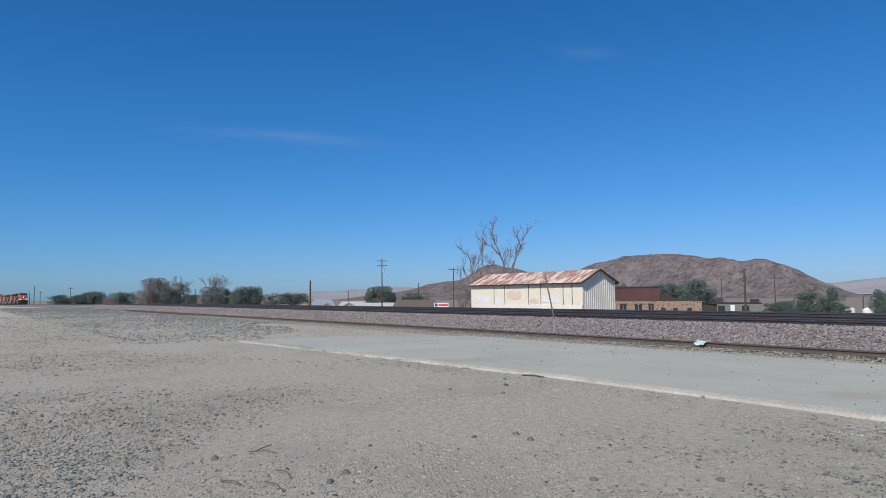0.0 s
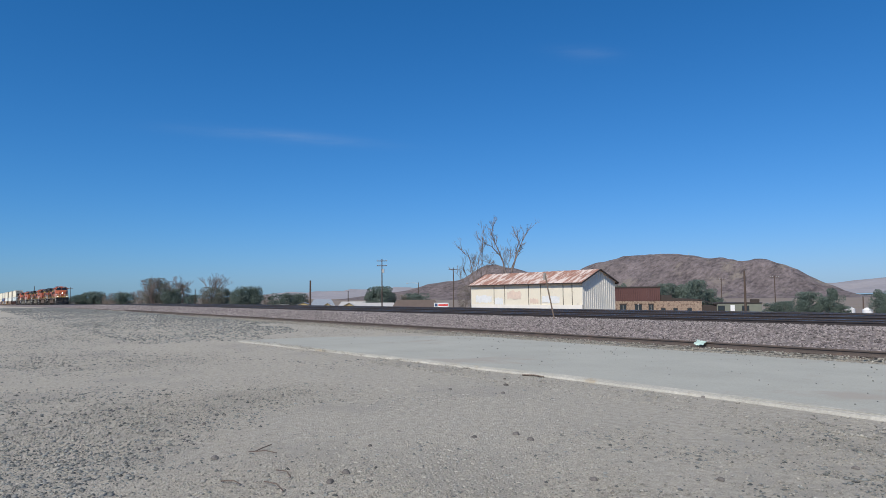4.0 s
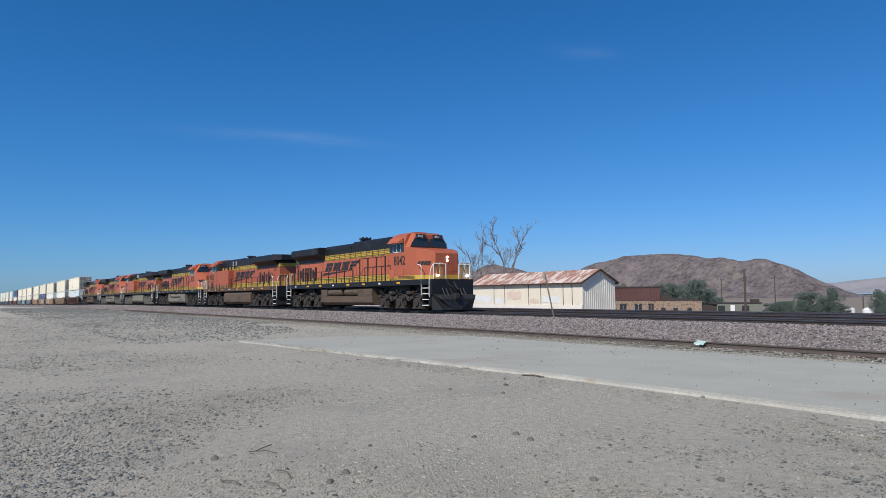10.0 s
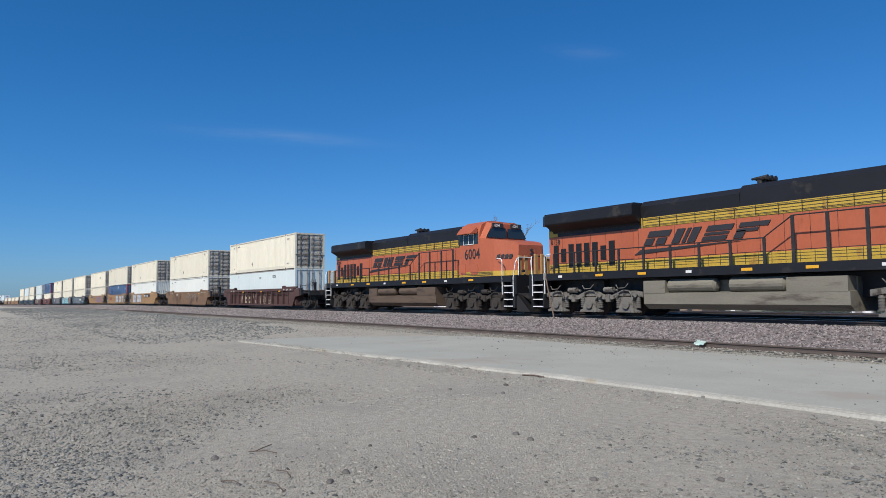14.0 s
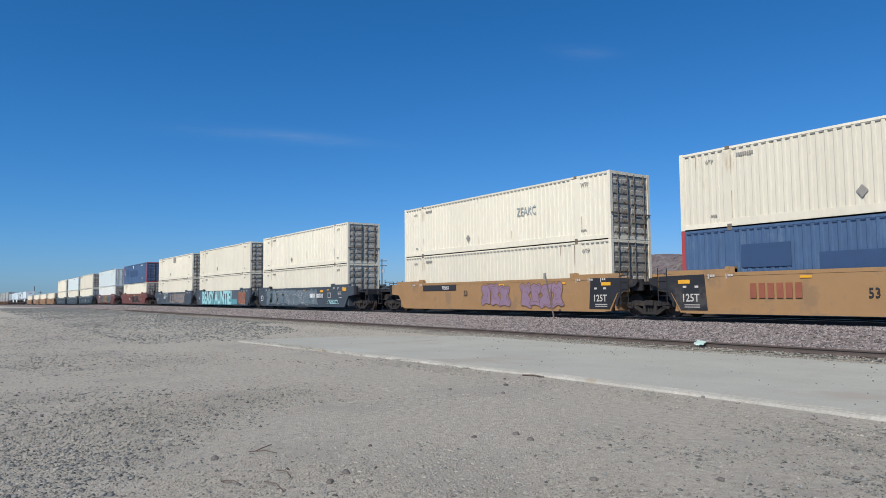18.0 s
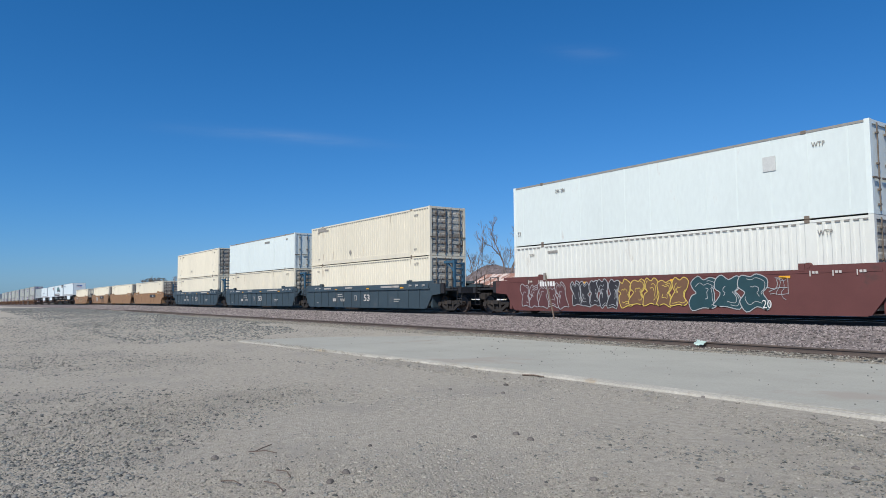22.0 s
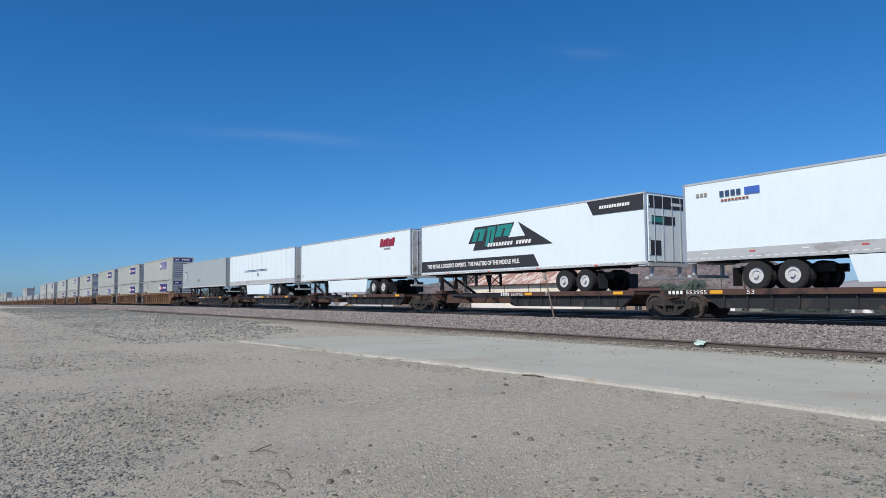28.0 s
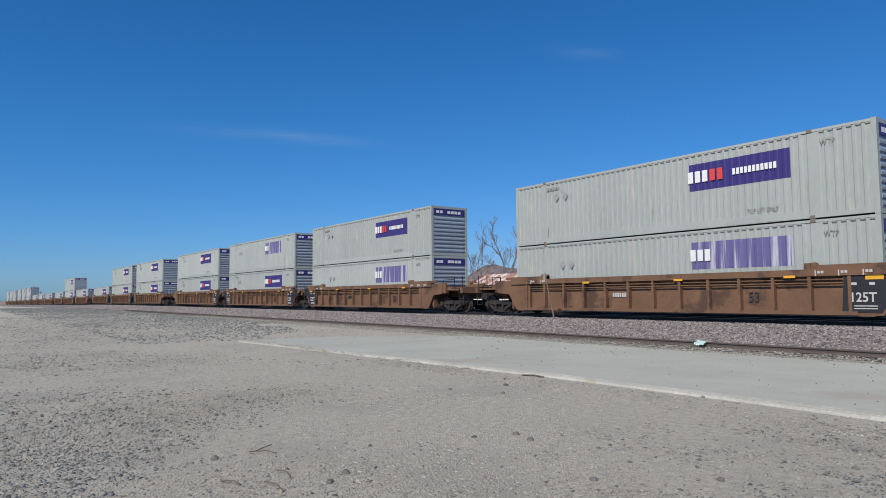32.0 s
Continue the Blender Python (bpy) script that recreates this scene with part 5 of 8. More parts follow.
def l_axle_box(bm):
    prism(bm, [(-0.56, 0.17), (0.56, 0.17), (0.55, 0.25), (0.40, 0.30), (0.30, 0.62), (0.36, 0.80), (-0.36, 0.80), (-0.30, 0.62), (-0.40, 0.30), (-0.55, 0.25)], -0.12, 0.12)
    ring(bm, (0, 0.50), 0.19, 0.0001, -0.2, -0.1, 12)


def l_spring(bm):
    for k in range(5):
        rod(bm, (0, 0, 0.36 + 0.09 * k), (0, 0, 0.41 + 0.09 * k), 0.105, seg=10)
    rod(bm, (0, 0, 0.34), (0, 0, 0.82), 0.085, seg=8)


def l_cylinder(bm):
    rod(bm, (-0.26, 0, 1.08), (0.2, 0, 1.08), 0.12, seg=12)
    rod(bm, (0.2, 0, 1.08), (0.42, 0, 1.05), 0.05, seg=8)


def l_brake_pipe(bm):
    for x in (-2.3, -0.35, 1.5):
        pipe(bm, [(x, 0, 0.75), (x + 0.1, -0.03, 0.98), (x + 0.3, -0.04, 1.06), (x + 0.62, -0.04, 1.05), (x + 0.72, -0.03, 0.92), (x + 0.74, 0, 0.74)], 0.028)
        pipe(bm, [(x - 0.1, 0.03, 1.3), (x + 0.05, -0.02, 1.15), (x + 0.4, -0.02, 1.17), (x + 0.55, 0.02, 1.34)], 0.018)
        rod(bm, (x + 0.95, 0.05, 0.86), (x + 0.95, -0.08, 0.86), 0.085, seg=8)


def l_step_side(bm):
    box(bm, -0.02, 0.02, -1.5, -1.1, 0.3, 1.56)


def l_step(bm):
    box(bm, 9.62, 10.28, -1.5, -1.15, 0, 0.035)


def l_step_edge(bm):
    box(bm, 9.62, 10.28, -1.515, -1.5, -0.005, 0.04)


def l_corner_rail(bm):
    pipe(bm, [(9.5, -1.5, 0.95), (9.5, -1.5, 2.6), (9.4, -1.5, 2.72), (9.1, -1.49, 2.76)], 0.024)


def l_corner_rail_b(bm):
    pipe(bm, [(10.32, -1.5, 0.85), (10.32, -1.5, 1.75), (10.45, -1.46, 2.5), (10.5, -1.35, 2.72)], 0.024)


def l_stanchion(bm):
    box(bm, -0.05, 0.05, -0.02, 0.02, 1.88, 2.76)


def l_stanchion_tall(bm):
    box(bm, -0.055, 0.055, -0.02, 0.02, 1.88, 3.42)


def l_rail_near(bm):
    pipe(bm, [(-8.9, 0, 2.76), (1.0, 0, 2.76), (2.0, 0, 3.42), (5.4, 0, 3.42)], 0.022)


def l_rail_off(bm):
    pipe(bm, [(-8.7, 0, 2.76), (2.9, 0, 2.76)], 0.022)


def l_end_rail(bm):
    pipe(bm, [(10.5, -1.3, 1.88), (10.5, -1.3, 2.75), (10.5, -0.45, 2.75), (10.5, -0.45, 1.88)], 0.024)


def l_hose(bm):
    pipe(bm, [(10.55, 0, 1.35), (10.8, 0, 1.0), (10.95, 0, 0.75), (11.05, 0, 0.7)], 0.035)


def l_louvre(bm):
    box(bm, -0.15, 0.15, -0.02, 0.02, 2.15, 3.18)


def l_louvre_short(bm):
    box(bm, -0.15, 0.15, -0.02, 0.02, 2.4, 3.0)


def l_horn(bm):
    for y in (-0.28, 0.0, 0.28):
        rod(bm, (-0.3, y, 0.22), (0.3, y, 0.22), 0.04, 0.1, seg=8)
    box(bm, -0.08, 0.08, -0.32, 0.32, 0.0, 0.2)


def l_roof_box(bm):
    box(bm, -0.5, 0.5, -0.4, 0.4, 0, 0.1)
    bevel(bm, 0.02)


def l_panel_door(bm):
    box(bm, -0.4, 0.4, -0.008, 0.008, 2.36, 3.44)


def l_hatch(bm):
    box(bm, -0.3, 0.3, -0.008, 0.008, 1.95, 2.5)


def l_short_post(bm):
    box(bm, -0.025, 0.025, -0.015, 0.015, 1.6, 2.3)


def l_guard_post(bm):
    box(bm, -0.05, 0.05, -0.11, 0.11, 1.88, 2.84)
    bevel(bm, 0.015)


def emblem_letters(parent, m):
    """The railway's emblem as plain slanted black frames over a long wedge."""
    for i, x in enumerate((0.0, 1.3, 2.62, 3.9)):
        bm = bmesh.new()
        for a, b, z0, z1 in (((0, 1.05, 3.17, 3.4), (0, 0.42, 2.86, 3.12), (0.55, 1.0, 2.86, 3.12)), ((0, 0.36, 2.86, 3.4), (0.46, 0.62, 2.86, 3.4), (0.7, 1.05, 2.86, 3.4)), ((0, 1.05, 3.2, 3.4), (0, 1.0, 3.06, 3.15), (0, 1.0, 2.86, 3.01)), ((0, 0.36, 2.86, 3.12), (0, 1.1, 3.24, 3.4), (0, 0.8, 3.08, 3.19)))[i]:
            prism(bm, [(x + a + (z0 - 2.86) * 0.6, z0), (x + b + (z0 - 2.86) * 0.6, z0), (x + b + (z1 - 2.86) * 0.6, z1), (x + a + (z1 - 2.86) * 0.6, z1)], -0.012, 0)
        part("emblem", bm, "dark_mark", parent, "slanted black emblem block", at=m)
    bm = bmesh.new()
    prism(bm, [(-0.45, 2.50), (4.4, 2.78), (-0.15, 2.68)], -0.012, 0)
    part("emblem_wedge", bm, "dark_mark", parent, at=m)


def flipped(key, make, sy):
    if (key, sy) not in SHARED:
        bm = bmesh.new()
        make(bm)
        for v in bm.verts:
            v.co.y *= sy
        SHARED[(key, sy)] = mesh_of(key, bm)
    return SHARED[(key, sy)]


def locomotive(s, forward, number, group="locomotives"):
    lead = number == "8042"
    lo = thing("locomotive", "orange diesel locomotive with yellow bands and black roof" + (", headlights on" if lead else (", cab leading" if forward else ", running hood first")), "locomotive", group=group)

    def P(name, make, material, parent=lo, label="", at=None):
        return part(name, shared(make, make), material, parent, label, at=at)
    old = number == "4212"
    orange = "orange_dusty" if old else "orange_paint"
    iron = "loco_truck_dusty" if number in ("6976", "8158") else "loco_truck"
    frame_ = P("underframe", l_frame, "dusty_sill" if old else "black_paint")
    P("centre_sill", l_sill, "black_paint")
    for turn in (0, 180):
        P("end_plate", l_end_plate, "black_paint", at=pose(0, 0, 0, 0, 0, turn))
    P("hood_sill", l_hood_lower, "yellow_paint", label="yellow band along the hood")
    hood = P("hood", l_hood, orange)
    for i in range(17):
        P("door_seam", l_seam, "dark_mark", hood, at=(4.9 - 0.86 * i, 0, 0))
    band = P("hood_band", l_hood_band, "yellow_paint", label="yellow band with thin black lines")
    for z in (3.66, 3.76, 3.86):
        P("band_line", l_band_line, "dark_mark", band, at=(0, 0, z))
    top = P("hood_top", l_top, "black_paint")
    P("hood_top", l_top_rear, "black_paint")
    P("hood_band", l_band_rear, "black_paint")
    P("rear_patch", l_rear_patch, "yellow_paint", hood)
    for z in (2.02, 2.12, 2.22):
        P("band_line", l_low_line, "dark_mark", band, at=(0, 0, z))
    for y in (-1.0, 1.0):
        P("band_railing", l_band_rail, "dark_mark", band, "thin black hand rail over the yellow band", at=(0, y, 0))
    for i in range(4):
        P("vent_tab", l_tab, "black_paint", top, at=(5.0 - 1.05 * i, 0, 0))
    for x in (4.9, 4.0, 2.4, 1.5):
        P("grab_iron", l_grab_iron, "white_rail" if x < 3 else "black_iron", top, at=(x, 0.985, 4.05))
    P("roundel", l_ring_mark, "dark_mark", hood, "black ring emblem", at=pose(-7.9, 0.99, 2.72, 0, 0, 180))
    P("radiator", l_wings, "black_paint", label="black overhanging radiator housing")
    for i in range(8):
        P("louvre", l_louvre if i not in (1, 6) else l_louvre_short, "black_paint", hood, at=(-5.95 - 0.47 * i, -0.975, 0))
    for i in range(5):
        P("louvre", l_louvre if i not in (1, 3) else l_louvre_short, "black_paint", hood, at=(-5.1 - 0.52 * i, 0.975, 0))
    for x, y in ((-9.1, 0.974), (-8.1, 0.974), (-5.2, -0.974)):
        P("access_door", l_panel_door, orange, hood, at=(x, y, 0))
    P("horn", l_horn, "black_iron", top, at=(0.4, -0.2, 4.74))
    for x in (-1.2, -3.1):
        P("roof_box", l_roof_box, "black_paint", top, at=(x, 0, 4.6))
    cab = P("cab", l_cab, orange, at=(0.28, 0, 0))
    P("roof_box", l_roof_box, orange, cab, at=(6.5, 0, 4.78))
    for sy in (-1, 1):
        win = P("side_window", l_pane, "window_glass", cab, "dark tinted sliding glass", at=(6.55, sy * 1.505, 3.86))
        P("window_frame", l_window_frame, "white_rail", win, "pale metal frame", at=(0, sy * 0.008, 0))
        for x in (5.92, 7.16):
            P("side_window", l_side_pane, "window_glass", cab, "dark tinted glass", at=(x, sy * 1.505, 3.92))
        part("awning", flipped("awning", l_awning, -sy), orange, cab, at=(6.55, sy * 1.503, 3.86))
        part("windshield", flipped("windshield", l_windshield, sy), "window_glass", cab, "dark tinted glass")
    P("nose_band", l_nose_band, "dusty_yellow" if old else "yellow_paint", cab)
    P("rear_grille", l_rear_grille, "black_iron", cab, "black louvred panel behind the cab", at=(-0.28, 0, 0))
    P("nose_door", l_nose_door, orange, cab)
    for sy in (-1, 1):
        for k in range(4):
            bm = bmesh.new()
            a, b = 0.12 + 0.22 * k, 0.30 + 0.22 * k
            ux, uy = (9.45 - 8.55), sy * (1.0 - 1.46)
            vs = [(8.55 + ux * f + 0.012, sy * 1.465 + uy * f + sy * 0.012, z) for f, z in ((a, 2.72), (b, 2.76), (b + 0.06, 2.98), (a + 0.06, 2.94))]
            bm.faces.new([bm.verts.new(v) for v in vs])
            part("nose_emblem", bm, "dark_mark", cab, "slanted black emblem bar")
    P("cabinet", l_cabinet, orange, label="orange equipment cabinet behind the cab")
    P("cabinet_band", l_cabinet_band, "dusty_yellow" if old else "yellow_paint")
    P("pilot", l_pilot, "black_iron", label="black snow plough")
    shade = "tank_brown" if number in ("4212", "8042", "6004") else "tank_grey"
    tank = P("fuel_tank", l_tank, shade, label="dark brown fuel tank" if shade == "tank_brown" else "dusty grey fuel tank")
    for x in (-1.95, 0.6):
        P("air_reservoir", l_reservoir, shade, tank, at=(x, -1.18, 1.22))
    P("locker", l_locker, shade, tank, at=(-3.5, 0, 0))
    P("locker", l_locker_long, shade, tank, at=(2.65, 0, 0))
    for x in (-6.9, 6.9):
        t = P("truck", l_truck_frame, "loco_truck", at=(x, 0, 0))
        for y, turn in ((-1.12, 0), (1.12, 180)):
            P("side_frame", l_side_frame, iron, t, at=pose(0, y * 1.1, 0, 0, 0, turn))
            for wx in (-1.97, 0, 1.97):
                P("axle_box", l_axle_box, iron, t, at=pose(wx, y * 1.12, 0, 0, 0, turn))
                for dx in (-0.5, 0.5):
                    P("spring", l_spring, iron, t, at=(wx + dx, y * 1.1, 0))
            for wx in (-1.0, 1.05):
                P("brake_cylinder", l_cylinder, iron, t, at=pose(wx, y * 1.15, 0.02, 0, 0, turn))
            P("brake_pipe", l_brake_pipe, iron, t, at=pose(0, y * 1.2, 0, 0, 0, turn))["kind"] = "stuff"
        # duct and motor boxes: unseen, added to block daylight through the truck
        P("air_duct", l_side_plate, "black_iron", t)
        for wx in (-1.97, 0, 1.97):
            P("traction_motor", l_motor, "black_iron", t, at=(wx * 0.98 - 0.1, 0, 0))
            for y in (-0.76, 0.76):
                part("wheel", shared("loco_wheel", lambda bm: wheel_mesh(bm, 0.53)), "wheel_steel", t, at=pose(wx, y, 0.53, 0, 0, 0 if y < 0 else 180))
    for turn in (0, 180):
        m = pose(0, 0, 0, 0, 0, turn)
        for sy in (1, -1):
            for k in range(4):
                mk = m @ Matrix.Translation((0, 0, 0.36 + 0.33 * k))
                st = part("step", flipped("step", l_step, sy), "black_iron", lo, at=mk)
                part("step_edge", flipped("step_edge", l_step_edge, sy), "white_rail", st, "white-painted edge")
            for x in (9.6, 10.3):
                part("step_side", flipped("step_side", l_step_side, sy), "black_iron", lo, at=m @ Matrix.Translation((x, 0, 0)))
            part("grab_rail", flipped("grab_rail", l_corner_rail, sy), "white_rail", lo, at=m)
            part("grab_rail", flipped("grab_rail_b", l_corner_rail_b, sy), "white_rail", lo, at=m)
        for sy in (1, -1):
            part("end_rail", flipped("end_rail", l_end_rail, sy), "white_rail" if turn == 0 else "black_iron", lo, at=m)
        part("buffer_plate", shared(l_buffer_plate, l_buffer_plate), "black_iron", lo, at=m)
        part("cable", shared(l_loop_hose, l_loop_hose), "tyre_rubber", lo, "drooping black cables and hoses", at=m)
        for sy in (1, -1):
            part("step_well", flipped("step_well", l_step_well, sy), "black_iron", lo, at=m)
        for y in (-0.75, -0.5, 0.5, 0.75):
            part("air_hose", shared(l_hose, l_hose), "black_iron", lo, at=m @ Matrix.Translation((0, y, 0)))
        for y in (-1.15, -0.75, 0.75, 1.15):
            part("end_post", shared(l_guard_post, l_guard_post), "wood_post", lo, "tan end post", at=m @ Matrix.Translation((10.42, y, 0)))
        part("coupler", shared("coupler", coupler_mesh), "truck_iron", lo, at=m @ Matrix.Translation((10.35, 0, 0)))
    P("walkway_rail", l_rail_near, "black_iron", at=(0, -1.47, 0))
    P("walkway_rail", l_rail_off, "black_iron", at=(0, 1.47, 0))
    P("walkway_rail", l_rail_low, "black_iron", at=(0, -1.47, 0))
    P("walkway_rail", l_rail_low, "black_iron", at=(0, 1.47, 0))
    quad_bars("step_hatch", [(-7.2, -6.55, 1.9, 2.5)], "dark_mark", cab, 0.0, 0.012, "dark opening low in the cab side", at=pose(0.28, 1.512, 0, 0, 0, 180))
    quad_bars("cab_line", [(-7.9, -5.9, 2.62, 2.645)], "dark_mark", cab, 0.0, 0.008, at=pose(0.28, 1.512, 0, 0, 0, 180))
    for x in (2.6, 3.8, 4.9, 6.0, 8.6):
        P("short_post", l_short_post, "black_iron", at=(x, 1.535, 0))
    for i in range(9):
        P("stanchion", l_stanchion, "black_iron", at=(-8.9 + 1.24 * i, -1.47, 0))
        P("stanchion", l_stanchion, "black_iron", at=(-8.7 + 1.45 * i, 1.47, 0))
    for x in (2.0, 3.1, 4.25, 5.35):
        P("stanchion", l_stanchion_tall, "black_iron", at=(x, -1.47, 0))
    # lamps
    for y, z in ((0, 3.18), (0, 2.98)):
        bm = bmesh.new()
        rod(bm, (9.94, y, z), (10.06, y, z), 0.065, seg=12)
        part("headlight", bm, "lamp_glow" if lead else "window_glass", lo, "round headlight")
    for y in (-1.05, 1.05):
        bm = bmesh.new()
        rod(bm, (10.5, y, 2.08), (10.62, y, 2.08), 0.07, seg=12)
        part("ditch_light", bm, "lamp_glow" if lead else "window_glass", lo, "round platform light")
    for y in (-0.62, 0.62):
        bm = bmesh.new()
        box(bm, 7.80, 7.93, y - 0.34, y + 0.34, 4.42, 4.66)
        nb = part("number_board", bm, "dark_mark", cab)
        letters("number", number, 0.2, "white_mark", nb, Matrix.Translation((7.935, y - 0.26, 4.47)) @ pose(0, 0, 0, 0, 0, 90), stretch=0.9)
    for side in (-1, 1):
        tn = 0 if side < 0 else 180
        letters("number", number, 0.78, "dark_mark", lo, pose(6.45 if side < 0 else 8.25, side * 1.515, 2.82, 0, 0, tn), stretch=0.85, fat=0.004)
        letters("number", number, 0.34, "dark_mark", lo, pose(-9.6 if side < 0 else -8.5, side * 0.985, 3.22, 0, 0, tn), stretch=0.9)
        emblem_letters(lo, pose(-4.3 if side < 0 else 1.6, side * 0.985, 0, 0, 0, tn))
        for i in range(8):
            quad_bars("sill_mark", [(0, 0.40 if i % 3 else 0.24, 1.67, 1.77)], "yellow_plate" if i % 3 else "white_mark", frame_, 0.0, 0.01, at=pose((-8.6 + 2.2 * i) * (1 if side < 0 else -1), side * 1.524, 0, 0, 0, tn))
        for z in (1.95, 2.02, 2.09):
            quad_bars("band_line", [(5.85, 8.5, z, z + 0.018)] if side < 0 else [(-8.5, -5.85, z, z + 0.018)], "dark_mark", cab, 0.0, 0.006, at=pose(0, side * 1.516, 0, 0, 0, tn))
            if side > 0:
                quad_bars("band_line", [(-6.0, -2.4, z, z + 0.018)], "dark_mark", lo, 0.0, 0.006, at=pose(0, 1.512, 0, 0, 0, 180))
        for x in (5.95, 7.0):
            P("cab_hatch", l_hatch, orange, cab, at=(x, side * 1.51, 0.05))
    return roll_on(lo, s, 0, 0 if forward else 180)


# ---- trailers on spine cars ----
paint("trailer_white", (0.70, 0.79, 0.80), rough=0.4, var=0.04, scale=0.5, fine=6, bump=0.03, stain=(0.6, 0.58, 0.53), amount=0.05, stain_scale=0.8, stretch=(1, 1, 0.4))
paint("trailer_grey", (0.335, 0.378, 0.378), rough=0.5, var=0.05, scale=0.5, fine=6, bump=0.03, stain=(0.34, 0.38, 0.37), amount=0.12, stain_scale=0.8, stretch=(1, 1, 0.3))
paint("rail_grey", (0.42, 0.44, 0.44), rough=0.55, var=0.1, scale=1.5, stain=(0.30, 0.30, 0.29), amount=0.3, stain_scale=1.5, stretch=(0.4, 1, 1))
paint("door_dirty", (0.42, 0.43, 0.42), rough=0.6, var=0.15, scale=1.0, stain=(0.16, 0.13, 0.11), amount=0.35, stain_scale=1.6)
paint("hub_white", (0.62, 0.62, 0.6), rough=0.5, metal=0.2, var=0.1)
paint("aluminium", (0.55, 0.56, 0.57), rough=0.4, metal=0.7, var=0.1)
paint("teal_mark", (0.02, 0.22, 0.20), rough=0.5, var=0.1)
paint("brown_car", (0.082, 0.045, 0.035), rough=0.8, var=0.25, scale=1, stain=(0.025, 0.02, 0.018), amount=0.4, stain_scale=1)
TB, TT = 2.06, 4.99


def van_body(bm):
    box(bm, -8.05, 8.05, -1.29, 1.29, TB + 0.14, TT - 0.06)


def van_seams(bm):
    for i in range(14):
        x = -7.4 + i * 1.14
        for s in (-1, 1):
            box(bm, x - 0.012, x + 0.012, s * 1.293 - 0.004, s * 1.293 + 0.004, TB + 0.25, TT - 0.12)


def van_bottom_rail(bm):
    box(bm, -8.08, 8.08, -1.305, -1.27, TB + 0.04, TB + 0.15)


def van_bottom_band(bm):
    box(bm, -8.075, 8.075, -1.302, -1.27, TB + 0.02, TB + 0.42)


def van_rivets(bm):
    for i in range(53):
        x = -8.0 + i * 0.306
        box(bm, x, x + 0.17, -1.309, -1.303, TB + 0.11, TB + 0.135)


def van_top_rail(bm):
    box(bm, -8.08, 8.08, -1.305, -1.27, TT - 0.07, TT)


def van_post(bm):
    box(bm, 7.98, 8.07, -1.308, -1.268, TB, TT)


def van_roof(bm):
    box(bm, -8.06, 8.06, -1.27, 1.27, TT - 0.05, TT - 0.02)


def van_cross(bm):
    box(bm, -0.05, 0.05, -1.2, 1.2, TB, TB + 0.14)


def van_reflector(bm):
    box(bm, -0.11, 0.11, -1.312, -1.305, TB + 0.055, TB + 0.095)


def tyre_mesh(bm):
    ring(bm, (0, 0), 0.47, 0.28, -0.13, 0.13, 20)
    ring(bm, (0, 0), 0.51, 0.36, -0.10, 0.10, 20)


def hub_mesh(bm):
    ring(bm, (0, 0), 0.285, 0.17, -0.09, -0.04, 16)
    ring(bm, (0, 0), 0.20, 0.0001, -0.05, 0.05, 12)
    ring(bm, (0, 0), 0.085, 0.0001, -0.15, -0.04, 10)
    for i in range(8):
        a = 2 * math.pi * i / 8
        rod(bm, (0.14 * math.cos(a), -0.07, 0.14 * math.sin(a)), (0.14 * math.cos(a), -0.04, 0.14 * math.sin(a)), 0.02, seg=5)


def bogie_mesh(bm):
    for y in (-0.5, 0.5):
        box(bm, -1.6, 1.6, y - 0.06, y + 0.06, 1.78, 2.06)
    for x in (-0.63, 0.63):
        rod(bm, (x, -1.0, 1.70), (x, 1.0, 1.70), 0.07, seg=8)
        box(bm, x - 0.3, x + 0.3, -0.62, -0.4, 1.5, 1.8)
        box(bm, x - 0.3, x + 0.3, 0.4, 0.62, 1.5, 1.8)
    # mud flaps and rear bumper guard
    for y in (-1.0, 1.0):
        box(bm, 1.45, 1.47, y - 0.28, y + 0.28, 1.35, 2.0)



def bumper_mesh(bm):
    for y in (-0.9, 0.9):
        box(bm, 7.9, 8.0, y - 0.07, y + 0.07, 1.6, 2.06)
    box(bm, 7.88, 8.04, -1.22, 1.22, 1.5, 1.61)
    box(bm, 7.6, 8.1, -1.27, 1.27, 2.02, 2.16)


def legs_mesh(bm):
    box(bm, -0.08, 0.08, -0.06, 0.06, 1.42, 2.06)
    prism(bm, [(-0.3, 2.06), (0.3, 2.06), (0.09, 1.6), (-0.09, 1.6)], -0.07, -0.05)
    rod(bm, (0, 0, 1.12), (0, 0, 1.45), 0.05)
    box(bm, -0.15, 0.15, -0.12, 0.12, 1.09, 1.12)
    rod(bm, (0.05, 0, 1.5), (0.9, 0, 2.05), 0.03)
    rod(bm, (0.1, 0, 2.0), (0.95, 0, 1.5), 0.025)
    box(bm, 0.9, 1.02, -0.05, 0.05, 1.42, 2.06)


def van_door(bm, s):
    y0, y1 = sorted((s * 0.015, s * 1.2))
    box(bm, 8.05, 8.09, y0, y1, TB + 0.16, TT - 0.12)
    for k in range(4):
        box(bm, 8.09, 8.11, s * 1.17 - 0.05, s * 1.17 + 0.05, TB + 0.4 + 0.65 * k, TB + 0.5 + 0.65 * k)


def van_rods(bm):
    for y in (-0.85, -0.3, 0.3, 0.85):
        rod(bm, (8.11, y, TB + 0.1), (8.11, y, TT - 0.1), 0.02)


def skirt_mesh(bm):
    prism(bm, [(-2.95, TB), (2.95, TB), (2.78, 1.32), (2.6, 1.22), (-2.7, 1.22)], -1.28, -1.25)


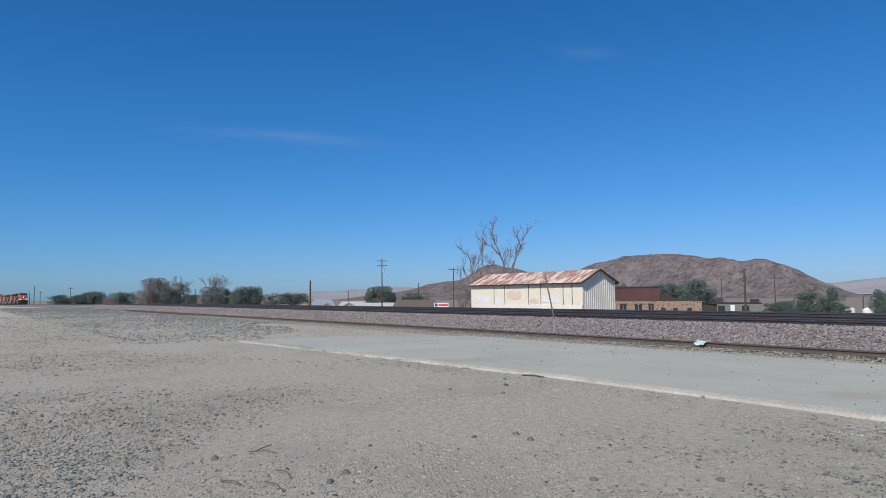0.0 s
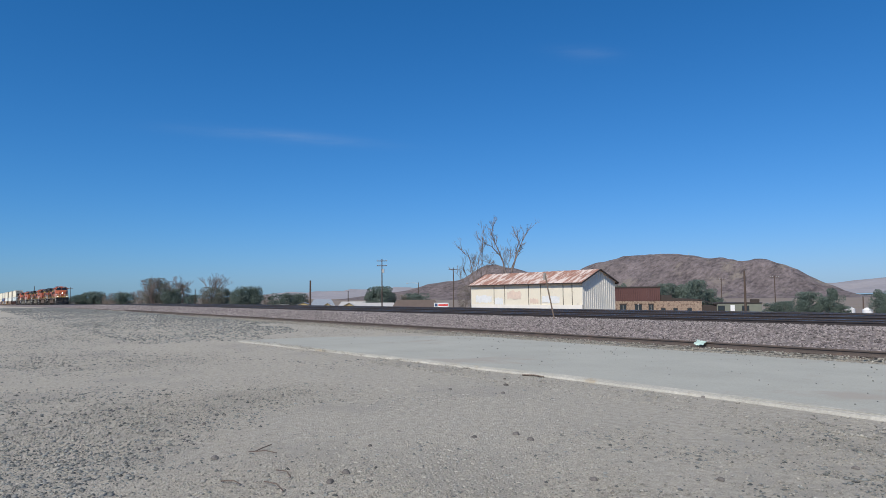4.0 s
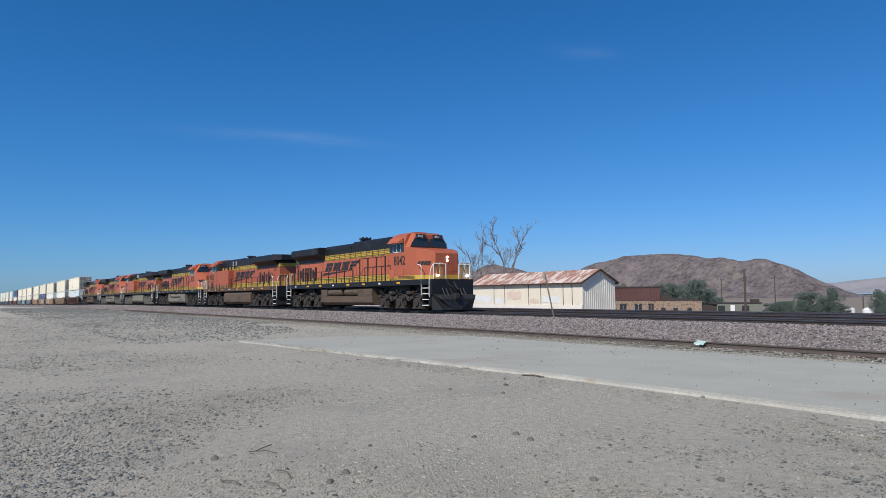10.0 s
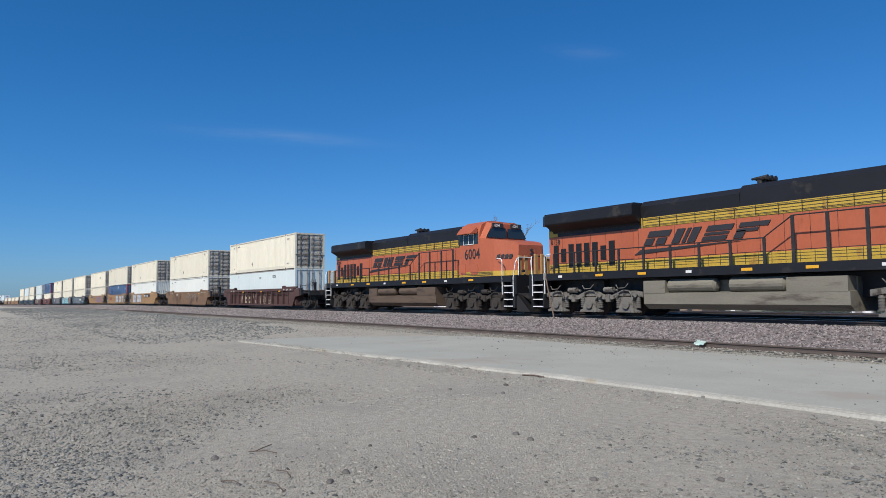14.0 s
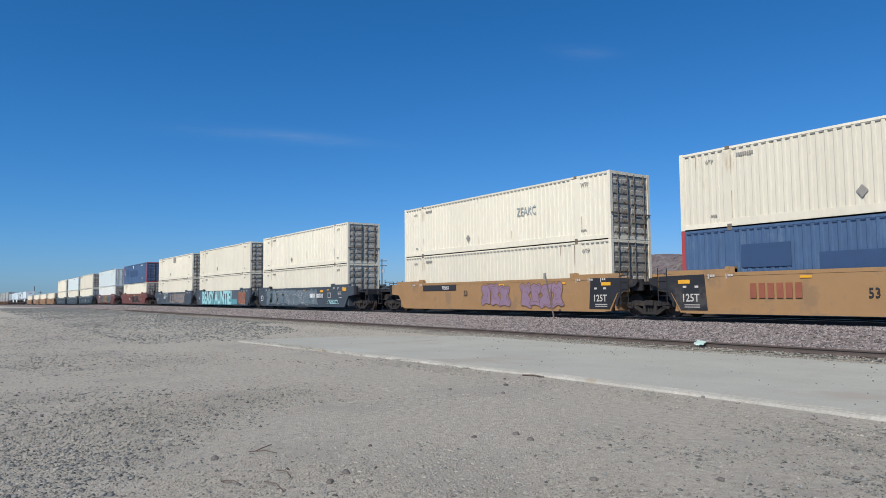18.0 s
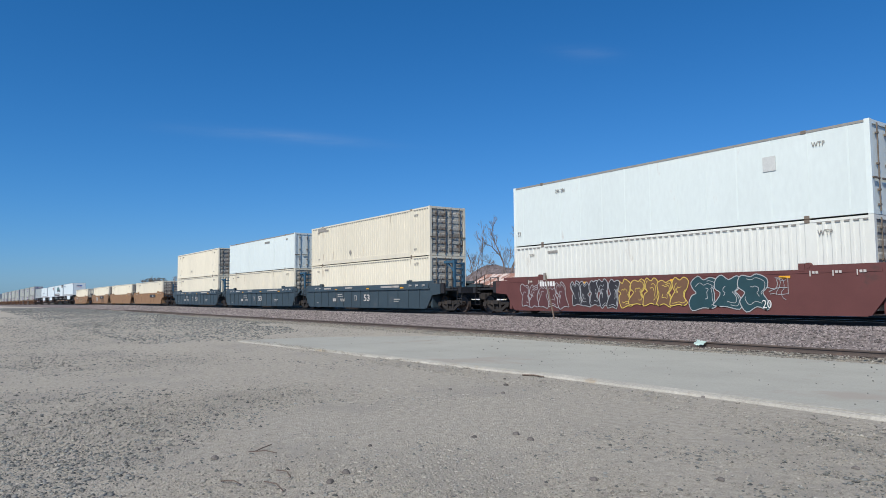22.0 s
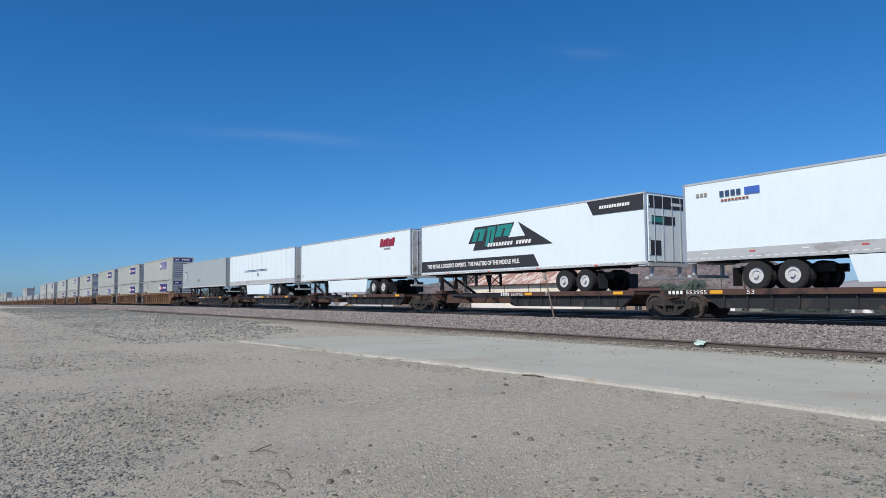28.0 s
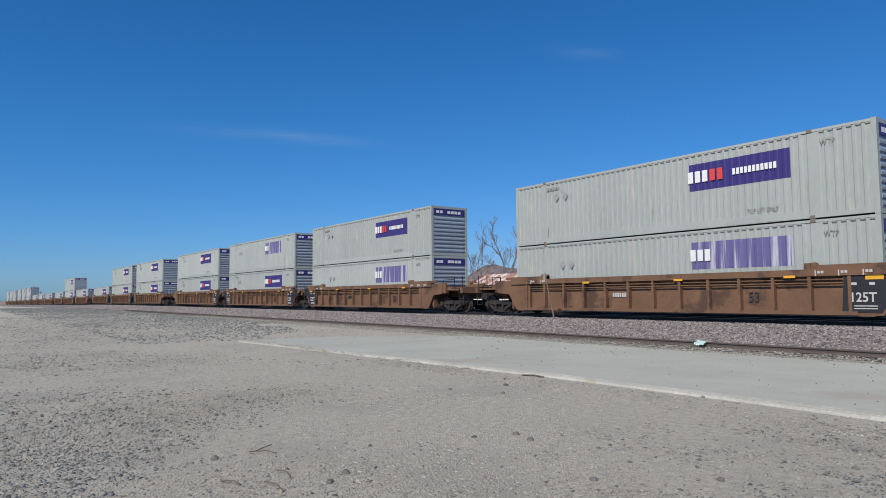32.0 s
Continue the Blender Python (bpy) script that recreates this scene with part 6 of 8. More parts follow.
def trailer(s, rear_front, body, words, marks=(), seams=True, skirt=None, hubs="hub_white", bogie=4.05, band=False, end="door_dirty", skirt_at=-0.28):
    """One 53-foot van whose middle passes s; rear_front: its rear wheels stand at the train's front end."""
    t = thing("semi_trailer", words, "trailer", group="road trailers on the train")
    part("body", shared("van_body", van_body), body, t)
    if seams:
        part("panel_seams", shared("van_seams", van_seams), "rail_grey", t)
    for turn in (0, 180):
        m = pose(0, 0, 0, 0, 0, turn)
        low = part("bottom_rail", shared(van_bottom_rail, van_bottom_rail), "rail_grey", t, at=m)
        part("top_rail", shared(van_top_rail, van_top_rail), "rail_grey", t, at=m)
        if band:
            part("bottom_band", shared(van_bottom_band, van_bottom_band), "rail_grey", t, "dull grey lower side panel", at=m)
        for k in range(2):
            part("corner_post", shared((van_post, k), lambda bm: van_post(bm)), "aluminium", t, at=m if k == 0 else m @ Matrix.Translation((-16.05, 0, 0)))
        for k in range(9):
            part("reflector", shared(van_reflector, van_reflector), "red_mark" if k % 2 else "white_mark", low, at=(-7.2 + 1.8 * k, 0, 0.22 if band else 0))
        rv = part("rivet_line", shared(van_rivets, van_rivets), "white_mark", low)
        rv["kind"] = "stuff"
    part("roof", shared(van_roof, van_roof), "aluminium", t)
    for k in range(9):
        part("crossmember", shared(van_cross, van_cross), "black_iron", t, at=(-7.45 + 1.8 * k, 0, 0))
    d = 1 if rear_front else -1
    m = pose(0, 0, 0, 0, 0, 0 if d > 0 else 180)
    for sy in (-1, 1):
        part("door", shared(("van_door", sy), lambda bm: van_door(bm, sy)), end, t, at=m)
    part("bumper", shared("van_bumper", bumper_mesh), "rail_grey", t, at=m)
    part("lock_rods", shared("van_rods", van_rods), "aluminium", t, at=m)
    part("bogie", shared("van_bogie", bogie_mesh), "black_iron", t, at=m @ Matrix.Translation((bogie, 0, -0.19)))
    for y in (-0.85, 0.85):
        part("landing_leg", shared("van_legs", legs_mesh), "black_iron", t, at=m @ Matrix.Translation((-4.4 if d > 0 else -4.9, y, 0)))
    for wx in (-0.63, 0.63):
        for y in (-1.13, -0.82, 0.82, 1.13):
            w = part("wheel", shared("van_tyre", tyre_mesh), "tyre_rubber", t, at=pose(d * (bogie + wx), y, 1.51, 0, 0, 0 if y < 0 else 180))
            if abs(y) > 1:
                part("hub", shared("van_hub", hub_mesh), hubs, w)
    if skirt:
        part("side_skirt", shared("van_skirt", skirt_mesh), skirt, t, at=(skirt_at, 0, 0))
    for mk in marks:
        mark(mk, t, -1.305)
    return roll_on(t, s)


def spine_beam(bm, half):
    prism(bm, [(-half, 0.75), (-half + 1.5, 0.5), (half - 1.5, 0.5), (half, 0.75), (half, 1.05), (-half, 1.05)], -0.3, 0.3)
    for i in range(7):
        x = -half + 1.4 + (2 * half - 2.8) * i / 6
        prism_x(bm, [(-1.2, 0.95), (1.2, 0.95), (0.4, 0.6), (-0.4, 0.6)], x - 0.05, x + 0.05)


def wheel_deck(bm):
    for s in (-1, 1):
        y0, y1 = sorted((s * 0.35, s * 1.38))
        box(bm, -4.2, 3.4, y0, y1, 0.88, 1.0)
        y0, y1 = sorted((s * 1.36, s * 1.42))
        box(bm, -4.25, 3.45, y0, y1, 0.86, 1.06)


def deck_girder(bm):
    for s in (-1, 1):
        y0, y1 = sorted((s * 1.1, s * 1.3))
        prism(bm, [(-4.2, 0.87), (-3.9, 0.38), (2.7, 0.38), (3.4, 0.87)], y0, y1)
        for i in range(8):
            box(bm, -3.7 + i * 0.88, -3.64 + i * 0.88, s * 1.33 - 0.03, s * 1.33 + 0.03, 0.42, 0.87)


def side_pipe(bm):
    pipe(bm, [(-5.5, -1.0, 0.9), (-3.2, -1.05, 0.88), (-3.0, -1.08, 0.6), (-2.6, -1.08, 0.55), (-2.4, -1.05, 0.85), (1.0, -1.05, 0.86), (1.3, -1.05, 0.62), (1.9, -1.05, 0.6), (2.1, -1.02, 0.86), (5.5, -1.0, 0.9)], 0.025)
    box(bm, -5.6, 5.6, -0.95, -0.85, 0.78, 1.0)
    rod(bm, (-0.7, -0.8, 0.62), (0.5, -0.8, 0.62), 0.22, seg=10)


def hitch_mesh(bm):
    for y in (-0.5, 0.5):
        prism(bm, [(-0.2, 1.05), (0.15, 1.05), (0.08, 2.0), (-0.05, 2.0)], y - 0.05, y + 0.05)
        rod(bm, (1.9, y, 1.0), (0.1, y, 1.85), 0.075)
    box(bm, -0.45, 0.45, -0.6, 0.6, 1.98, 2.07)
    box(bm, -0.3, 0.3, -0.75, 0.75, 1.05, 1.2)


def spine_car(trailers, trucks):
    mid = (trucks[0] + trucks[-1]) / 2
    car = thing("spine_car", "dark rust-brown articulated spine flatcar carrying road trailers", "freight car")
    for a, b in zip(trucks, trucks[1:]):
        half = (b - a) / 2 - 0.25
        part("spine", shared("spine_%.2f" % half, lambda bm: spine_beam(bm, half)), "brown_car", car, at=((a + b) / 2 - mid, 0, 0))
        part("brake_gear", shared("side_pipe", side_pipe), "black_iron", car, at=((a + b) / 2 - mid, 0, 0))
    for s, rear_front in trailers:
        d = 1 if rear_front else -1
        m = pose(s - mid, 0, 0, 0, 0, 0 if d > 0 else 180)
        part("wheel_deck", shared("wheel_deck", wheel_deck), "brown_car", car, at=m @ Matrix.Translation((4.0, 0, 0)))
        part("deck_girder", shared("deck_girder", deck_girder), "black_iron", car, at=m @ Matrix.Translation((4.0, 0, 0)))
        part("hitch", shared("hitch", hitch_mesh), "brown_car", car, at=m @ Matrix.Translation((-7.1, 0, 0)))
        quad_bars("reflector", [(s - mid + d * 4.0 + x, s - mid + d * 4.0 + x + 0.5, 0.9, 1.02) for x in (-3.0, 2.4)], "yellow_plate", car, -1.425)
        letters("lettering", "53", 0.2, "white_mark", car, (s - mid + d * 4.0 - 1.6, -1.435, 0.885), stretch=1.6)
        letters("lettering", "553955", 0.2, "white_mark", car, (s - mid + d * 4.0 - 4.0, -1.435, 0.885), stretch=1.5)
        quad_bars("marking", [(s - mid + d * 4.0 - 4.75 + 0.17 * k, s - mid + d * 4.0 - 4.64 + 0.17 * k, 0.89, 1.02) for k in range(4)], "white_mark", car, -1.425)
    for x in trucks:
        truck(car, x - mid)
    for s, x in ((1, trucks[-1]), (-1, trucks[0])):
        m = pose(x - mid - s * HALF, 0, 0, 0, 0, 0 if s > 0 else 180)
        part("end_platform", shared("free_end", free_end_mesh), "brown_car", car, at=m)
        part("coupler", shared("coupler", coupler_mesh), "truck_iron", car, at=m @ Matrix.Translation((10.95, 0, 0)))
        st = part("brake_stand", shared("brake_stand", brake_stand_mesh), "black_iron", car, at=(x - mid + s * 0.9, -0.9, 2.0))
        part("brake_wheel", shared("brake_wheel", brake_wheel_mesh), "black_iron", st, at=(0, 0, 0.15))
    return roll_on(car, mid)


# ---- the consist ----
for i, (number, forward) in enumerate((("8042", True), ("4212", False), ("6272", True), ("6976", False), ("8158", True), ("6004", True))):
    locomotive((135.0, 112.1, 90.2, 67.7, 45.9, 23.9)[i], forward, number)

paint("car_maroon_brown", (0.085, 0.045, 0.04), rough=0.8, var=0.2, scale=0.8, stain=(0.05, 0.035, 0.03), amount=0.3, stain_scale=0.9)
paint("car_rust", (0.19, 0.118, 0.068), rough=0.8, var=0.25, scale=0.8, stain=(0.09, 0.055, 0.04), amount=0.4, stain_scale=0.7)
paint("car_ochre", (0.335, 0.20, 0.09), rough=0.75, var=0.18, scale=0.8, stain=(0.27, 0.17, 0.09), amount=0.4, stain_scale=0.8)
paint("car_ochre_dirty", (0.285, 0.168, 0.088), rough=0.75, var=0.18, scale=0.8, stain=(0.215, 0.125, 0.065), amount=0.35, stain_scale=0.8)
paint("car_slate", (0.056, 0.072, 0.088), rough=0.6, var=0.15, scale=0.8, stain=(0.09, 0.085, 0.08), amount=0.2, stain_scale=0.9)
paint("car_redbrown", (0.155, 0.055, 0.045), rough=0.75, var=0.2, scale=0.8, stain=(0.11, 0.05, 0.04), amount=0.35, stain_scale=0.8)
paint("car_maroon", (0.125, 0.046, 0.042), rough=0.75, var=0.2, scale=0.8, stain=(0.09, 0.045, 0.04), amount=0.3, stain_scale=0.8)
paint("car_green", (0.043, 0.066, 0.080), rough=0.5, var=0.15, scale=0.8, stain=(0.065, 0.080, 0.088), amount=0.2, stain_scale=0.8)
paint("car_tan_rib", (0.165, 0.090, 0.050), rough=0.8, var=0.3, scale=0.9, stain=(0.085, 0.048, 0.032), amount=0.45, stain_scale=0.8)
paint("spray_slate", (0.13, 0.17, 0.19), rough=0.6, var=0.15)
paint("spray_slate_dark", (0.085, 0.11, 0.13), rough=0.6, var=0.15)
paint("spray_teal_dark", (0.02, 0.06, 0.07), rough=0.6, var=0.15)
paint("spray_maroon", (0.10, 0.04, 0.04), rough=0.6, var=0.15)
paint("spray_brown", (0.16, 0.09, 0.05), rough=0.6, var=0.15)
paint("spray_teal_mid", (0.10, 0.30, 0.33), rough=0.6, var=0.2)
paint("spray_teal", (0.37, 0.64, 0.64), rough=0.6, var=0.12)
paint("spray_silver", (0.50, 0.52, 0.53), rough=0.5, var=0.15)
paint("spray_sand", (0.40, 0.32, 0.23), rough=0.7, var=0.3)
paint("spray_purple", (0.25, 0.17, 0.235), rough=0.6, var=0.15)
paint("spray_ochre", (0.33, 0.23, 0.13), rough=0.7, var=0.2)
paint("spray_rose", (0.32, 0.20, 0.118), rough=0.7, var=0.2)
paint("spray_dusk", (0.36, 0.38, 0.38), rough=0.6, var=0.2)
paint("spray_haze", (0.22, 0.27, 0.28), rough=0.6, var=0.25)
paint("spray_mud", (0.27, 0.22, 0.19), rough=0.7, var=0.3)
paint("spray_black", (0.03, 0.03, 0.035), rough=0.6, var=0.15)
paint("spray_yellow", (0.60, 0.45, 0.10), rough=0.6, var=0.15)
paint("spray_rust", (0.27, 0.09, 0.05), rough=0.6, var=0.15)
paint("blue_mark", (0.05, 0.13, 0.45), rough=0.5, var=0.08)
paint("crimson_mark", (0.30, 0.02, 0.05), rough=0.5, var=0.1)
paint("pale_panel", (0.55, 0.57, 0.54), rough=0.5, var=0.15)
paint("grey_mark_pale", (0.33, 0.37, 0.37), rough=0.5, var=0.1)
H = CL / 2


def stack(left, low, up, end="doors", low_end=None, marks=STD, low_marks=STD_LOW, z=0.0):
    container(low, left + H, LOWER_Z, low_end or end, low_marks)
    if up:
        container(up, left + H, UPPER_Z, end, marks, "stacked on another")


# single cars and three-unit cars, from the front of the train to its rear
well_car([-8.67 + H], "ribs", "car_maroon_brown", "dark maroon-brown well car with pale graffiti capitals", tags={0: [("text", -4.35, 0.40, "K", 1.34, "spray_black", 0.8, 0.05), ("text", -4.33, 0.42, "K", 1.32, "spray_sand", 0.8, 0.025, 0.034), ("text", -3.43, 0.40, "E", 1.34, "spray_black", 0.8, 0.05), ("text", -3.41, 0.42, "E", 1.32, "spray_sand", 0.8, 0.025, 0.034), ("text", -2.51, 0.40, "E", 1.34, "spray_black", 0.8, 0.05), ("text", -2.49, 0.42, "E", 1.32, "spray_sand", 0.8, 0.025, 0.034), ("text", -1.59, 0.40, "P", 1.34, "spray_black", 0.8, 0.05), ("text", -1.57, 0.42, "P", 1.32, "spray_sand", 0.8, 0.025, 0.034), ("text", -0.67, 0.40, "S", 1.34, "spray_black", 0.8, 0.05), ("text", -0.65, 0.42, "S", 1.32, "spray_sand", 0.8, 0.025, 0.034), ("scrawl", 0.5, 0.4, 2.6, 1.0, "spray_sand", 3, 0.022)]})
stack(-8.67, "white", "cream", low_marks=(("text", 0.1, 2.25, "53 102", 0.22, "grey_mark"), ("text", 3.3, 2.25, "ECOU", 0.32, "dark_mark"), ("bars", -5.4, 2.45, 1, 0.1, 0.15)))
well_car([-32.1 + H], "plain", "car_rust", "rust-brown well car with faded grey graffiti", tags={0: [("text", -4.0, 1.15, "70115", 0.36), ("scrawl", -5.2, 0.4, 3.0, 1.0, "spray_brown", 4, 0.03), ("scrawl", 0.5, 0.9, 4.0, 0.4, "grey_mark", 5, 0.015)]})
stack(-32.1, "ribbed_white", "cream")
well_car([-94.75 + H, -75.2 + H, -55.65 + H], "plain", "car_ochre", "ochre three-unit articulated well car with silver graffiti", black_ends=True,
         tags={2: [("panel", 1.65, 1.08, 3.6, 0.42, "dark_mark"), ("text", 3.3, 1.15, "795053", 0.38), ("bars", 1.95, 1.16, 4, 0.13, 0.25), ("panel", 0.1, 0.95, 0.5, 0.26, "spray_black"), ("panel", 0.13, 0.98, 0.18, 0.2, "stencil_white", 1), ("bubbles", -5.6, 0.3, 2.2, 1.25, "spray_silver", "spray_black", 4, 11), ("bubbles", -2.7, 0.3, 2.6, 1.25, "spray_silver", "spray_black", 4, 12)],
               1: [("text", -1.6, 0.75, "53", 0.42, "dark_mark"), ("bubbles", 0.0, 0.3, 2.1, 1.2, "spray_silver", "spray_black", 4, 13), ("bubbles", 2.9, 0.3, 2.0, 1.2, "spray_silver", "spray_black", 4, 14), ("bubbles", 5.5, 0.3, 0.9, 1.2, "spray_silver", "spray_black", 2, 19), ("bars", -5.3, 0.74, 6, 0.22, 0.5, "spray_rust")],
               0: [("panel", -5.8, 1.2, 3.2, 0.3, "dark_mark"), ("text", -3.9, 1.25, "795053", 0.26), ("text", -1.9, 0.9, "53", 0.4, "dark_mark"), ("bubbles", -0.4, 0.3, 2.2, 1.2, "spray_purple", "spray_brown", 3, 15), ("bubbles", 2.6, 0.3, 2.8, 1.2, "spray_purple", "spray_brown", 4, 16)]})
stack(-55.65, "ribbed_white", "cream", low_end="blank")
stack(-75.2, "blue", "cream", low_marks=(("panel", -5.7, 1.45, 1.75, 0.8, "deep_blue_mark"), ("panel", -3.05, 1.0, 5.9, 0.85, "deep_blue_mark"), ("text", 6.6, 2.1, "53", 0.4, "white_mark"), ("panel", 0.8, 2.3, 0.35, 0.4, "white_mark")))
stack(-94.75, "cream", "cream", marks=STD + (("text", 2.2, 1.5, "ZEAKC", 0.58, "grey_mark_pale", 0.75), ))
well_car([-156.95 + H, -137.85 + H, -118.38 + H], "plain", "car_slate", "slate-blue three-unit articulated well car covered in graffiti",
         tags={2: [("text", -7.95, 0.6, "53", 0.68), ("text", 3.5, 0.85, "888310", 0.44, "white_mark", 0.85, 0.01, 0.045), ("bubbles", -6.6, 0.28, 10.2, 1.24, "spray_slate", "spray_slate_dark", 8, 21), ("bubbles", -5.9, 0.4, 8.6, 0.9, "spray_slate_dark", "spray_haze", 6, 25), ("scrawl", -5.0, 0.3, 8.0, 1.1, "spray_dusk", 23, 0.012), ("bars", 2.3, 0.86, 4, 0.16, 0.3), ("scrawl", 5.0, 0.42, 2.2, 0.26, "spray_teal", 61, 0.012), ("panel", 5.35, 0.85, 0.5, 0.36, "stencil_white"), ("panel", 5.39, 0.89, 0.42, 0.28, "car_slate", 1), ("bars", 7.0, 1.22, 8, 0.05, 0.045, "stencil_white"), ("bars", 7.0, 1.12, 7, 0.05, 0.045, "stencil_white"), ("bars", 7.0, 1.02, 8, 0.05, 0.045, "stencil_white"), ("bars", 7.15, 0.82, 5, 0.07, 0.07, "stencil_white"), ("panel", 4.1, 1.25, 0.5, 0.17, "yellow_plate"), ("panel", 7.7, 1.3, 0.55, 0.25, "yellow_plate")],
               1: [("panel", -6.2, 0.26, 11.3, 0.5, "spray_teal_mid", 1), ("text", -6.3, 0.29, "BEASY AUNTIE!", 1.84, "spray_teal_mid", 0.78, 0.085), ("text", -6.2, 0.32, "BEASY AUNTIE!", 1.80, "spray_teal", 0.797, 0.05, 0.032), ("dots", -6.8, 0.3, 12.4, 1.25, "spray_rust", 26), ("text", -7.5, 0.75, "53", 0.45), ("panel", -7.1, 0.27, 12.6, 1.28, "spray_slate_dark"), ("bubbles", 5.2, 0.28, 2.2, 1.2, "spray_rust", "spray_sand", 3, 27)],
               0: [("text", -7.5, 0.6, "53", 0.5), ("text", -4.2, 0.85, "888310", 0.34), ("scrawl", -4.4, 1.1, 2.2, 0.45, "spray_silver", 28, 0.03), ("bubbles", -1.1, 0.28, 6.8, 1.2, "spray_mud", "spray_slate_dark", 7, 29), ("bubbles", -0.6, 0.5, 5.6, 0.8, "spray_slate", "spray_sand", 5, 33), ("scrawl", -5.4, 0.3, 10.4, 1.1, "spray_slate", 30, 0.03)]})
stack(-118.38, "cream", "cream")
stack(-137.85, "cream", "cream")
stack(-156.95, "cream", "cream", marks=STD + (("panel", -0.5, 2.1, 1.0, 0.6, "grey_mark"), ))
well_car([-180.36 + H], "plain", "car_redbrown", "red-brown well car with dark graffiti capitals", tags={0: [("panel", -3.3, 0.72, 2.4, 0.34, "spray_maroon"), ("text", -2.6, 0.78, "890926", 0.34, "stencil_white", 0.95), ("text", -0.6, 0.45, "KAPS ZEAL", 1.2, "spray_black", 0.82, 0.03, 0.045), ("scrawl", -0.8, 0.36, 5.4, 1.1, "spray_sand", 31, 0.02), ("text", 5.6, 0.6, "53", 0.42, "stencil_white")]})
stack(-180.36, "cream", "blue", marks=(("panel", -6.0, 1.4, 1.7, 0.9, "deep_blue_mark"), ("panel", -3.6, 1.1, 5.4, 0.9, "deep_blue_mark"), ("panel", -1.2, 2.3, 0.4, 0.4, "white_mark"), ("text", -7.4, 1.75, "53", 0.55, "white_mark", 0.9, 0.012), ("panel", -7.35, 1.45, 0.5, 0.2, "white_mark"), ("bars", 4.4, 2.5, 6, 0.13, 0.16, "white_mark"), ("panel", 5.1, 0.5, 0.3, 0.3, "white_mark")))
well_car([-203.95 + H], "plain", "car_maroon", "maroon well car with black and yellow graffiti", tags={0: [("bars", -6.1, 1.3, 6, 0.12, 0.22), ("bubbles", -7.4, 0.3, 3.0, 1.15, "spray_maroon", "spray_dusk", 5, 41), ("bubbles", -4.1, 0.3, 2.6, 1.2, "spray_black", "spray_dusk", 5, 42), ("bubbles", -1.5, 0.4, 3.2, 1.1, "spray_brown", "spray_yellow", 5, 43), ("bubbles", 1.9, 0.28, 2.9, 1.25, "spray_teal_dark", "spray_dusk", 3, 44), ("scrawl", 4.6, 0.5, 0.9, 0.9, "spray_dusk", 45, 0.012), ("text", 4.6, 0.4, "20", 0.4)]})
stack(-203.95, "ribbed_white", "white", marks=(("text", -5.2, 2.3, "296 286", 0.24, "grey_mark"), ("text", 6.35, 2.3, "WTP", 0.24, "grey_mark"), ("panel", 4.7, 1.75, 0.45, 0.5, "pale_panel"), ("text", -7.8, 0.5, "53", 0.3, "grey_mark")))
FEC = [("text", 0.55, 0.62, "53", 0.6, "stencil_white", 1.45, 0.012), ("text", -2.9, 0.58, "74398", 0.29, "stencil_white", 1.0), ("bars", -3.95, 0.59, 3, 0.13, 0.2, "stencil_white"), ("bars", -3.2, 0.92, 12, 0.05, 0.05, "stencil_white"), ("bars", -3.2, 1.05, 10, 0.05, 0.05, "stencil_white"), ("bars", -5.3, 1.44, 10, 0.08, 0.11, "stencil_white"), ("bars", -2.0, 1.46, 11, 0.07, 0.09, "stencil_white"), ("bars", 2.9, 1.44, 17, 0.095, 0.12, "stencil_white"), ("bars", -6.6, 0.45, 3, 0.06, 0.06, "stencil_white"), ("bars", 4.4, 0.7, 12, 0.045, 0.05, "stencil_white"), ("bars", 4.4, 0.58, 9, 0.045, 0.05, "stencil_white"), ("panel", -0.75, 0.66, 0.32, 0.32, "stencil_white"), ("panel", -0.72, 0.69, 0.26, 0.26, "car_green", 1)]
well_car([-266.57 + H, -246.84 + H, -227.44 + H], "chord", "car_green", "dark blue-green three-unit articulated well car, clean", tags={0: FEC, 1: FEC, 2: FEC})
stack(-227.44, "cream", "cream", marks=STD + (("panel", -6.9, 2.5, 1.3, 0.25, "grey_mark"), ))
stack(-246.84, "cream", "white", marks=(("bars", 1.5, 2.4, 6, 0.14, 0.16), ("bars", 6.3, 2.4, 2, 0.12, 0.14)))
stack(-266.57, "cream", "cream", low_end="blank")
well_car([-329.05 + H, -309.6 + H, -290.15 + H], "plain", "car_ochre_dirty", "dirty ochre three-unit articulated well car",
         tags={0: [("panel", 0.2, 1.05, 4.0, 0.42, "dark_mark"), ("text", 1.9, 1.12, "767452", 0.38), ("text", -7.3, 0.5, "53", 0.68, "dark_mark", 1.0, 0.01), ("text", -3.8, 0.55, "TBW", 1.1, "spray_silver", 0.9, 0.01), ("scrawl", 2.2, 0.4, 2.4, 0.5, "spray_black", 51, 0.03)],
               2: [("panel", 1.8, 1.05, 3.2, 0.36, "dark_mark"), ("text", 3.1, 1.12, "767452", 0.32), ("text", -7.6, 0.5, "53", 0.5, "dark_mark")], 1: [("text", -7.6, 0.5, "53", 0.5, "dark_mark")]})
for left in (-290.15, -309.6, -329.05):
    stack(left, "cream", None)
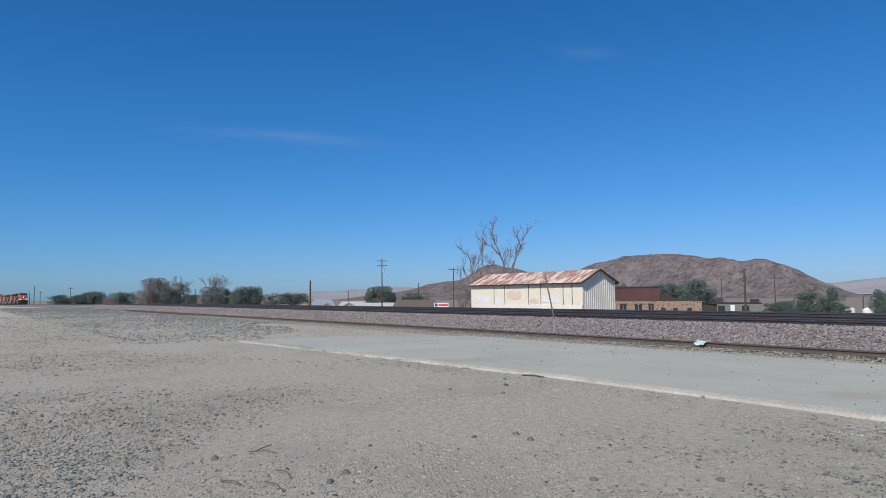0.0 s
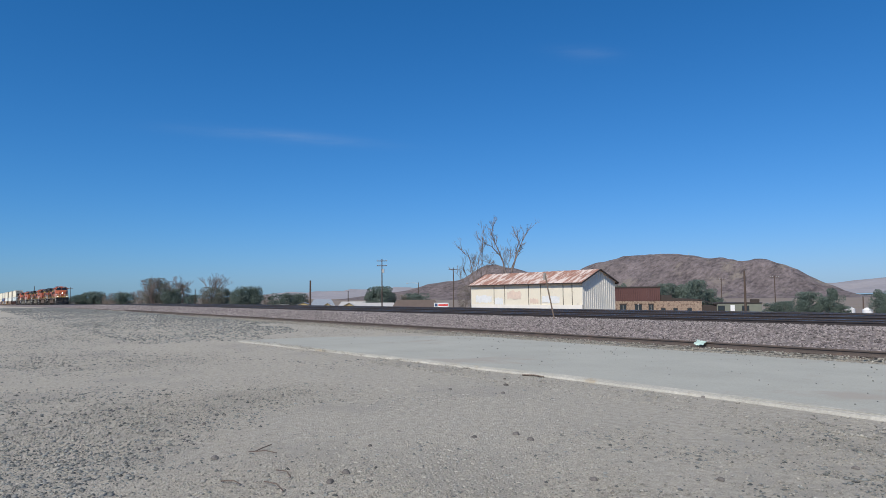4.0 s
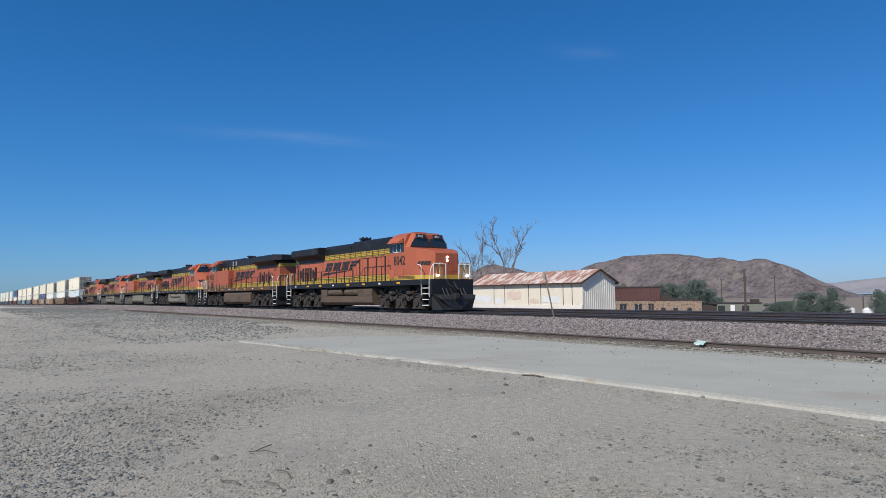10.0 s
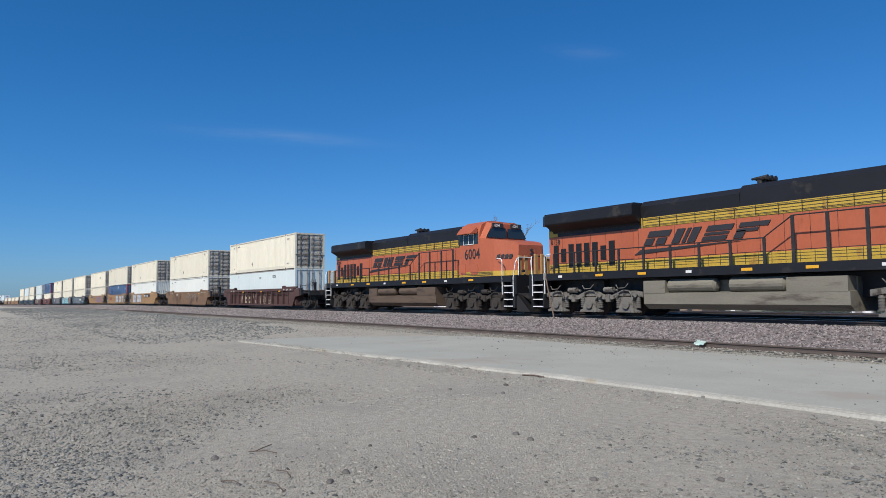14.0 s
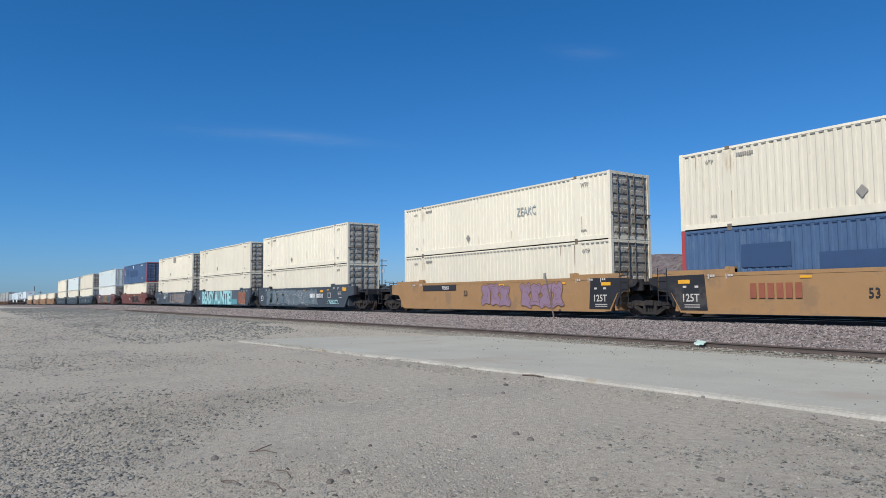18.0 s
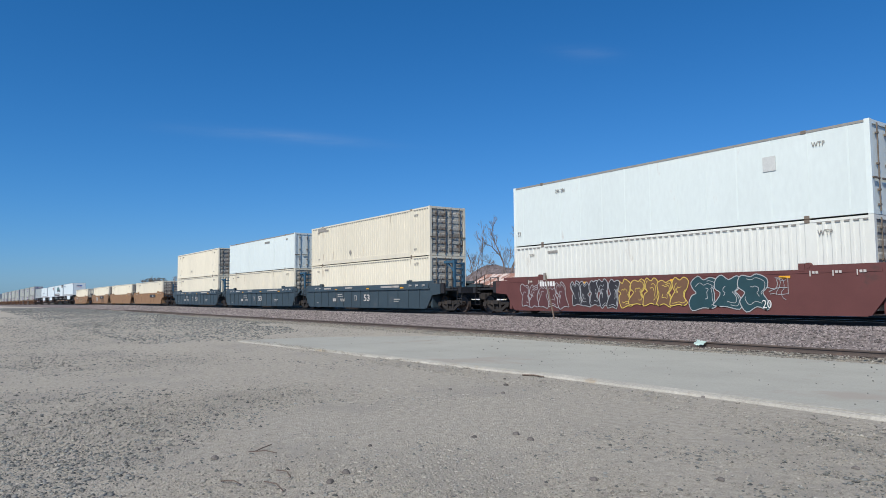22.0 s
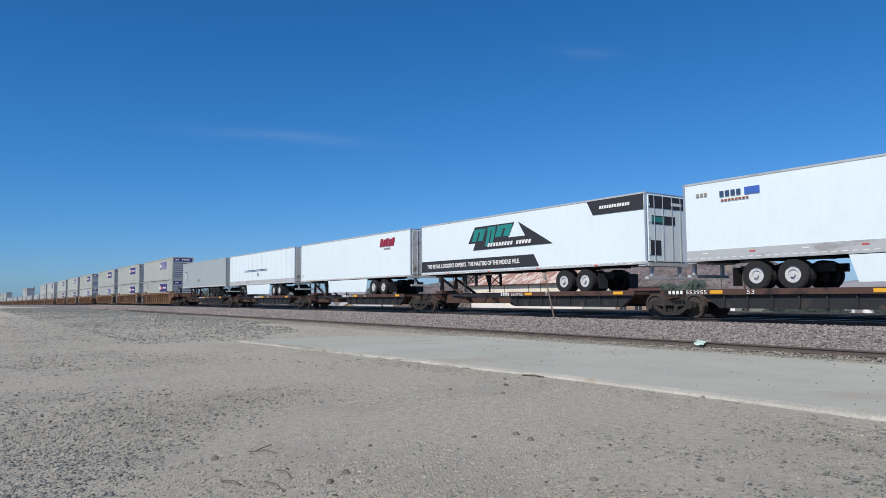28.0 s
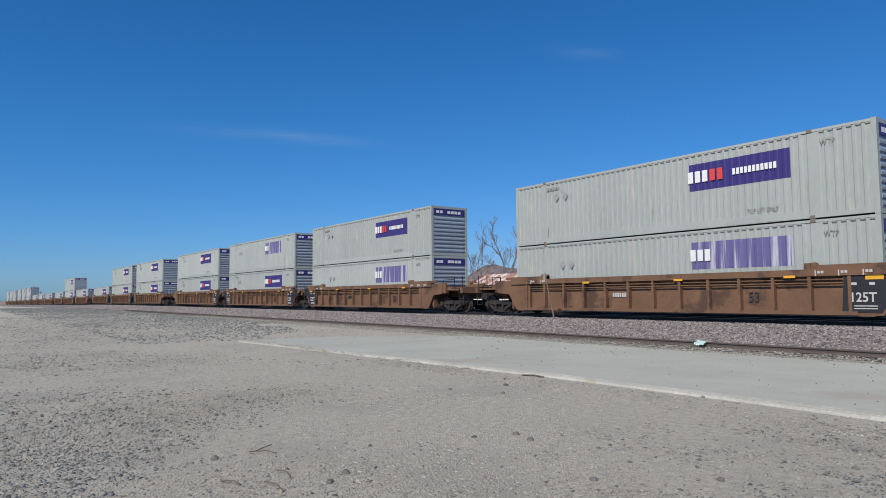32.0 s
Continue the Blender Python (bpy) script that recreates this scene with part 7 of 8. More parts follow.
well_car([-352.64 + H], "plain", "car_ochre_dirty", "dirty ochre well car with a black number panel", tags={0: [("panel", -5.4, 1.12, 2.3, 0.3, "dark_mark"), ("text", -4.35, 1.17, "470237", 0.26), ("bars", -5.28, 1.18, 4, 0.12, 0.17), ("bubbles", -2.2, 0.45, 2.2, 1.05, "spray_ochre", "spray_brown", 3, 55), ("bubbles", 0.2, 0.5, 1.7, 0.95, "spray_ochre", "spray_black", 3, 56), ("bars", 2.2, 0.75, 3, 0.6, 0.45, "spray_rose"), ("text", 6.9, 0.6, "53", 0.5, "dark_mark")]})
stack(-352.64, "cream", None, end="blank")

spine_car([(-366.0, False), (-383.85, True), (-401.1, True), (-418.4, True), (-435.75, True)], [-446.2, -427.1, -409.85, -392.5, -374.95, -355.9])
trailer(-366.0, False, "trailer_white", "white dry van trailer with a small blue emblem and grey band", seams=False, skirt="trailer_white", skirt_at=0.65, bogie=4.7, band=True,
        marks=(("bars", -6.55, 4.36, 4, 0.16, 0.2, "deep_blue_mark"), ("panel", -5.6, 4.34, 0.55, 0.25, "blue_mark"), ("bars", -6.5, 4.19, 8, 0.10, 0.07, "spray_rust"), ("bars", -7.5, 4.45, 3, 0.12, 0.12, "grey_mark"), ("panel", 6.9, 4.72, 0.7, 0.1, "spray_rust"), ("front", 0, 4.2)))
trailer(-383.85, True, "trailer_white", "white dry van trailer with a teal and black arrow emblem", seams=False, end="trailer_white", marks=(("arrow", 0, 0), ))
trailer(-401.1, True, "trailer_white", "white dry van trailer with a dark red emblem", seams=False, skirt="trailer_white", marks=(("slant", 4.35, 4.08, 5, 0.3, 0.5, "crimson_mark"), ("bars", 4.9, 3.9, 5, 0.12, 0.09, "grey_mark"), ("text", -7.7, 2.45, "53", 0.26)))
trailer(-418.4, True, "trailer_white", "white panelled van trailer with twin blue stripes and dirty band", skirt="trailer_white", band=True, marks=(("panel", -3.6, 3.3, 5.6, 0.035, "deep_blue_mark"), ("panel", -3.6, 3.4, 5.6, 0.035, "deep_blue_mark"), ("diamond", -0.2, 3.0)))
trailer(-435.75, True, "trailer_grey", "dull grey dry van trailer with a paler front panel", seams=False, hubs="tyre_rubber", bogie=4.5, end="trailer_grey", marks=(("panel", -7.2, 2.95, 1.15, 1.2, "rail_grey"), ("bars", -7.1, 3.9, 5, 0.13, 0.14, "deep_blue_mark"), ("text", -7.6, 2.45, "53", 0.26), ("diamond", -1.6, 2.9), ("rhomb", -1.0, 2.95)))

PANEL = (("pressed", 1.4, 1.45, 4.2, 1.0, "purple_mark"), ("bars", 1.6, 1.75, 3, 0.22, 0.42, "white_mark"), ("bars", 2.5, 1.75, 2, 0.22, 0.42, "red_mark"), ("bars", 3.4, 1.84, 11, 0.11, 0.22, "white_mark"), ("pale_diamond", -5.3, 2.1), ("pale_diamond", -4.75, 2.1), ("text", 3.9, 0.42, "TOP LIFT ONLY", 0.2), ("text", 6.42, 2.33, "WTP", 0.27), ("bars", -5.9, 2.45, 5, 0.12, 0.13))
FADED = (("pressed", 1.4, 1.45, 4.2, 1.0, "faded_purple_mark"), ("bars", 1.6, 1.75, 3, 0.22, 0.42, "white_mark"), ("pale_diamond", -5.0, 1.9), ("pale_diamond", -4.45, 1.9), ("text", 6.42, 2.33, "WTP", 0.27))
parcels = [-465.0, -484.4, -503.9, -527.4, -547.0, -566.7, -590.4, -609.8, -629.2, -652.7, -672.1, -691.5, -715.0, -734.4, -753.8, -777.3, -796.7, -816.0, -839.5, -858.9, -878.3]
single = {8, 9, 11, 12, 13, 14}
for k in range(0, len(parcels), 3):
    trio = parcels[k:k + 3]
    well_car([p + H for p in trio][::-1], "ribs", "car_tan_rib", "rusty tan three-unit articulated well car with ribbed sides", black_ends="panel",
             tags={j: [("text", 3.85, 0.6, "53", 0.5, "dark_mark"), ("bars", -2.1, 0.8, 8, 0.085, 0.17, "dark_mark" if j else "stencil_white")] + ([("text", -2.05, 0.72, "ZENKO", 0.62, "spray_silver", 0.62, 0.03)] if (k, j) == (0, 1) else []) for j in range(3)})
for j, p in enumerate(parcels):
    low = FADED if j in (2, 3) else PANEL
    stack(p, "parcel", None if j in single else "parcel", end="slats", marks=FADED if j in (0, 4) else PANEL, low_marks=low)


# ---- the barn beyond the tracks ----
paint("barn_front_paint", (0.72, 0.665, 0.53), rough=0.7, var=0.06, scale=0.6, fine=6, bump=0.1, stain=(0.55, 0.50, 0.42), amount=0.2, stain_scale=0.4)
paint("barn_metal", (0.72, 0.69, 0.60), rough=0.6, var=0.08, scale=0.8, fine=6, bump=0.1)
paint("barn_base", (0.72, 0.69, 0.62), rough=0.8, var=0.1, scale=0.6)
paint("rusty_roof", (0.30, 0.16, 0.115), rough=0.85, var=0.3, scale=0.5, fine=5, bump=0.2, stain=(0.60, 0.51, 0.45), amount=0.6, stain_scale=0.42, stretch=(2.4, 0.8, 1))
paint("dark_trim", (0.045, 0.035, 0.03), rough=0.8, var=0.2)
paint("washed_white", (0.70, 0.71, 0.69), rough=0.7, var=0.12, scale=2)
paint("faded_pink", (0.66, 0.53, 0.43), rough=0.7, var=0.12, scale=2)


def build_barn():
    x0, x1, y0, y1 = -103.6, -75.2, 80.3, 87.9
    zb, ze, zr = -3.2, 3.72, 5.62
    ym = (y0 + y1) / 2
    b = thing("barn", "long cream metal barn with a rusty gable roof", "barn")
    # front wall as upright sheets between dark battens
    edges = [x0, -96.9, -93.9, -87.6, -84.6, -79.4, -77.4, x1]
    for a, c in zip(edges, edges[1:]):
        bm = bmesh.new()
        box(bm, a + 0.06, c - 0.06, y0, y0 + 0.15, -0.05, ze)
        part("wall_panel", bm, "barn_front_paint", b)
    for x in edges:
        bm = bmesh.new()
        box(bm, x - 0.06, x + 0.06, y0 - 0.03, y0 + 0.12, -0.05, ze)
        part("batten", bm, "dark_trim" if x0 < x < x1 else "barn_metal", b)
    bm = bmesh.new()
    box(bm, x0, x1, y0 - 0.08, y0 + 0.2, zb, -0.05)
    part("plinth", bm, "barn_base", b, "pale concrete base strip")
    # gable ends in ribbed metal sheet
    for x, out in ((x1, 1), (x0, -1)):
        bm = bmesh.new()
        n = 34
        for i in range(n):
            ya, yb = y0 + (y1 - y0) * i / n, y0 + (y1 - y0) * (i + 1) / n
            d = 0.05 if i % 2 else 0.0
            za, zc = [ze + (zr - ze) * (1 - abs(v - ym) / (ym - y0)) for v in (ya, yb)]
            vs = [bm.verts.new((x + out * d, v, z)) for v, z in ((ya, zb), (yb, zb), (yb, zc), (ya, za))]
            bm.faces.new(vs)
            if i:
                d2 = 0.05 - d
                bm.faces.new([bm.verts.new(p) for p in ((x + out * d2, ya, zb), (x + out * d, ya, zb), (x + out * d, ya, za), (x + out * d2, ya, za))])
        part("gable_wall", bm, "barn_metal", b)
    bm = bmesh.new()
    box(bm, x0, x1, y1 - 0.15, y1, zb, ze)
    part("back_wall", bm, "barn_metal", b)
    # roof: two rusty slopes of overlapping sheets, dark edge boards
    for s, ya in ((-1, y0 - 0.45), (1, y1 + 0.45)):
        drop = (zr - ze) / (ym - y0) * 0.45
        n = 27
        for i in range(n):
            a, c = x0 - 0.5 + (x1 - x0 + 0.95) * i / n, x0 - 0.5 + (x1 - x0 + 0.95) * (i + 1) / n
            lift = 0.02 * (i % 2)
            bm = bmesh.new()
            vs = [(a, ya, ze - drop + lift), (c + 0.05, ya, ze - drop + lift), (c + 0.05, ym, zr + lift), (a, ym, zr + lift)]
            lo = [bm.verts.new(v) for v in vs]
            hi = [bm.verts.new((v[0], v[1], v[2] + 0.05)) for v in vs]
            bm.faces.new(lo[::-1])
            bm.faces.new(hi)
            for k in range(4):
                bm.faces.new((lo[k], lo[(k + 1) % 4], hi[(k + 1) % 4], hi[k]))
            part("roof_sheet", bm, "rusty_roof", b)
        bm = bmesh.new()
        box(bm, x0 - 0.5, x1 + 0.45, ya - 0.05, ya + 0.02, ze - drop - 0.2, ze - drop + 0.03)
        part("eave_board", bm, "dark_trim", b)
        for x in (x0 - 0.5, x1 + 0.45):
            bm = bmesh.new()
            rod(bm, (x, ya, ze - drop), (x, ym, zr), 0.13, seg=4)
            part("verge_board", bm, "dark_trim", b)
    # old washed-out paint patches low on the wall
    for xa, xc, za, zc, m_ in ((-102.3, -97.6, 0.3, 1.7, "washed_white"), (-96.6, -94.4, 0.0, 1.3, "washed_white"), (-93.2, -89.6, 1.0, 2.4, "faded_pink"), (-87.3, -85.2, 0.2, 1.1, "faded_pink"), (-84.3, -80.2, 0.3, 1.6, "washed_white")):
        bm = bmesh.new()
        rnd = random.Random(int(-xa * 10))
        n = 14
        lo = [(xa + (xc - xa) * i / n, za + rnd.uniform(-0.15, 0.15)) for i in range(n + 1)]
        hi = [(xa + (xc - xa) * i / n, max(za + 0.25, zc + rnd.uniform(-0.25, 0.1) - 0.3 * abs(i / n - 0.5))) for i in range(n, -1, -1)]
        vs = [bm.verts.new((x, y0 - 0.035, z)) for x, z in lo + hi]
        bm.faces.new(vs)
        part("paint_patch", bm, m_, b, "faded overpainted patch")
    return b


build_barn()

# ---- town buildings ----
paint("red_siding", (0.105, 0.05, 0.045), rough=0.8, var=0.15, scale=0.8, fine=5)
paint("field_stone", (0.30, 0.225, 0.165), rough=0.9, var=0.35, scale=2.2, fine=7, bump=0.6, stain=(0.16, 0.11, 0.085), amount=0.5, stain_scale=2.0)
paint("green_stucco", (0.17, 0.18, 0.145), rough=0.9, var=0.12, scale=1)
paint("dark_wood", (0.05, 0.04, 0.035), rough=0.9, var=0.2)
paint("pale_wall", (0.36, 0.33, 0.29), rough=0.9, var=0.1)
paint("tan_wall", (0.48, 0.36, 0.17), rough=0.9, var=0.1)
paint("white_roof", (0.42, 0.41, 0.385), rough=0.6, var=0.12, scale=0.8, stain=(0.5, 0.48, 0.44), amount=0.3)
paint("grey_roof", (0.24, 0.27, 0.30), rough=0.6, var=0.12, scale=0.8)
paint("brown_roof", (0.12, 0.092, 0.075), rough=0.85, var=0.15, scale=0.8)
paint("dark_pane", (0.03, 0.04, 0.045), rough=0.2, var=0.05, bump=0)
paint("trim_white", (0.72, 0.72, 0.70), rough=0.6, var=0.05)


def wall_box(name, parent, x0, x1, y0, y1, z0, z1, material, label=""):
    bm = bmesh.new()
    box(bm, x0, x1, y0, y1, z0, z1)
    return part(name, bm, material, parent, label)


def house_window(parent, x, y, z, w, h, trim="trim_white"):
    fr = wall_box("window", parent, x - w / 2 - 0.08, x + w / 2 + 0.08, y - 0.06, y + 0.05, z - 0.08, z + h + 0.08, trim)
    wall_box("pane", fr, x - w / 2, x + w / 2, y - 0.08, y - 0.05, z, z + h, "dark_pane")


def gable_house(cx, cy, w, d, eave, ridge, roof, wall, words, turn=0, along=True):
    """A small house; along: its ridge runs along its own x axis."""
    g = ground_z(cx, cy)
    h = thing("house", words, "house", at=pose(cx, cy, g - 0.3, 0, 0, turn), group="houses of the town")
    wall_box("walls", h, -w / 2, w / 2, -d / 2, d / 2, -1.6, eave, wall)
    o = 0.35
    if along:
        # hipped roof: two long slopes and two short ends
        x, y, r = w / 2 + o, d / 2 + o, w / 2 - 1.0
        for face in (((-x, -y, eave), (x, -y, eave), (r, 0, ridge), (-r, 0, ridge)), ((x, y, eave), (-x, y, eave), (-r, 0, ridge), (r, 0, ridge)),
                     ((x, -y, eave), (x, y, eave), (r, 0, ridge)), ((-x, y, eave), (-x, -y, eave), (-r, 0, ridge))):
            bm = bmesh.new()
            lo = [bm.verts.new((p[0], p[1], p[2] - 0.1)) for p in face]
            hi = [bm.verts.new(p) for p in face]
            bm.faces.new(lo[::-1])
            bm.faces.new(hi)
            for k in range(len(face)):
                n = (k + 1) % len(face)
                bm.faces.new((lo[k], lo[n], hi[n], hi[k]))
            part("roof_slope", bm, roof, h)
        wall_box("fascia", h, -x, x, -y - 0.02, -y, eave - 0.16, eave - 0.02, "trim_white")
    else:
        for s in (-1, 1):
            bm = bmesh.new()
            prism(bm, [(s * (w / 2 + o), eave - 0.1), (0, ridge), (0, ridge + 0.1), (s * (w / 2 + o), eave + 0.02)], -d / 2 - o, d / 2 + o)
            part("roof_slope", bm, roof, h)
            bm = bmesh.new()
            prism(bm, [(-w / 2, eave), (w / 2, eave), (0, ridge)], s * d / 2 - 0.05, s * d / 2 + 0.05)
            part("gable", bm, wall, h)
    for k in range(max(1, int(w / 4))):
        house_window(h, -w / 2 + (k + 0.5) * w / max(1, int(w / 4)), -d / 2, 1.0, 1.1, 0.9)
    return h


gable_house(-249.9, 102.1, 7, 5.5, 1.4, 2.6, "white_roof", "pale_wall", "small pale house with a white roof", 60)
gable_house(-243, 108, 8, 5.0, 1.9, 3.4, "grey_roof", "tan_wall", "small tan house with a grey roof", 60, False)
gable_house(-224.0, 106.5, 8.0, 7.0, 2.4, 4.6, "grey_roof", "dark_wood", "dark house with a steep grey-blue roof", 64)
gable_house(-212.5, 114.4, 13, 7.0, 2.1, 3.7, "white_roof", "pale_wall", "long low house with a white roof", 62)
gable_house(-196.0, 112.3, 13.5, 6.5, 1.8, 3.3, "white_roof", "pale_wall", "long low white-roofed house", 60)
gable_house(-199.0, 104.0, 5.5, 4.0, 1.7, 3.3, "white_roof", "tan_wall", "small tan gabled shed with pale roof", 60, False)
gable_house(-214.5, 104.0, 4.5, 4.0, 1.7, 3.2, "white_roof", "tan_wall", "small pale gabled shed", 60, False)
gable_house(-167.9, 109.5, 13.0, 7.5, 2.1, 4.2, "brown_roof", "tan_wall", "long low house with a brown shingle roof", 57)


def build_brick_hall():
    h = thing("stone_store", "old store with stone ground floor and dark red upper siding", "building", at=pose(-79.0, 98.3, -1.55, 0, 0, 38.0))
    w = 7.7
    wall_box("stone_wall", h, -w / 2, w / 2, 0, 6, -2.2, 2.0, "field_stone")
    for i in range(24):
        x = -w / 2 + w * i / 24
        wall_box("siding_sheet", h, x, x + w / 24 - 0.02, -0.06, 5.9, 2.0, 4.3, "red_siding")
    wall_box("cornice", h, -w / 2 - 0.12, w / 2 + 0.15, -0.16, 6.1, 4.3, 4.5, "dark_trim")
    for x, ww in ((-2.5, 0.95), (0.1, 1.05), (2.25, 0.7)):
        wall_box("lintel", h, x - ww / 2 - 0.15, x + ww / 2 + 0.15, -0.1, 0.1, 1.32, 1.5, "dark_wood")
        house_window(h, x, 0.0, -0.1, ww, 1.35, "dark_wood")
        wall_box("sash", h, x - 0.03, x + 0.03, -0.1, -0.06, -0.1, 1.25, "pale_wall")
    bm = bmesh.new()
    rod(bm, (0.1, -0.3, 1.32), (0.1, -0.1, 1.45), 0.13, 0.06, seg=10)
    part("wall_lamp", bm, "trim_white", h, "white lamp over the door")
    s = thing("stone_annex", "low field-stone annex with small dark windows", "building", at=pose(-73.1, 102.1, -1.6, 0, 0, 36.0))
    wall_box("stone_wall", s, -3.75, 3.6, 0, 5, -2.2, 1.95, "field_stone")
    bm = bmesh.new()
    prism(bm, [(-3.75, 1.95), (3.65, 1.95), (3.65, 2.25), (-1.2, 2.5), (-1.3, 3.0), (-3.75, 3.05)], 0.7, 5.05)
    part("parapet", bm, "dark_wood", s, "dark sloping roof edge")
    for x in (-2.7, -0.7, 1.6):
        house_window(s, x, 0.0, 0.0, 0.6, 0.7, "dark_wood")
    d = thing("wood_shed", "dark weathered wooden lean-to shed", "shed", at=pose(-69.5, 105.0, -1.65, 0, 0, 34.0))
    wall_box("walls", d, -1.35, 1.35, 0, 4, -2.2, 1.35, "dark_wood")
    bm = bmesh.new()
    prism(bm, [(-1.5, 2.2), (1.5, 1.3), (1.5, 1.42), (-1.5, 2.32)], -0.3, 4.3)
    part("roof", bm, "dark_trim", d)
    g = thing("flat_building", "low grey-green flat-roofed building", "building", at=pose(-78.3, 128.4, -1.9, 0, 0, 32.0))
    wall_box("walls", g, -4.4, 4.4, 0, 7, -2.2, 1.5, "green_stucco")
    wall_box("roof_edge", g, -4.5, 4.5, -0.1, 7.1, 1.5, 1.68, "dark_trim")
    wall_box("roof_box", g, 2.3, 4.0, 1.0, 3.0, 1.68, 2.35, "dark_wood")
    wall_box("door", g, -1.4, -0.6, -0.04, 0.02, 0.0, 1.2, "trim_white", "white door")
    for x in (-3.1, 1.4):
        house_window(g, x, 0.0, 0.1, 1.2, 0.9, "dark_wood")


build_brick_hall()


def build_small_town_things():
    for i, (x, y, r, hgt) in enumerate(((-93.6, 210.0, 1.5, 1.0), (-89.6, 212.0, 1.3, 0.8))):
        bm = bmesh.new()
        rod(bm, (0, 0, -0.8), (0, 0, hgt), r, seg=20)
        rod(bm, (0, 0, hgt), (0, 0, hgt + 0.6), r, r * 0.3, seg=20)
        t = thing("storage_tank", "white round storage tank beyond the town", "tank", at=(x, y, ground_z(x, y) + 0.5), group="storage tanks")
        part("shell", bm, "trim_white", t)
    s = thing("banner_sign", "white and red banner sign on two posts", "sign", at=pose(-122.5, 86.5, -1.35, 0, 0, 50))
    wall_box("board", s, -1.6, 1.6, 0, 0.06, 0.5, 1.45, "trim_white")
    wall_box("stripe", s, -0.6, 1.5, -0.012, 0, 0.75, 1.15, "red_mark")
    wall_box("square", s, -1.4, -0.8, -0.012, 0, 0.65, 1.3, "deep_blue_mark")
    for x in (-1.5, 1.5):
        bm = bmesh.new()
        rod(bm, (x, 0.1, -2.2), (x, 0.1, 1.5), 0.05)
        part("post", bm, "dark_wood", s)
    for x, y, w in ((-66.5, 132.0, 4.5), (-61.5, 131.0, 7.0)):
        f = thing("white_wall", "low white wall beside the trees", "wall", at=pose(x, y, ground_z(x, y), 0, 0, 30))
        wall_box("panel", f, -w / 2, w / 2, 0, 0.3, -0.3, 1.1, "trim_white")


build_small_town_things()

# ---- utility poles ----
paint("pole_wood", (0.09, 0.065, 0.05), rough=0.9, var=0.2, scale=2)
paint("insulator", (0.5, 0.5, 0.48), rough=0.4, var=0.1)


def utility_pole(kind, x, y, h):
    g = ground_z(x, y)
    p = thing("utility_pole", {"stub": "bare dark wooden pole with no crossarm", "double": "tall wooden utility pole with two crossarms", "single": "wooden utility pole with one crossarm", "lamp": "wooden pole with a street lamp arm"}[kind], "pole", at=pose(x, y, g, 0, 0, 50), group="utility poles")
    bm = bmesh.new()
    rod(bm, (0, 0, -1), (0, 0, h), 0.2 if kind == "stub" else 0.17, 0.15 if kind == "stub" else 0.11, seg=10)
    part("shaft", bm, "pole_wood", p)
    arms = {"double": (h - 0.5, h - 1.7), "single": (h - 0.5,)}.get(kind, ())
    for z in arms:
        bm = bmesh.new()
        box(bm, -1.3, 1.3, -0.08, 0.08, z - 0.08, z + 0.08)
        part("crossarm", bm, "pole_wood", p)
        for dx in (-1.15, -0.5, 0.5, 1.15):
            bm = bmesh.new()
            rod(bm, (dx, 0, z + 0.05), (dx, 0, z + 0.3), 0.06, seg=8)
            part("insulator", bm, "insulator", p)
    if kind == "double":
        bm = bmesh.new()
        rod(bm, (0.35, 0, h - 3.4), (0.35, 0, h - 2.5), 0.25, seg=12)
        part("transformer", bm, "insulator", p, "grey transformer can")
    if kind == "lamp":
        bm = bmesh.new()
        pipe(bm, [(0, 0, h - 0.6), (-1.5, 0, h - 0.1), (-4.0, 0, h - 0.2)], 0.06)
        part("lamp_arm", bm, "insulator", p)
        bm = bmesh.new()
        box(bm, -4.7, -3.9, -0.2, 0.2, h - 0.35, h - 0.1)
        part("lamp_head", bm, "insulator", p)


for row in (("stub", -118.4, 53.8, 5.1), ("double", -146.8, 85.8, 12.4), ("lamp", -217.2, 142.9, 9.0), ("single", -153.2, 112.4, 11.3), ("stub", -61.5, 103.0, 6.9),
            ("single", -118.2, 185.5, 9.0), ("single", -105.9, 192.8, 9.6), ("stub", -428.6, 34.4, 8.9), ("single", -438.3, 38.1, 6.5), ("stub", -438.8, 33.1, 6.0), ("single", -397.1, 47.8, 8.9), ("stub", -308.3, 85.6, 7.7),
            ("stub", -266.1, 138.6, 6.2), ("stub", -90.4, 211.5, 3.6)):
    utility_pole(*row[:3], row[3] + 1.5)

# masts on the hill
for az, r, hz, hh in ((124.8, 1500, 82, 14), (126.9, 1500, 80, 18)):
    m_ = thing("radio_mast", "thin radio mast on the hilltop", "mast", at=(r * math.cos(radians(az)), r * math.sin(radians(az)), hz - 8))
    bm = bmesh.new()
    rod(bm, (0, 0, -6), (0, 0, hh), 0.5, 0.3, seg=5)
    part("lattice", bm, "insulator", m_)

# ---- trees ----
paint("bark", (0.13, 0.10, 0.08), rough=0.95, var=0.2, scale=3)
paint("grey_bark", (0.22, 0.18, 0.155), rough=0.95, var=0.2, scale=3)
# green and olive leaves are paled and greyed to stand for distance haze
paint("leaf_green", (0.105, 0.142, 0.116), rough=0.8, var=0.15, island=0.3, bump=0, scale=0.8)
paint("leaf_olive", (0.135, 0.142, 0.118), rough=0.85, var=0.15, island=0.4, bump=0, scale=0.8)
paint("leaf_dull", (0.17, 0.145, 0.115), rough=0.9, var=0.15, island=0.4, bump=0, scale=0.8)


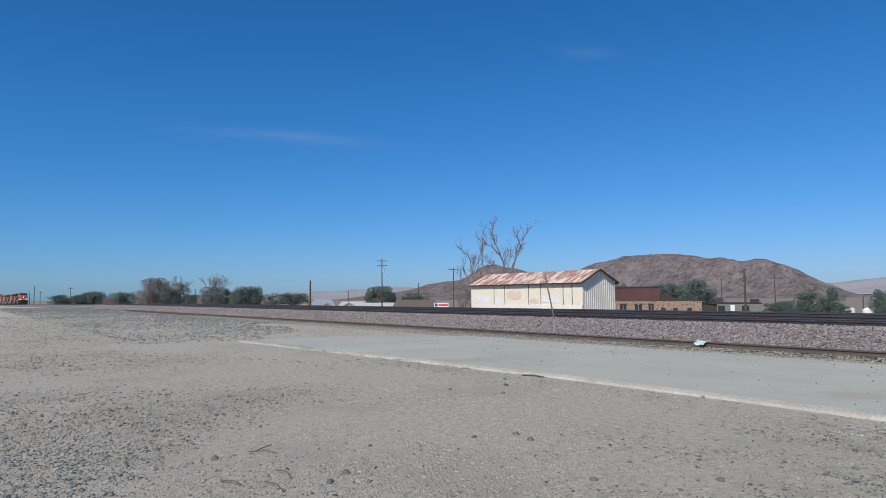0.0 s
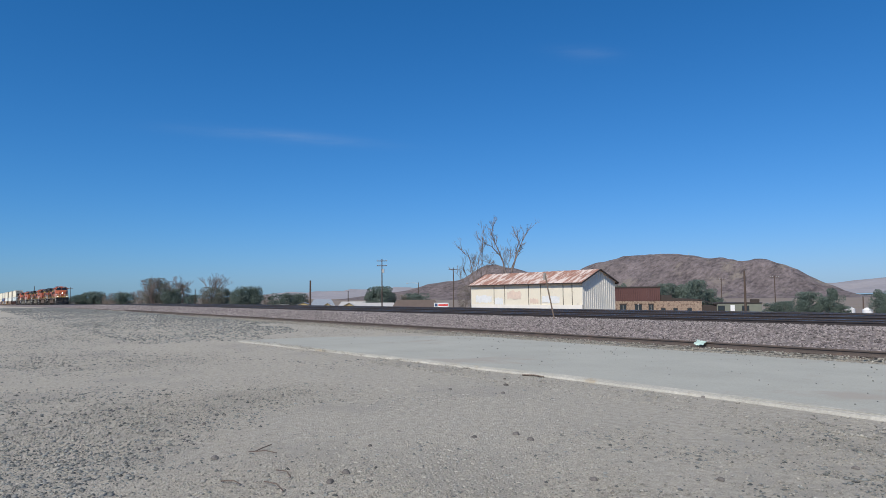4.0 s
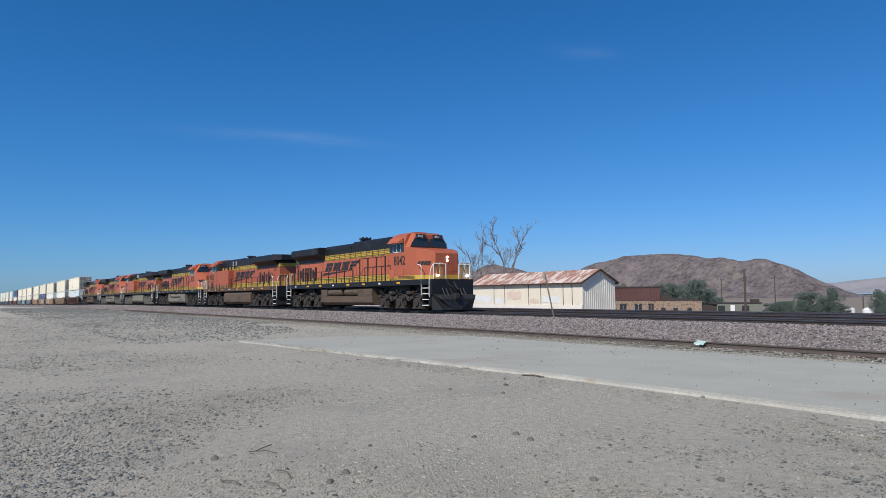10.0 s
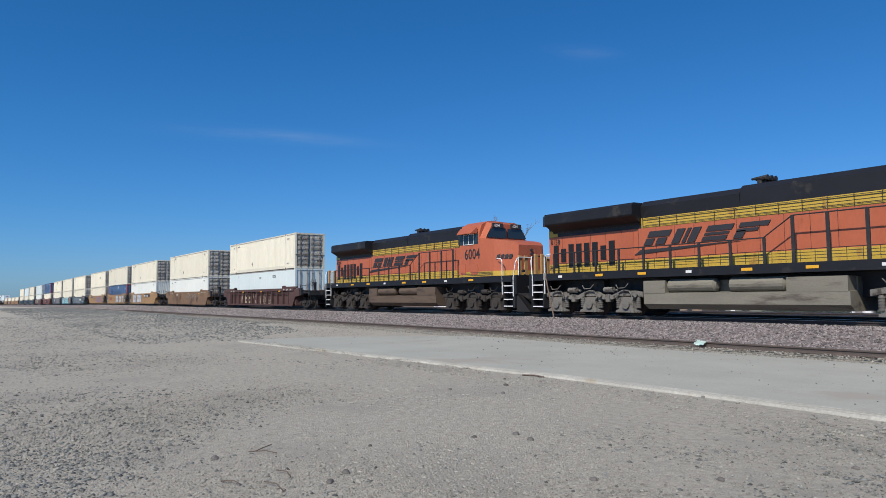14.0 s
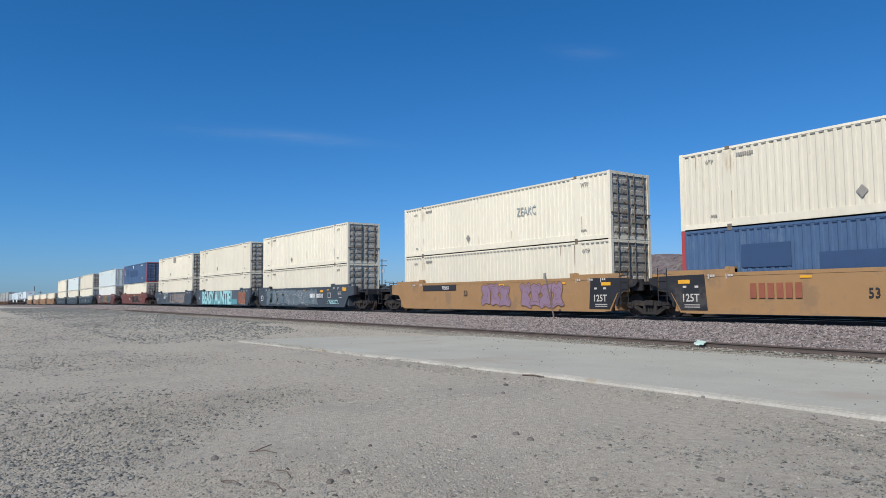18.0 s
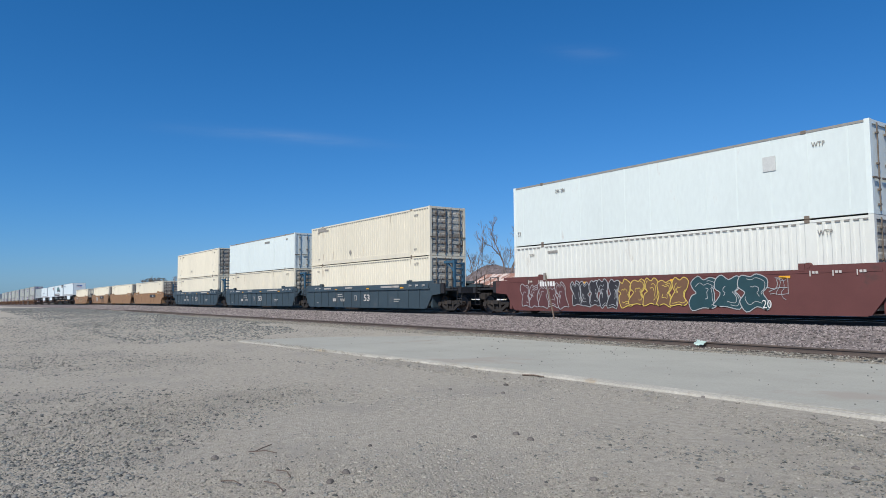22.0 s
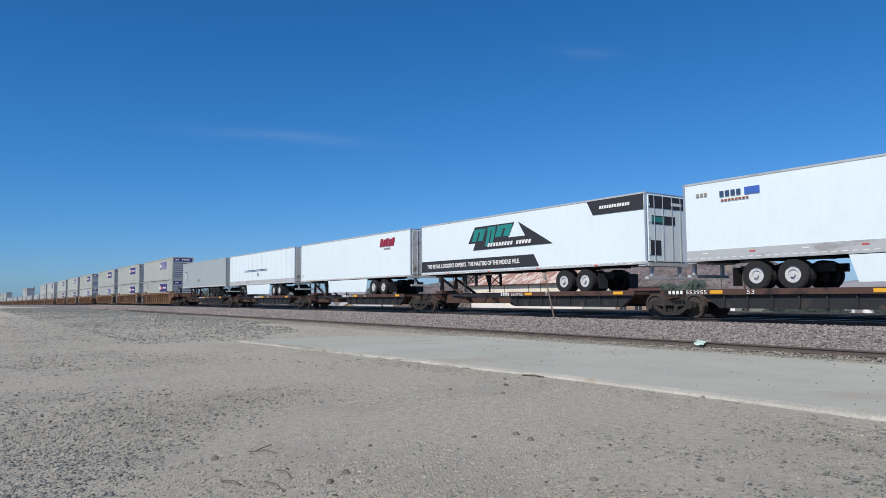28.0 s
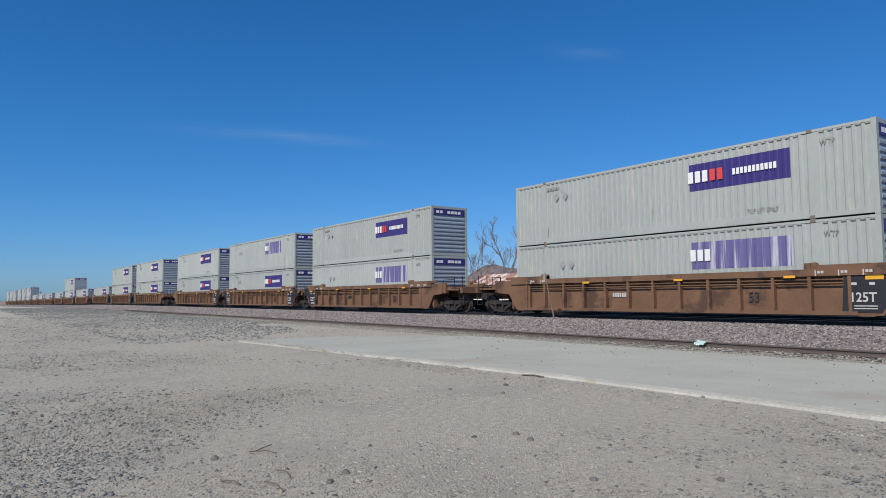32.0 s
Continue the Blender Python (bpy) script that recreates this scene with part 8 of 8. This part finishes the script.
def limbs(bm, rnd, p, d, length, r, depth, spread, tips):
    q = p + d * length
    mid = p + d * length * 0.5 + Vector((rnd.uniform(-1, 1), rnd.uniform(-1, 1), rnd.uniform(-0.5, 1))) * length * 0.06
    rod(bm, p, mid, r, r * 0.85, seg=5 if depth > 2 else 4, caps=False)
    rod(bm, mid, q, r * 0.85, r * 0.68, seg=5 if depth > 2 else 4, caps=False)
    if depth == 0:
        tips.append(q)
        return
    for k in range(3 if rnd.random() < 0.45 else 2):
        n = (d + Vector((rnd.uniform(-1, 1), rnd.uniform(-1, 1), rnd.uniform(-0.35, 0.8))) * spread).normalized()
        limbs(bm, rnd, q, n, length * rnd.uniform(0.62, 0.86), r * 0.64, depth - 1, spread, tips)
    if depth > 1 and rnd.random() < 0.7:
        n = (d + Vector((rnd.uniform(-1, 1), rnd.uniform(-1, 1), rnd.uniform(-0.3, 0.5))) * spread * 1.3).normalized()
        limbs(bm, rnd, mid, n, length * 0.5, r * 0.45, depth - 2, spread, tips)


def crown_mesh(seed, n, lumps, flat=0.8, pine=False):
    """Leaves in uneven clumps inside a unit crown (1 wide each way, 1 tall)."""
    rs = np.random.RandomState(seed)
    centres = rs.normal(0, 0.30, (lumps, 3))
    centres[:, 2] = rs.uniform(0.14, 0.9, lumps)
    if pine:
        centres[:, :2] *= (1.05 - centres[:, 2:3])
    else:
        lim = 0.42 * np.sqrt(np.clip(1 - ((centres[:, 2] - 0.5) / 0.55) ** 2, 0.1, 1))
        d = np.hypot(centres[:, 0], centres[:, 1])
        centres[:, :2] *= np.minimum(1, lim / np.maximum(d, 1e-3))[:, None]
    which = rs.randint(0, lumps, n)
    rad = rs.uniform(0.12, 0.24, lumps)[which]
    off = rs.normal(0, 1, (n, 3))
    off /= np.linalg.norm(off, axis=1)[:, None]
    pos = centres[which] + off * (rad * rs.uniform(0.4, 1.05, n) ** 0.5)[:, None] * [1, 1, flat]
    pos[:, 2] = np.clip(pos[:, 2], 0.03, 1.0)
    u = rs.normal(0, 1, (n, 3))
    u /= np.linalg.norm(u, axis=1)[:, None]
    w = np.cross(u, rs.normal(0, 1, (n, 3)))
    w /= np.linalg.norm(w, axis=1)[:, None]
    s = rs.uniform(0.008, 0.020, n)[:, None]
    v = np.stack([pos - u * s - w * s * 0.6, pos + u * s - w * s * 0.5, pos + u * s * 0.8 + w * s * 0.7, pos - u * s * 0.7 + w * s * 0.6], 1).reshape(-1, 3)
    me = bpy.data.meshes.new("crown")
    me.from_pydata(v.tolist(), [], [(4 * i, 4 * i + 1, 4 * i + 2, 4 * i + 3) for i in range(n)])
    return me


CROWNS = {"leafy": [crown_mesh(s, 10500, 44) for s in (1, 2, 3)], "thin": [crown_mesh(s, 2600, 34) for s in (4, 5)], "mixed": [crown_mesh(s, 5600, 38) for s in (6, 7)], "pine": [crown_mesh(8, 8200, 40, 0.6, True)]}
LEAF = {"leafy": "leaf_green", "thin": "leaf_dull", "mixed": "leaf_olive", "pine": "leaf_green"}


def tree(kind, x, y, w, h, seed):
    g = ground_z(x, y)
    rnd = random.Random(seed)
    words = {"leafy": "dense dark green leafy tree", "thin": "thin dull brown half-bare tree", "mixed": "tall olive-grey half-bare tree", "pine": "dark green tree with a ragged crown", "bare": "leafless grey tree with spreading branches"}[kind]
    t = thing("tree", words, "tree", at=(x, y, g), group="trees of the town")
    bm = bmesh.new()
    tips = []
    hh = h if kind == "bare" else h * 0.75
    stems = 3 if kind in ("bare", "mixed") else 1
    depth = {"bare": 5, "mixed": 4, "thin": 4}.get(kind, 2)
    for k in range(stems):
        d = Vector((rnd.uniform(-0.35, 0.35), rnd.uniform(-0.35, 0.35), 1)).normalized()
        limbs(bm, rnd, Vector((0, 0, -0.5)), d, hh * 0.30, max(0.08, h * 0.02), depth, 0.55, tips)
    part("trunk", bm, "grey_bark" if kind in ("bare", "thin", "mixed") else "bark", t)
    if kind != "bare":
        me = rnd.choice(CROWNS[kind])
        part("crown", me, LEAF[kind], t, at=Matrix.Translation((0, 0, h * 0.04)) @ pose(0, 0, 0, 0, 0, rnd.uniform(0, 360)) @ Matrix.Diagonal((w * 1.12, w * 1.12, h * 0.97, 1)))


TREES = (("leafy", -417.6, 45.2, 9.7, 6.6), ("leafy", -421.5, 54.3, 9.3, 7.6), ("leafy", -420.7, 60.0, 8.1, 9.4), ("leafy", -415.2, 63.1, 8.0, 10.0), ("thin", -404.6, 66.2, 5.5, 8.3),
         ("thin", -399.2, 68.6, 6.0, 8.9), ("leafy", -393.2, 73.3, 10.8, 8.8), ("bare", -377.5, 75.4, 7.5, 11.1), ("thin", -372.1, 77.0, 4.6, 9.6), ("thin", -408.3, 74.1, 7.4, 9.6),
         ("mixed", -341.6, 76.2, 11.2, 14.7), ("bare", -336.8, 74.8, 8.9, 15.6), ("mixed", -335.5, 80.5, 9.5, 13.2), ("leafy", -325.4, 79.6, 7.2, 9.8), ("bare", -329.3, 84.8, 7.9, 15.6),
         ("mixed", -331.0, 86.0, 6.3, 12.2), ("leafy", -318.4, 86.9, 6.6, 6.8), ("thin", -340.2, 73.1, 6.3, 10.9), ("bare", -291.8, 88.7, 10.5, 15.1), ("mixed", -286.9, 87.6, 11.3, 9.5),
         ("thin", -287.9, 84.2, 5.1, 8.4), ("leafy", -285.8, 91.1, 6.1, 8.8), ("leafy", -264.1, 93.0, 9.8, 9.6), ("leafy", -263.1, 89.9, 6.2, 8.0), ("leafy", -265.0, 96.5, 5.8, 8.7),
         ("thin", -270.4, 90.2, 3.6, 7.0), ("thin", -280.3, 107.0, 6.7, 6.5), ("leafy", -278.0, 112.8, 9.2, 7.0), ("leafy", -275.3, 119.3, 6.8, 6.9), ("thin", -273.5, 123.2, 3.9, 6.1),
         ("leafy", -203.3, 117.9, 8.1, 8.5), ("leafy", -207.4, 116.7, 4.3, 6.8), ("leafy", -204.0, 122.6, 3.9, 6.4), ("leafy", -194.4, 126.6, 8.4, 6.2), ("thin", -195.0, 122.0, 3.4, 5.4),
         ("thin", -159.2, 121.1, 4.3, 8.0), ("thin", -145.6, 114.2, 3.1, 6.7), ("leafy", -122.7, 145.1, 3.9, 8.3), ("leafy", -113.0, 152.8, 5.1, 8.2), ("leafy", -113.2, 158.7, 5.2, 7.9),
         ("leafy", -105.1, 152.2, 6.6, 8.9), ("leafy", -104.9, 158.4, 5.0, 6.8), ("leafy", -102.9, 159.8, 3.2, 4.5), ("leafy", -79.5, 144.6, 4.4, 3.5), ("leafy", -77.5, 145.6, 2.9, 3.6),
         ("leafy", -78.1, 156.6, 5.3, 5.7), ("pine", -72.1, 154.0, 4.1, 6.5), ("leafy", -77.1, 151.5, 3.0, 4.0), ("leafy", -73.5, 153.3, 2.9, 4.6), ("leafy", -69.5, 152.9, 3.1, 2.8),
         ("leafy", -58.0, 143.7, 3.7, 5.8), ("leafy", -55.0, 139.5, 3.1, 5.0))
for i, row in enumerate(TREES):
    tree(*row, seed=40 + i)


def bough(t, rnd, side, path, r):
    """One curving bough along (across, up) points, with forking twigs that grow upwards."""
    bm = bmesh.new()
    pts = [side * a + Vector((0, 0, z)) + Vector((-side.y, side.x, 0)) * rnd.uniform(-0.6, 0.6) * min(1, z / 6) for a, z in path]
    fine = []
    for p, q in zip(pts, pts[1:]):
        for k in range(3):
            fine.append(p.lerp(q, k / 3) + Vector((rnd.uniform(-1, 1), rnd.uniform(-1, 1), 0)) * 0.10)
    fine.append(pts[-1])
    n = len(fine)
    for i in range(n - 1):
        ra, rb = r * (1 - 0.85 * i / (n - 1)), r * (1 - 0.85 * (i + 1) / (n - 1))
        rod(bm, fine[i], fine[i + 1], ra * 0.72, rb * 0.72, seg=6, caps=False)
        if i > n * 0.22:
            for _ in range(3 if i > n * 0.5 else 2):
                d = (fine[i + 1] - fine[i]).normalized() + Vector((rnd.uniform(-1, 1), rnd.uniform(-1, 1), rnd.uniform(0.0, 0.9))) * 0.85
                limbs(bm, rnd, fine[i], d.normalized(), rnd.uniform(0.6, 1.3), max(0.035, ra * 0.40), 2 if rnd.random() < 0.75 else 3, 0.6, [])
    part("limb", bm, "grey_bark", t)


def big_bare_tree():
    """The tall leafless tree behind the barn, forked from the ground up, and a lower one beside it."""
    side = Vector((0.60, 0.80, 0))
    rnd = random.Random(7)
    t = thing("bare_tree", "tall leafless tree with long forked limbs behind the barn", "tree", at=(-113.2, 97.5, -1.5))
    bm = bmesh.new()
    rod(bm, (0, 0, -1.5), (0, 0, 7.2), 0.5, 0.4, seg=9)
    part("trunk", bm, "grey_bark", t)
    b = 6.7
    for path, r in (([(0, b), (-0.9, b + 4.4), (-3.2, b + 7.0), (-6.8, b + 9.0)], 0.26), ([(-1.0, b + 4.0), (-2.2, b + 7.4), (-3.3, b + 9.6), (-2.7, b + 12.0)], 0.19), ([(0.3, b - 0.5), (2.0, b + 4.4), (3.3, b + 8.0), (5.3, b + 11.6)], 0.25),
                    ([(0.3, b), (1.7, b + 4.0), (2.7, b + 8.0), (2.2, b + 9.6)], 0.18), ([(0, b - 1), (-1.5, b + 2.6), (-4.2, b + 3.6)], 0.15), ([(0.2, b), (0.4, b + 3.5), (1.0, b + 6.0)], 0.12), ([(-0.2, b), (-0.6, b + 3.0), (-0.2, b + 6.2)], 0.10)):
        bough(t, rnd, side, path, r)
    t2 = thing("bare_tree", "lower leafless grey tree with thin upright stems beside the barn", "tree", at=(-116.9, 92.6, -1.3))
    b = 1.2
    for path, r in (([(-0.6, b), (-1.2, b + 6), (-2.0, b + 10.0), (-4.4, b + 12.2)], 0.2), ([(0.2, b), (0.6, b + 6), (0.9, b + 12), (1.2, b + 17.0)], 0.2), ([(0, b), (-0.4, b + 6.5), (0.2, b + 10), (1.9, b + 13.5)], 0.16),
                    ([(-0.4, b), (-2.2, b + 5), (-3.6, b + 8.5)], 0.15), ([(0.3, b), (1.6, b + 6), (2.6, b + 9.5)], 0.14), ([(-0.5, b), (-3.2, b + 4.5), (-5.4, b + 7.5)], 0.13), ([(0.1, b), (-1.0, b + 6.5), (-0.6, b + 10.5)], 0.12)):
        bough(t2, rnd, side, path, r)


big_bare_tree()

# ---- small things on the lot ----
paint("weathered_post", (0.16, 0.12, 0.09), rough=0.9, var=0.3, scale=8)
paint("pale_plastic", (0.38, 0.50, 0.45), rough=0.4, var=0.2, scale=8)
paint("dry_stick", (0.13, 0.10, 0.08), rough=0.95, var=0.3, scale=10)
paint("field_rock", (0.12, 0.11, 0.10), rough=0.9, var=0.3, scale=12, bump=0.3, per_object=0.4)
post = thing("leaning_marker_post", "thin weathered marker post leaning beside the main track", "post", at=(-20.85, 20.6, 0.45))
bm = bmesh.new()
rod(bm, (0, 0, -0.2), (-0.42, 0, 1.35), 0.032, 0.028, seg=6)
rod(bm, (-0.42, 0, 1.35), (-0.56, 0, 1.95), 0.028, 0.03, seg=6)
part("shaft", bm, "weathered_post", post)
bm = bmesh.new()
box(bm, -0.66, -0.52, -0.02, 0.02, 1.72, 2.02)
part("marker_plate", bm, "grey_mark", post, "small weathered plate")
bag = thing("plastic_scrap", "crumpled pale plastic scrap caught on the siding rail", "litter", at=(-11.05, 16.30, 0.17))
bm = bmesh.new()
bmesh.ops.create_grid(bm, x_segments=8, y_segments=4, size=1)
for v in bm.verts:
    v.co = Vector((v.co.x * 0.15 + 0.03 * noise.noise((v.co.y * 3, v.co.x * 3, 5)), v.co.y * 0.08 - 0.02, 0.02 + 0.06 * noise.noise((v.co.x * 2.6, v.co.y * 2.6, 1)) + 0.05 * v.co.y + 0.03 * abs(v.co.x)))
bmesh.ops.solidify(bm, geom=bm.faces[:], thickness=0.006)
part("sheet", bm, "pale_plastic", bag)


def stick(pts, r, words):
    t = thing("dry_stick", words, "stick", at=(pts[0][0], pts[0][1], 0.0), group="dry sticks on the gravel")
    bm = bmesh.new()
    o = Vector((pts[0][0], pts[0][1], 0))
    pipe(bm, [Vector(p) - o for p in pts], r, 5)
    part("stem", bm, "dry_stick", t)


def lot_rock(x, y, s, seed):
    bm = bmesh.new()
    bmesh.ops.create_icosphere(bm, subdivisions=2, radius=1)
    for v in bm.verts:
        k = 1 + 0.35 * noise.noise(v.co * 1.4 + Vector((seed * 3.1, 0, 0)))
        v.co = Vector((v.co.x * k * s, v.co.y * k * s * 0.8, max(-0.3, v.co.z) * k * s * 0.65))
    t = thing("rock", "dark angular rock on the gravel", "rock", at=(x, y, s * 0.1), group="rocks on the lot")
    part("stone", bm, "field_rock", t)


stick([(-6.59, 2.36, 0.015), (-6.47, 2.49, 0.03), (-6.36, 2.55, 0.02)], 0.0055, "thin dry stick lying on the gravel")
stick([(-6.56, 2.40, 0.015), (-6.65, 2.56, 0.03), (-6.75, 2.65, 0.02)], 0.0055, "thin dry stick lying on the gravel")
stick([(-5.76, 2.31, 0.015), (-5.61, 2.34, 0.03), (-5.45, 2.31, 0.02)], 0.0055, "thin dry stick lying on the gravel")
stick([(-5.47, 2.09, 0.015), (-5.28, 2.12, 0.03), (-5.10, 2.10, 0.02)], 0.0055, "thin dry stick lying on the gravel")
stick([(-5.69, 1.81, 0.015), (-5.59, 1.88, 0.03), (-5.49, 1.90, 0.02)], 0.0055, "thin dry stick lying on the gravel")
stick([(-16.57, 8.46, 0.015), (-16.03, 8.49, 0.03), (-15.49, 8.46, 0.02)], 0.016, "thin dry stick lying on the gravel")
stick([(-9.73, 8.73, 0.015), (-9.47, 8.79, 0.03), (-9.22, 8.78, 0.02)], 0.016, "thin dry stick lying on the gravel")
for i, (x, y, s) in enumerate((
        (-8.84, 7.56, 0.049),
        (-8.16, 6.91, 0.042),
        (-7.29, 1.68, 0.035),
        (-5.35, 2.77, 0.042),
        (-8.42, 2.47, 0.032),
        (-25.39, 4.55, 0.056),
        (-9.50, 8.09, 0.035),
        (-9.03, 6.54, 0.035),
        (-11.10, 3.96, 0.028),
        (-6.59, 4.06, 0.028),
        (-5.68, 4.99, 0.042),
        (-5.37, 4.92, 0.042),
        (-5.16, 2.52, 0.035),
        (-6.57, 2.03, 0.042),
        (-3.31, 5.09, 0.035),
        (-3.93, 4.28, 0.035),
        (-2.83, 6.33, 0.035),
        (-13.02, 8.81, 0.063),
        (-6.04, 8.92, 0.035),
        (-5.84, 4.54, 0.035),
        (-10.13, 4.15, 0.025),
        (-6.15, 3.45, 0.028),
        (-13.05, 9.19, 0.042),
        (-5.18, 2.54, 0.035),
)):
    lot_rock(x, y, s, i)


def motions():
    for ob, s, z, turn in ROLLING:
        rows = []
        for t in range(0, 33):
            x = run(t, s)
            fall = math.degrees((dip(x + 6) - dip(x - 6)) / 12) * (1 if turn else -1)
            swing = math.degrees((bend(x + 6) - bend(x - 6)) / 12)
            rows.append((t, pose(x, YC + bend(x), RAIL + z + dip(x), 0, fall, turn + swing)))
        walk(ob, rows)


motions()
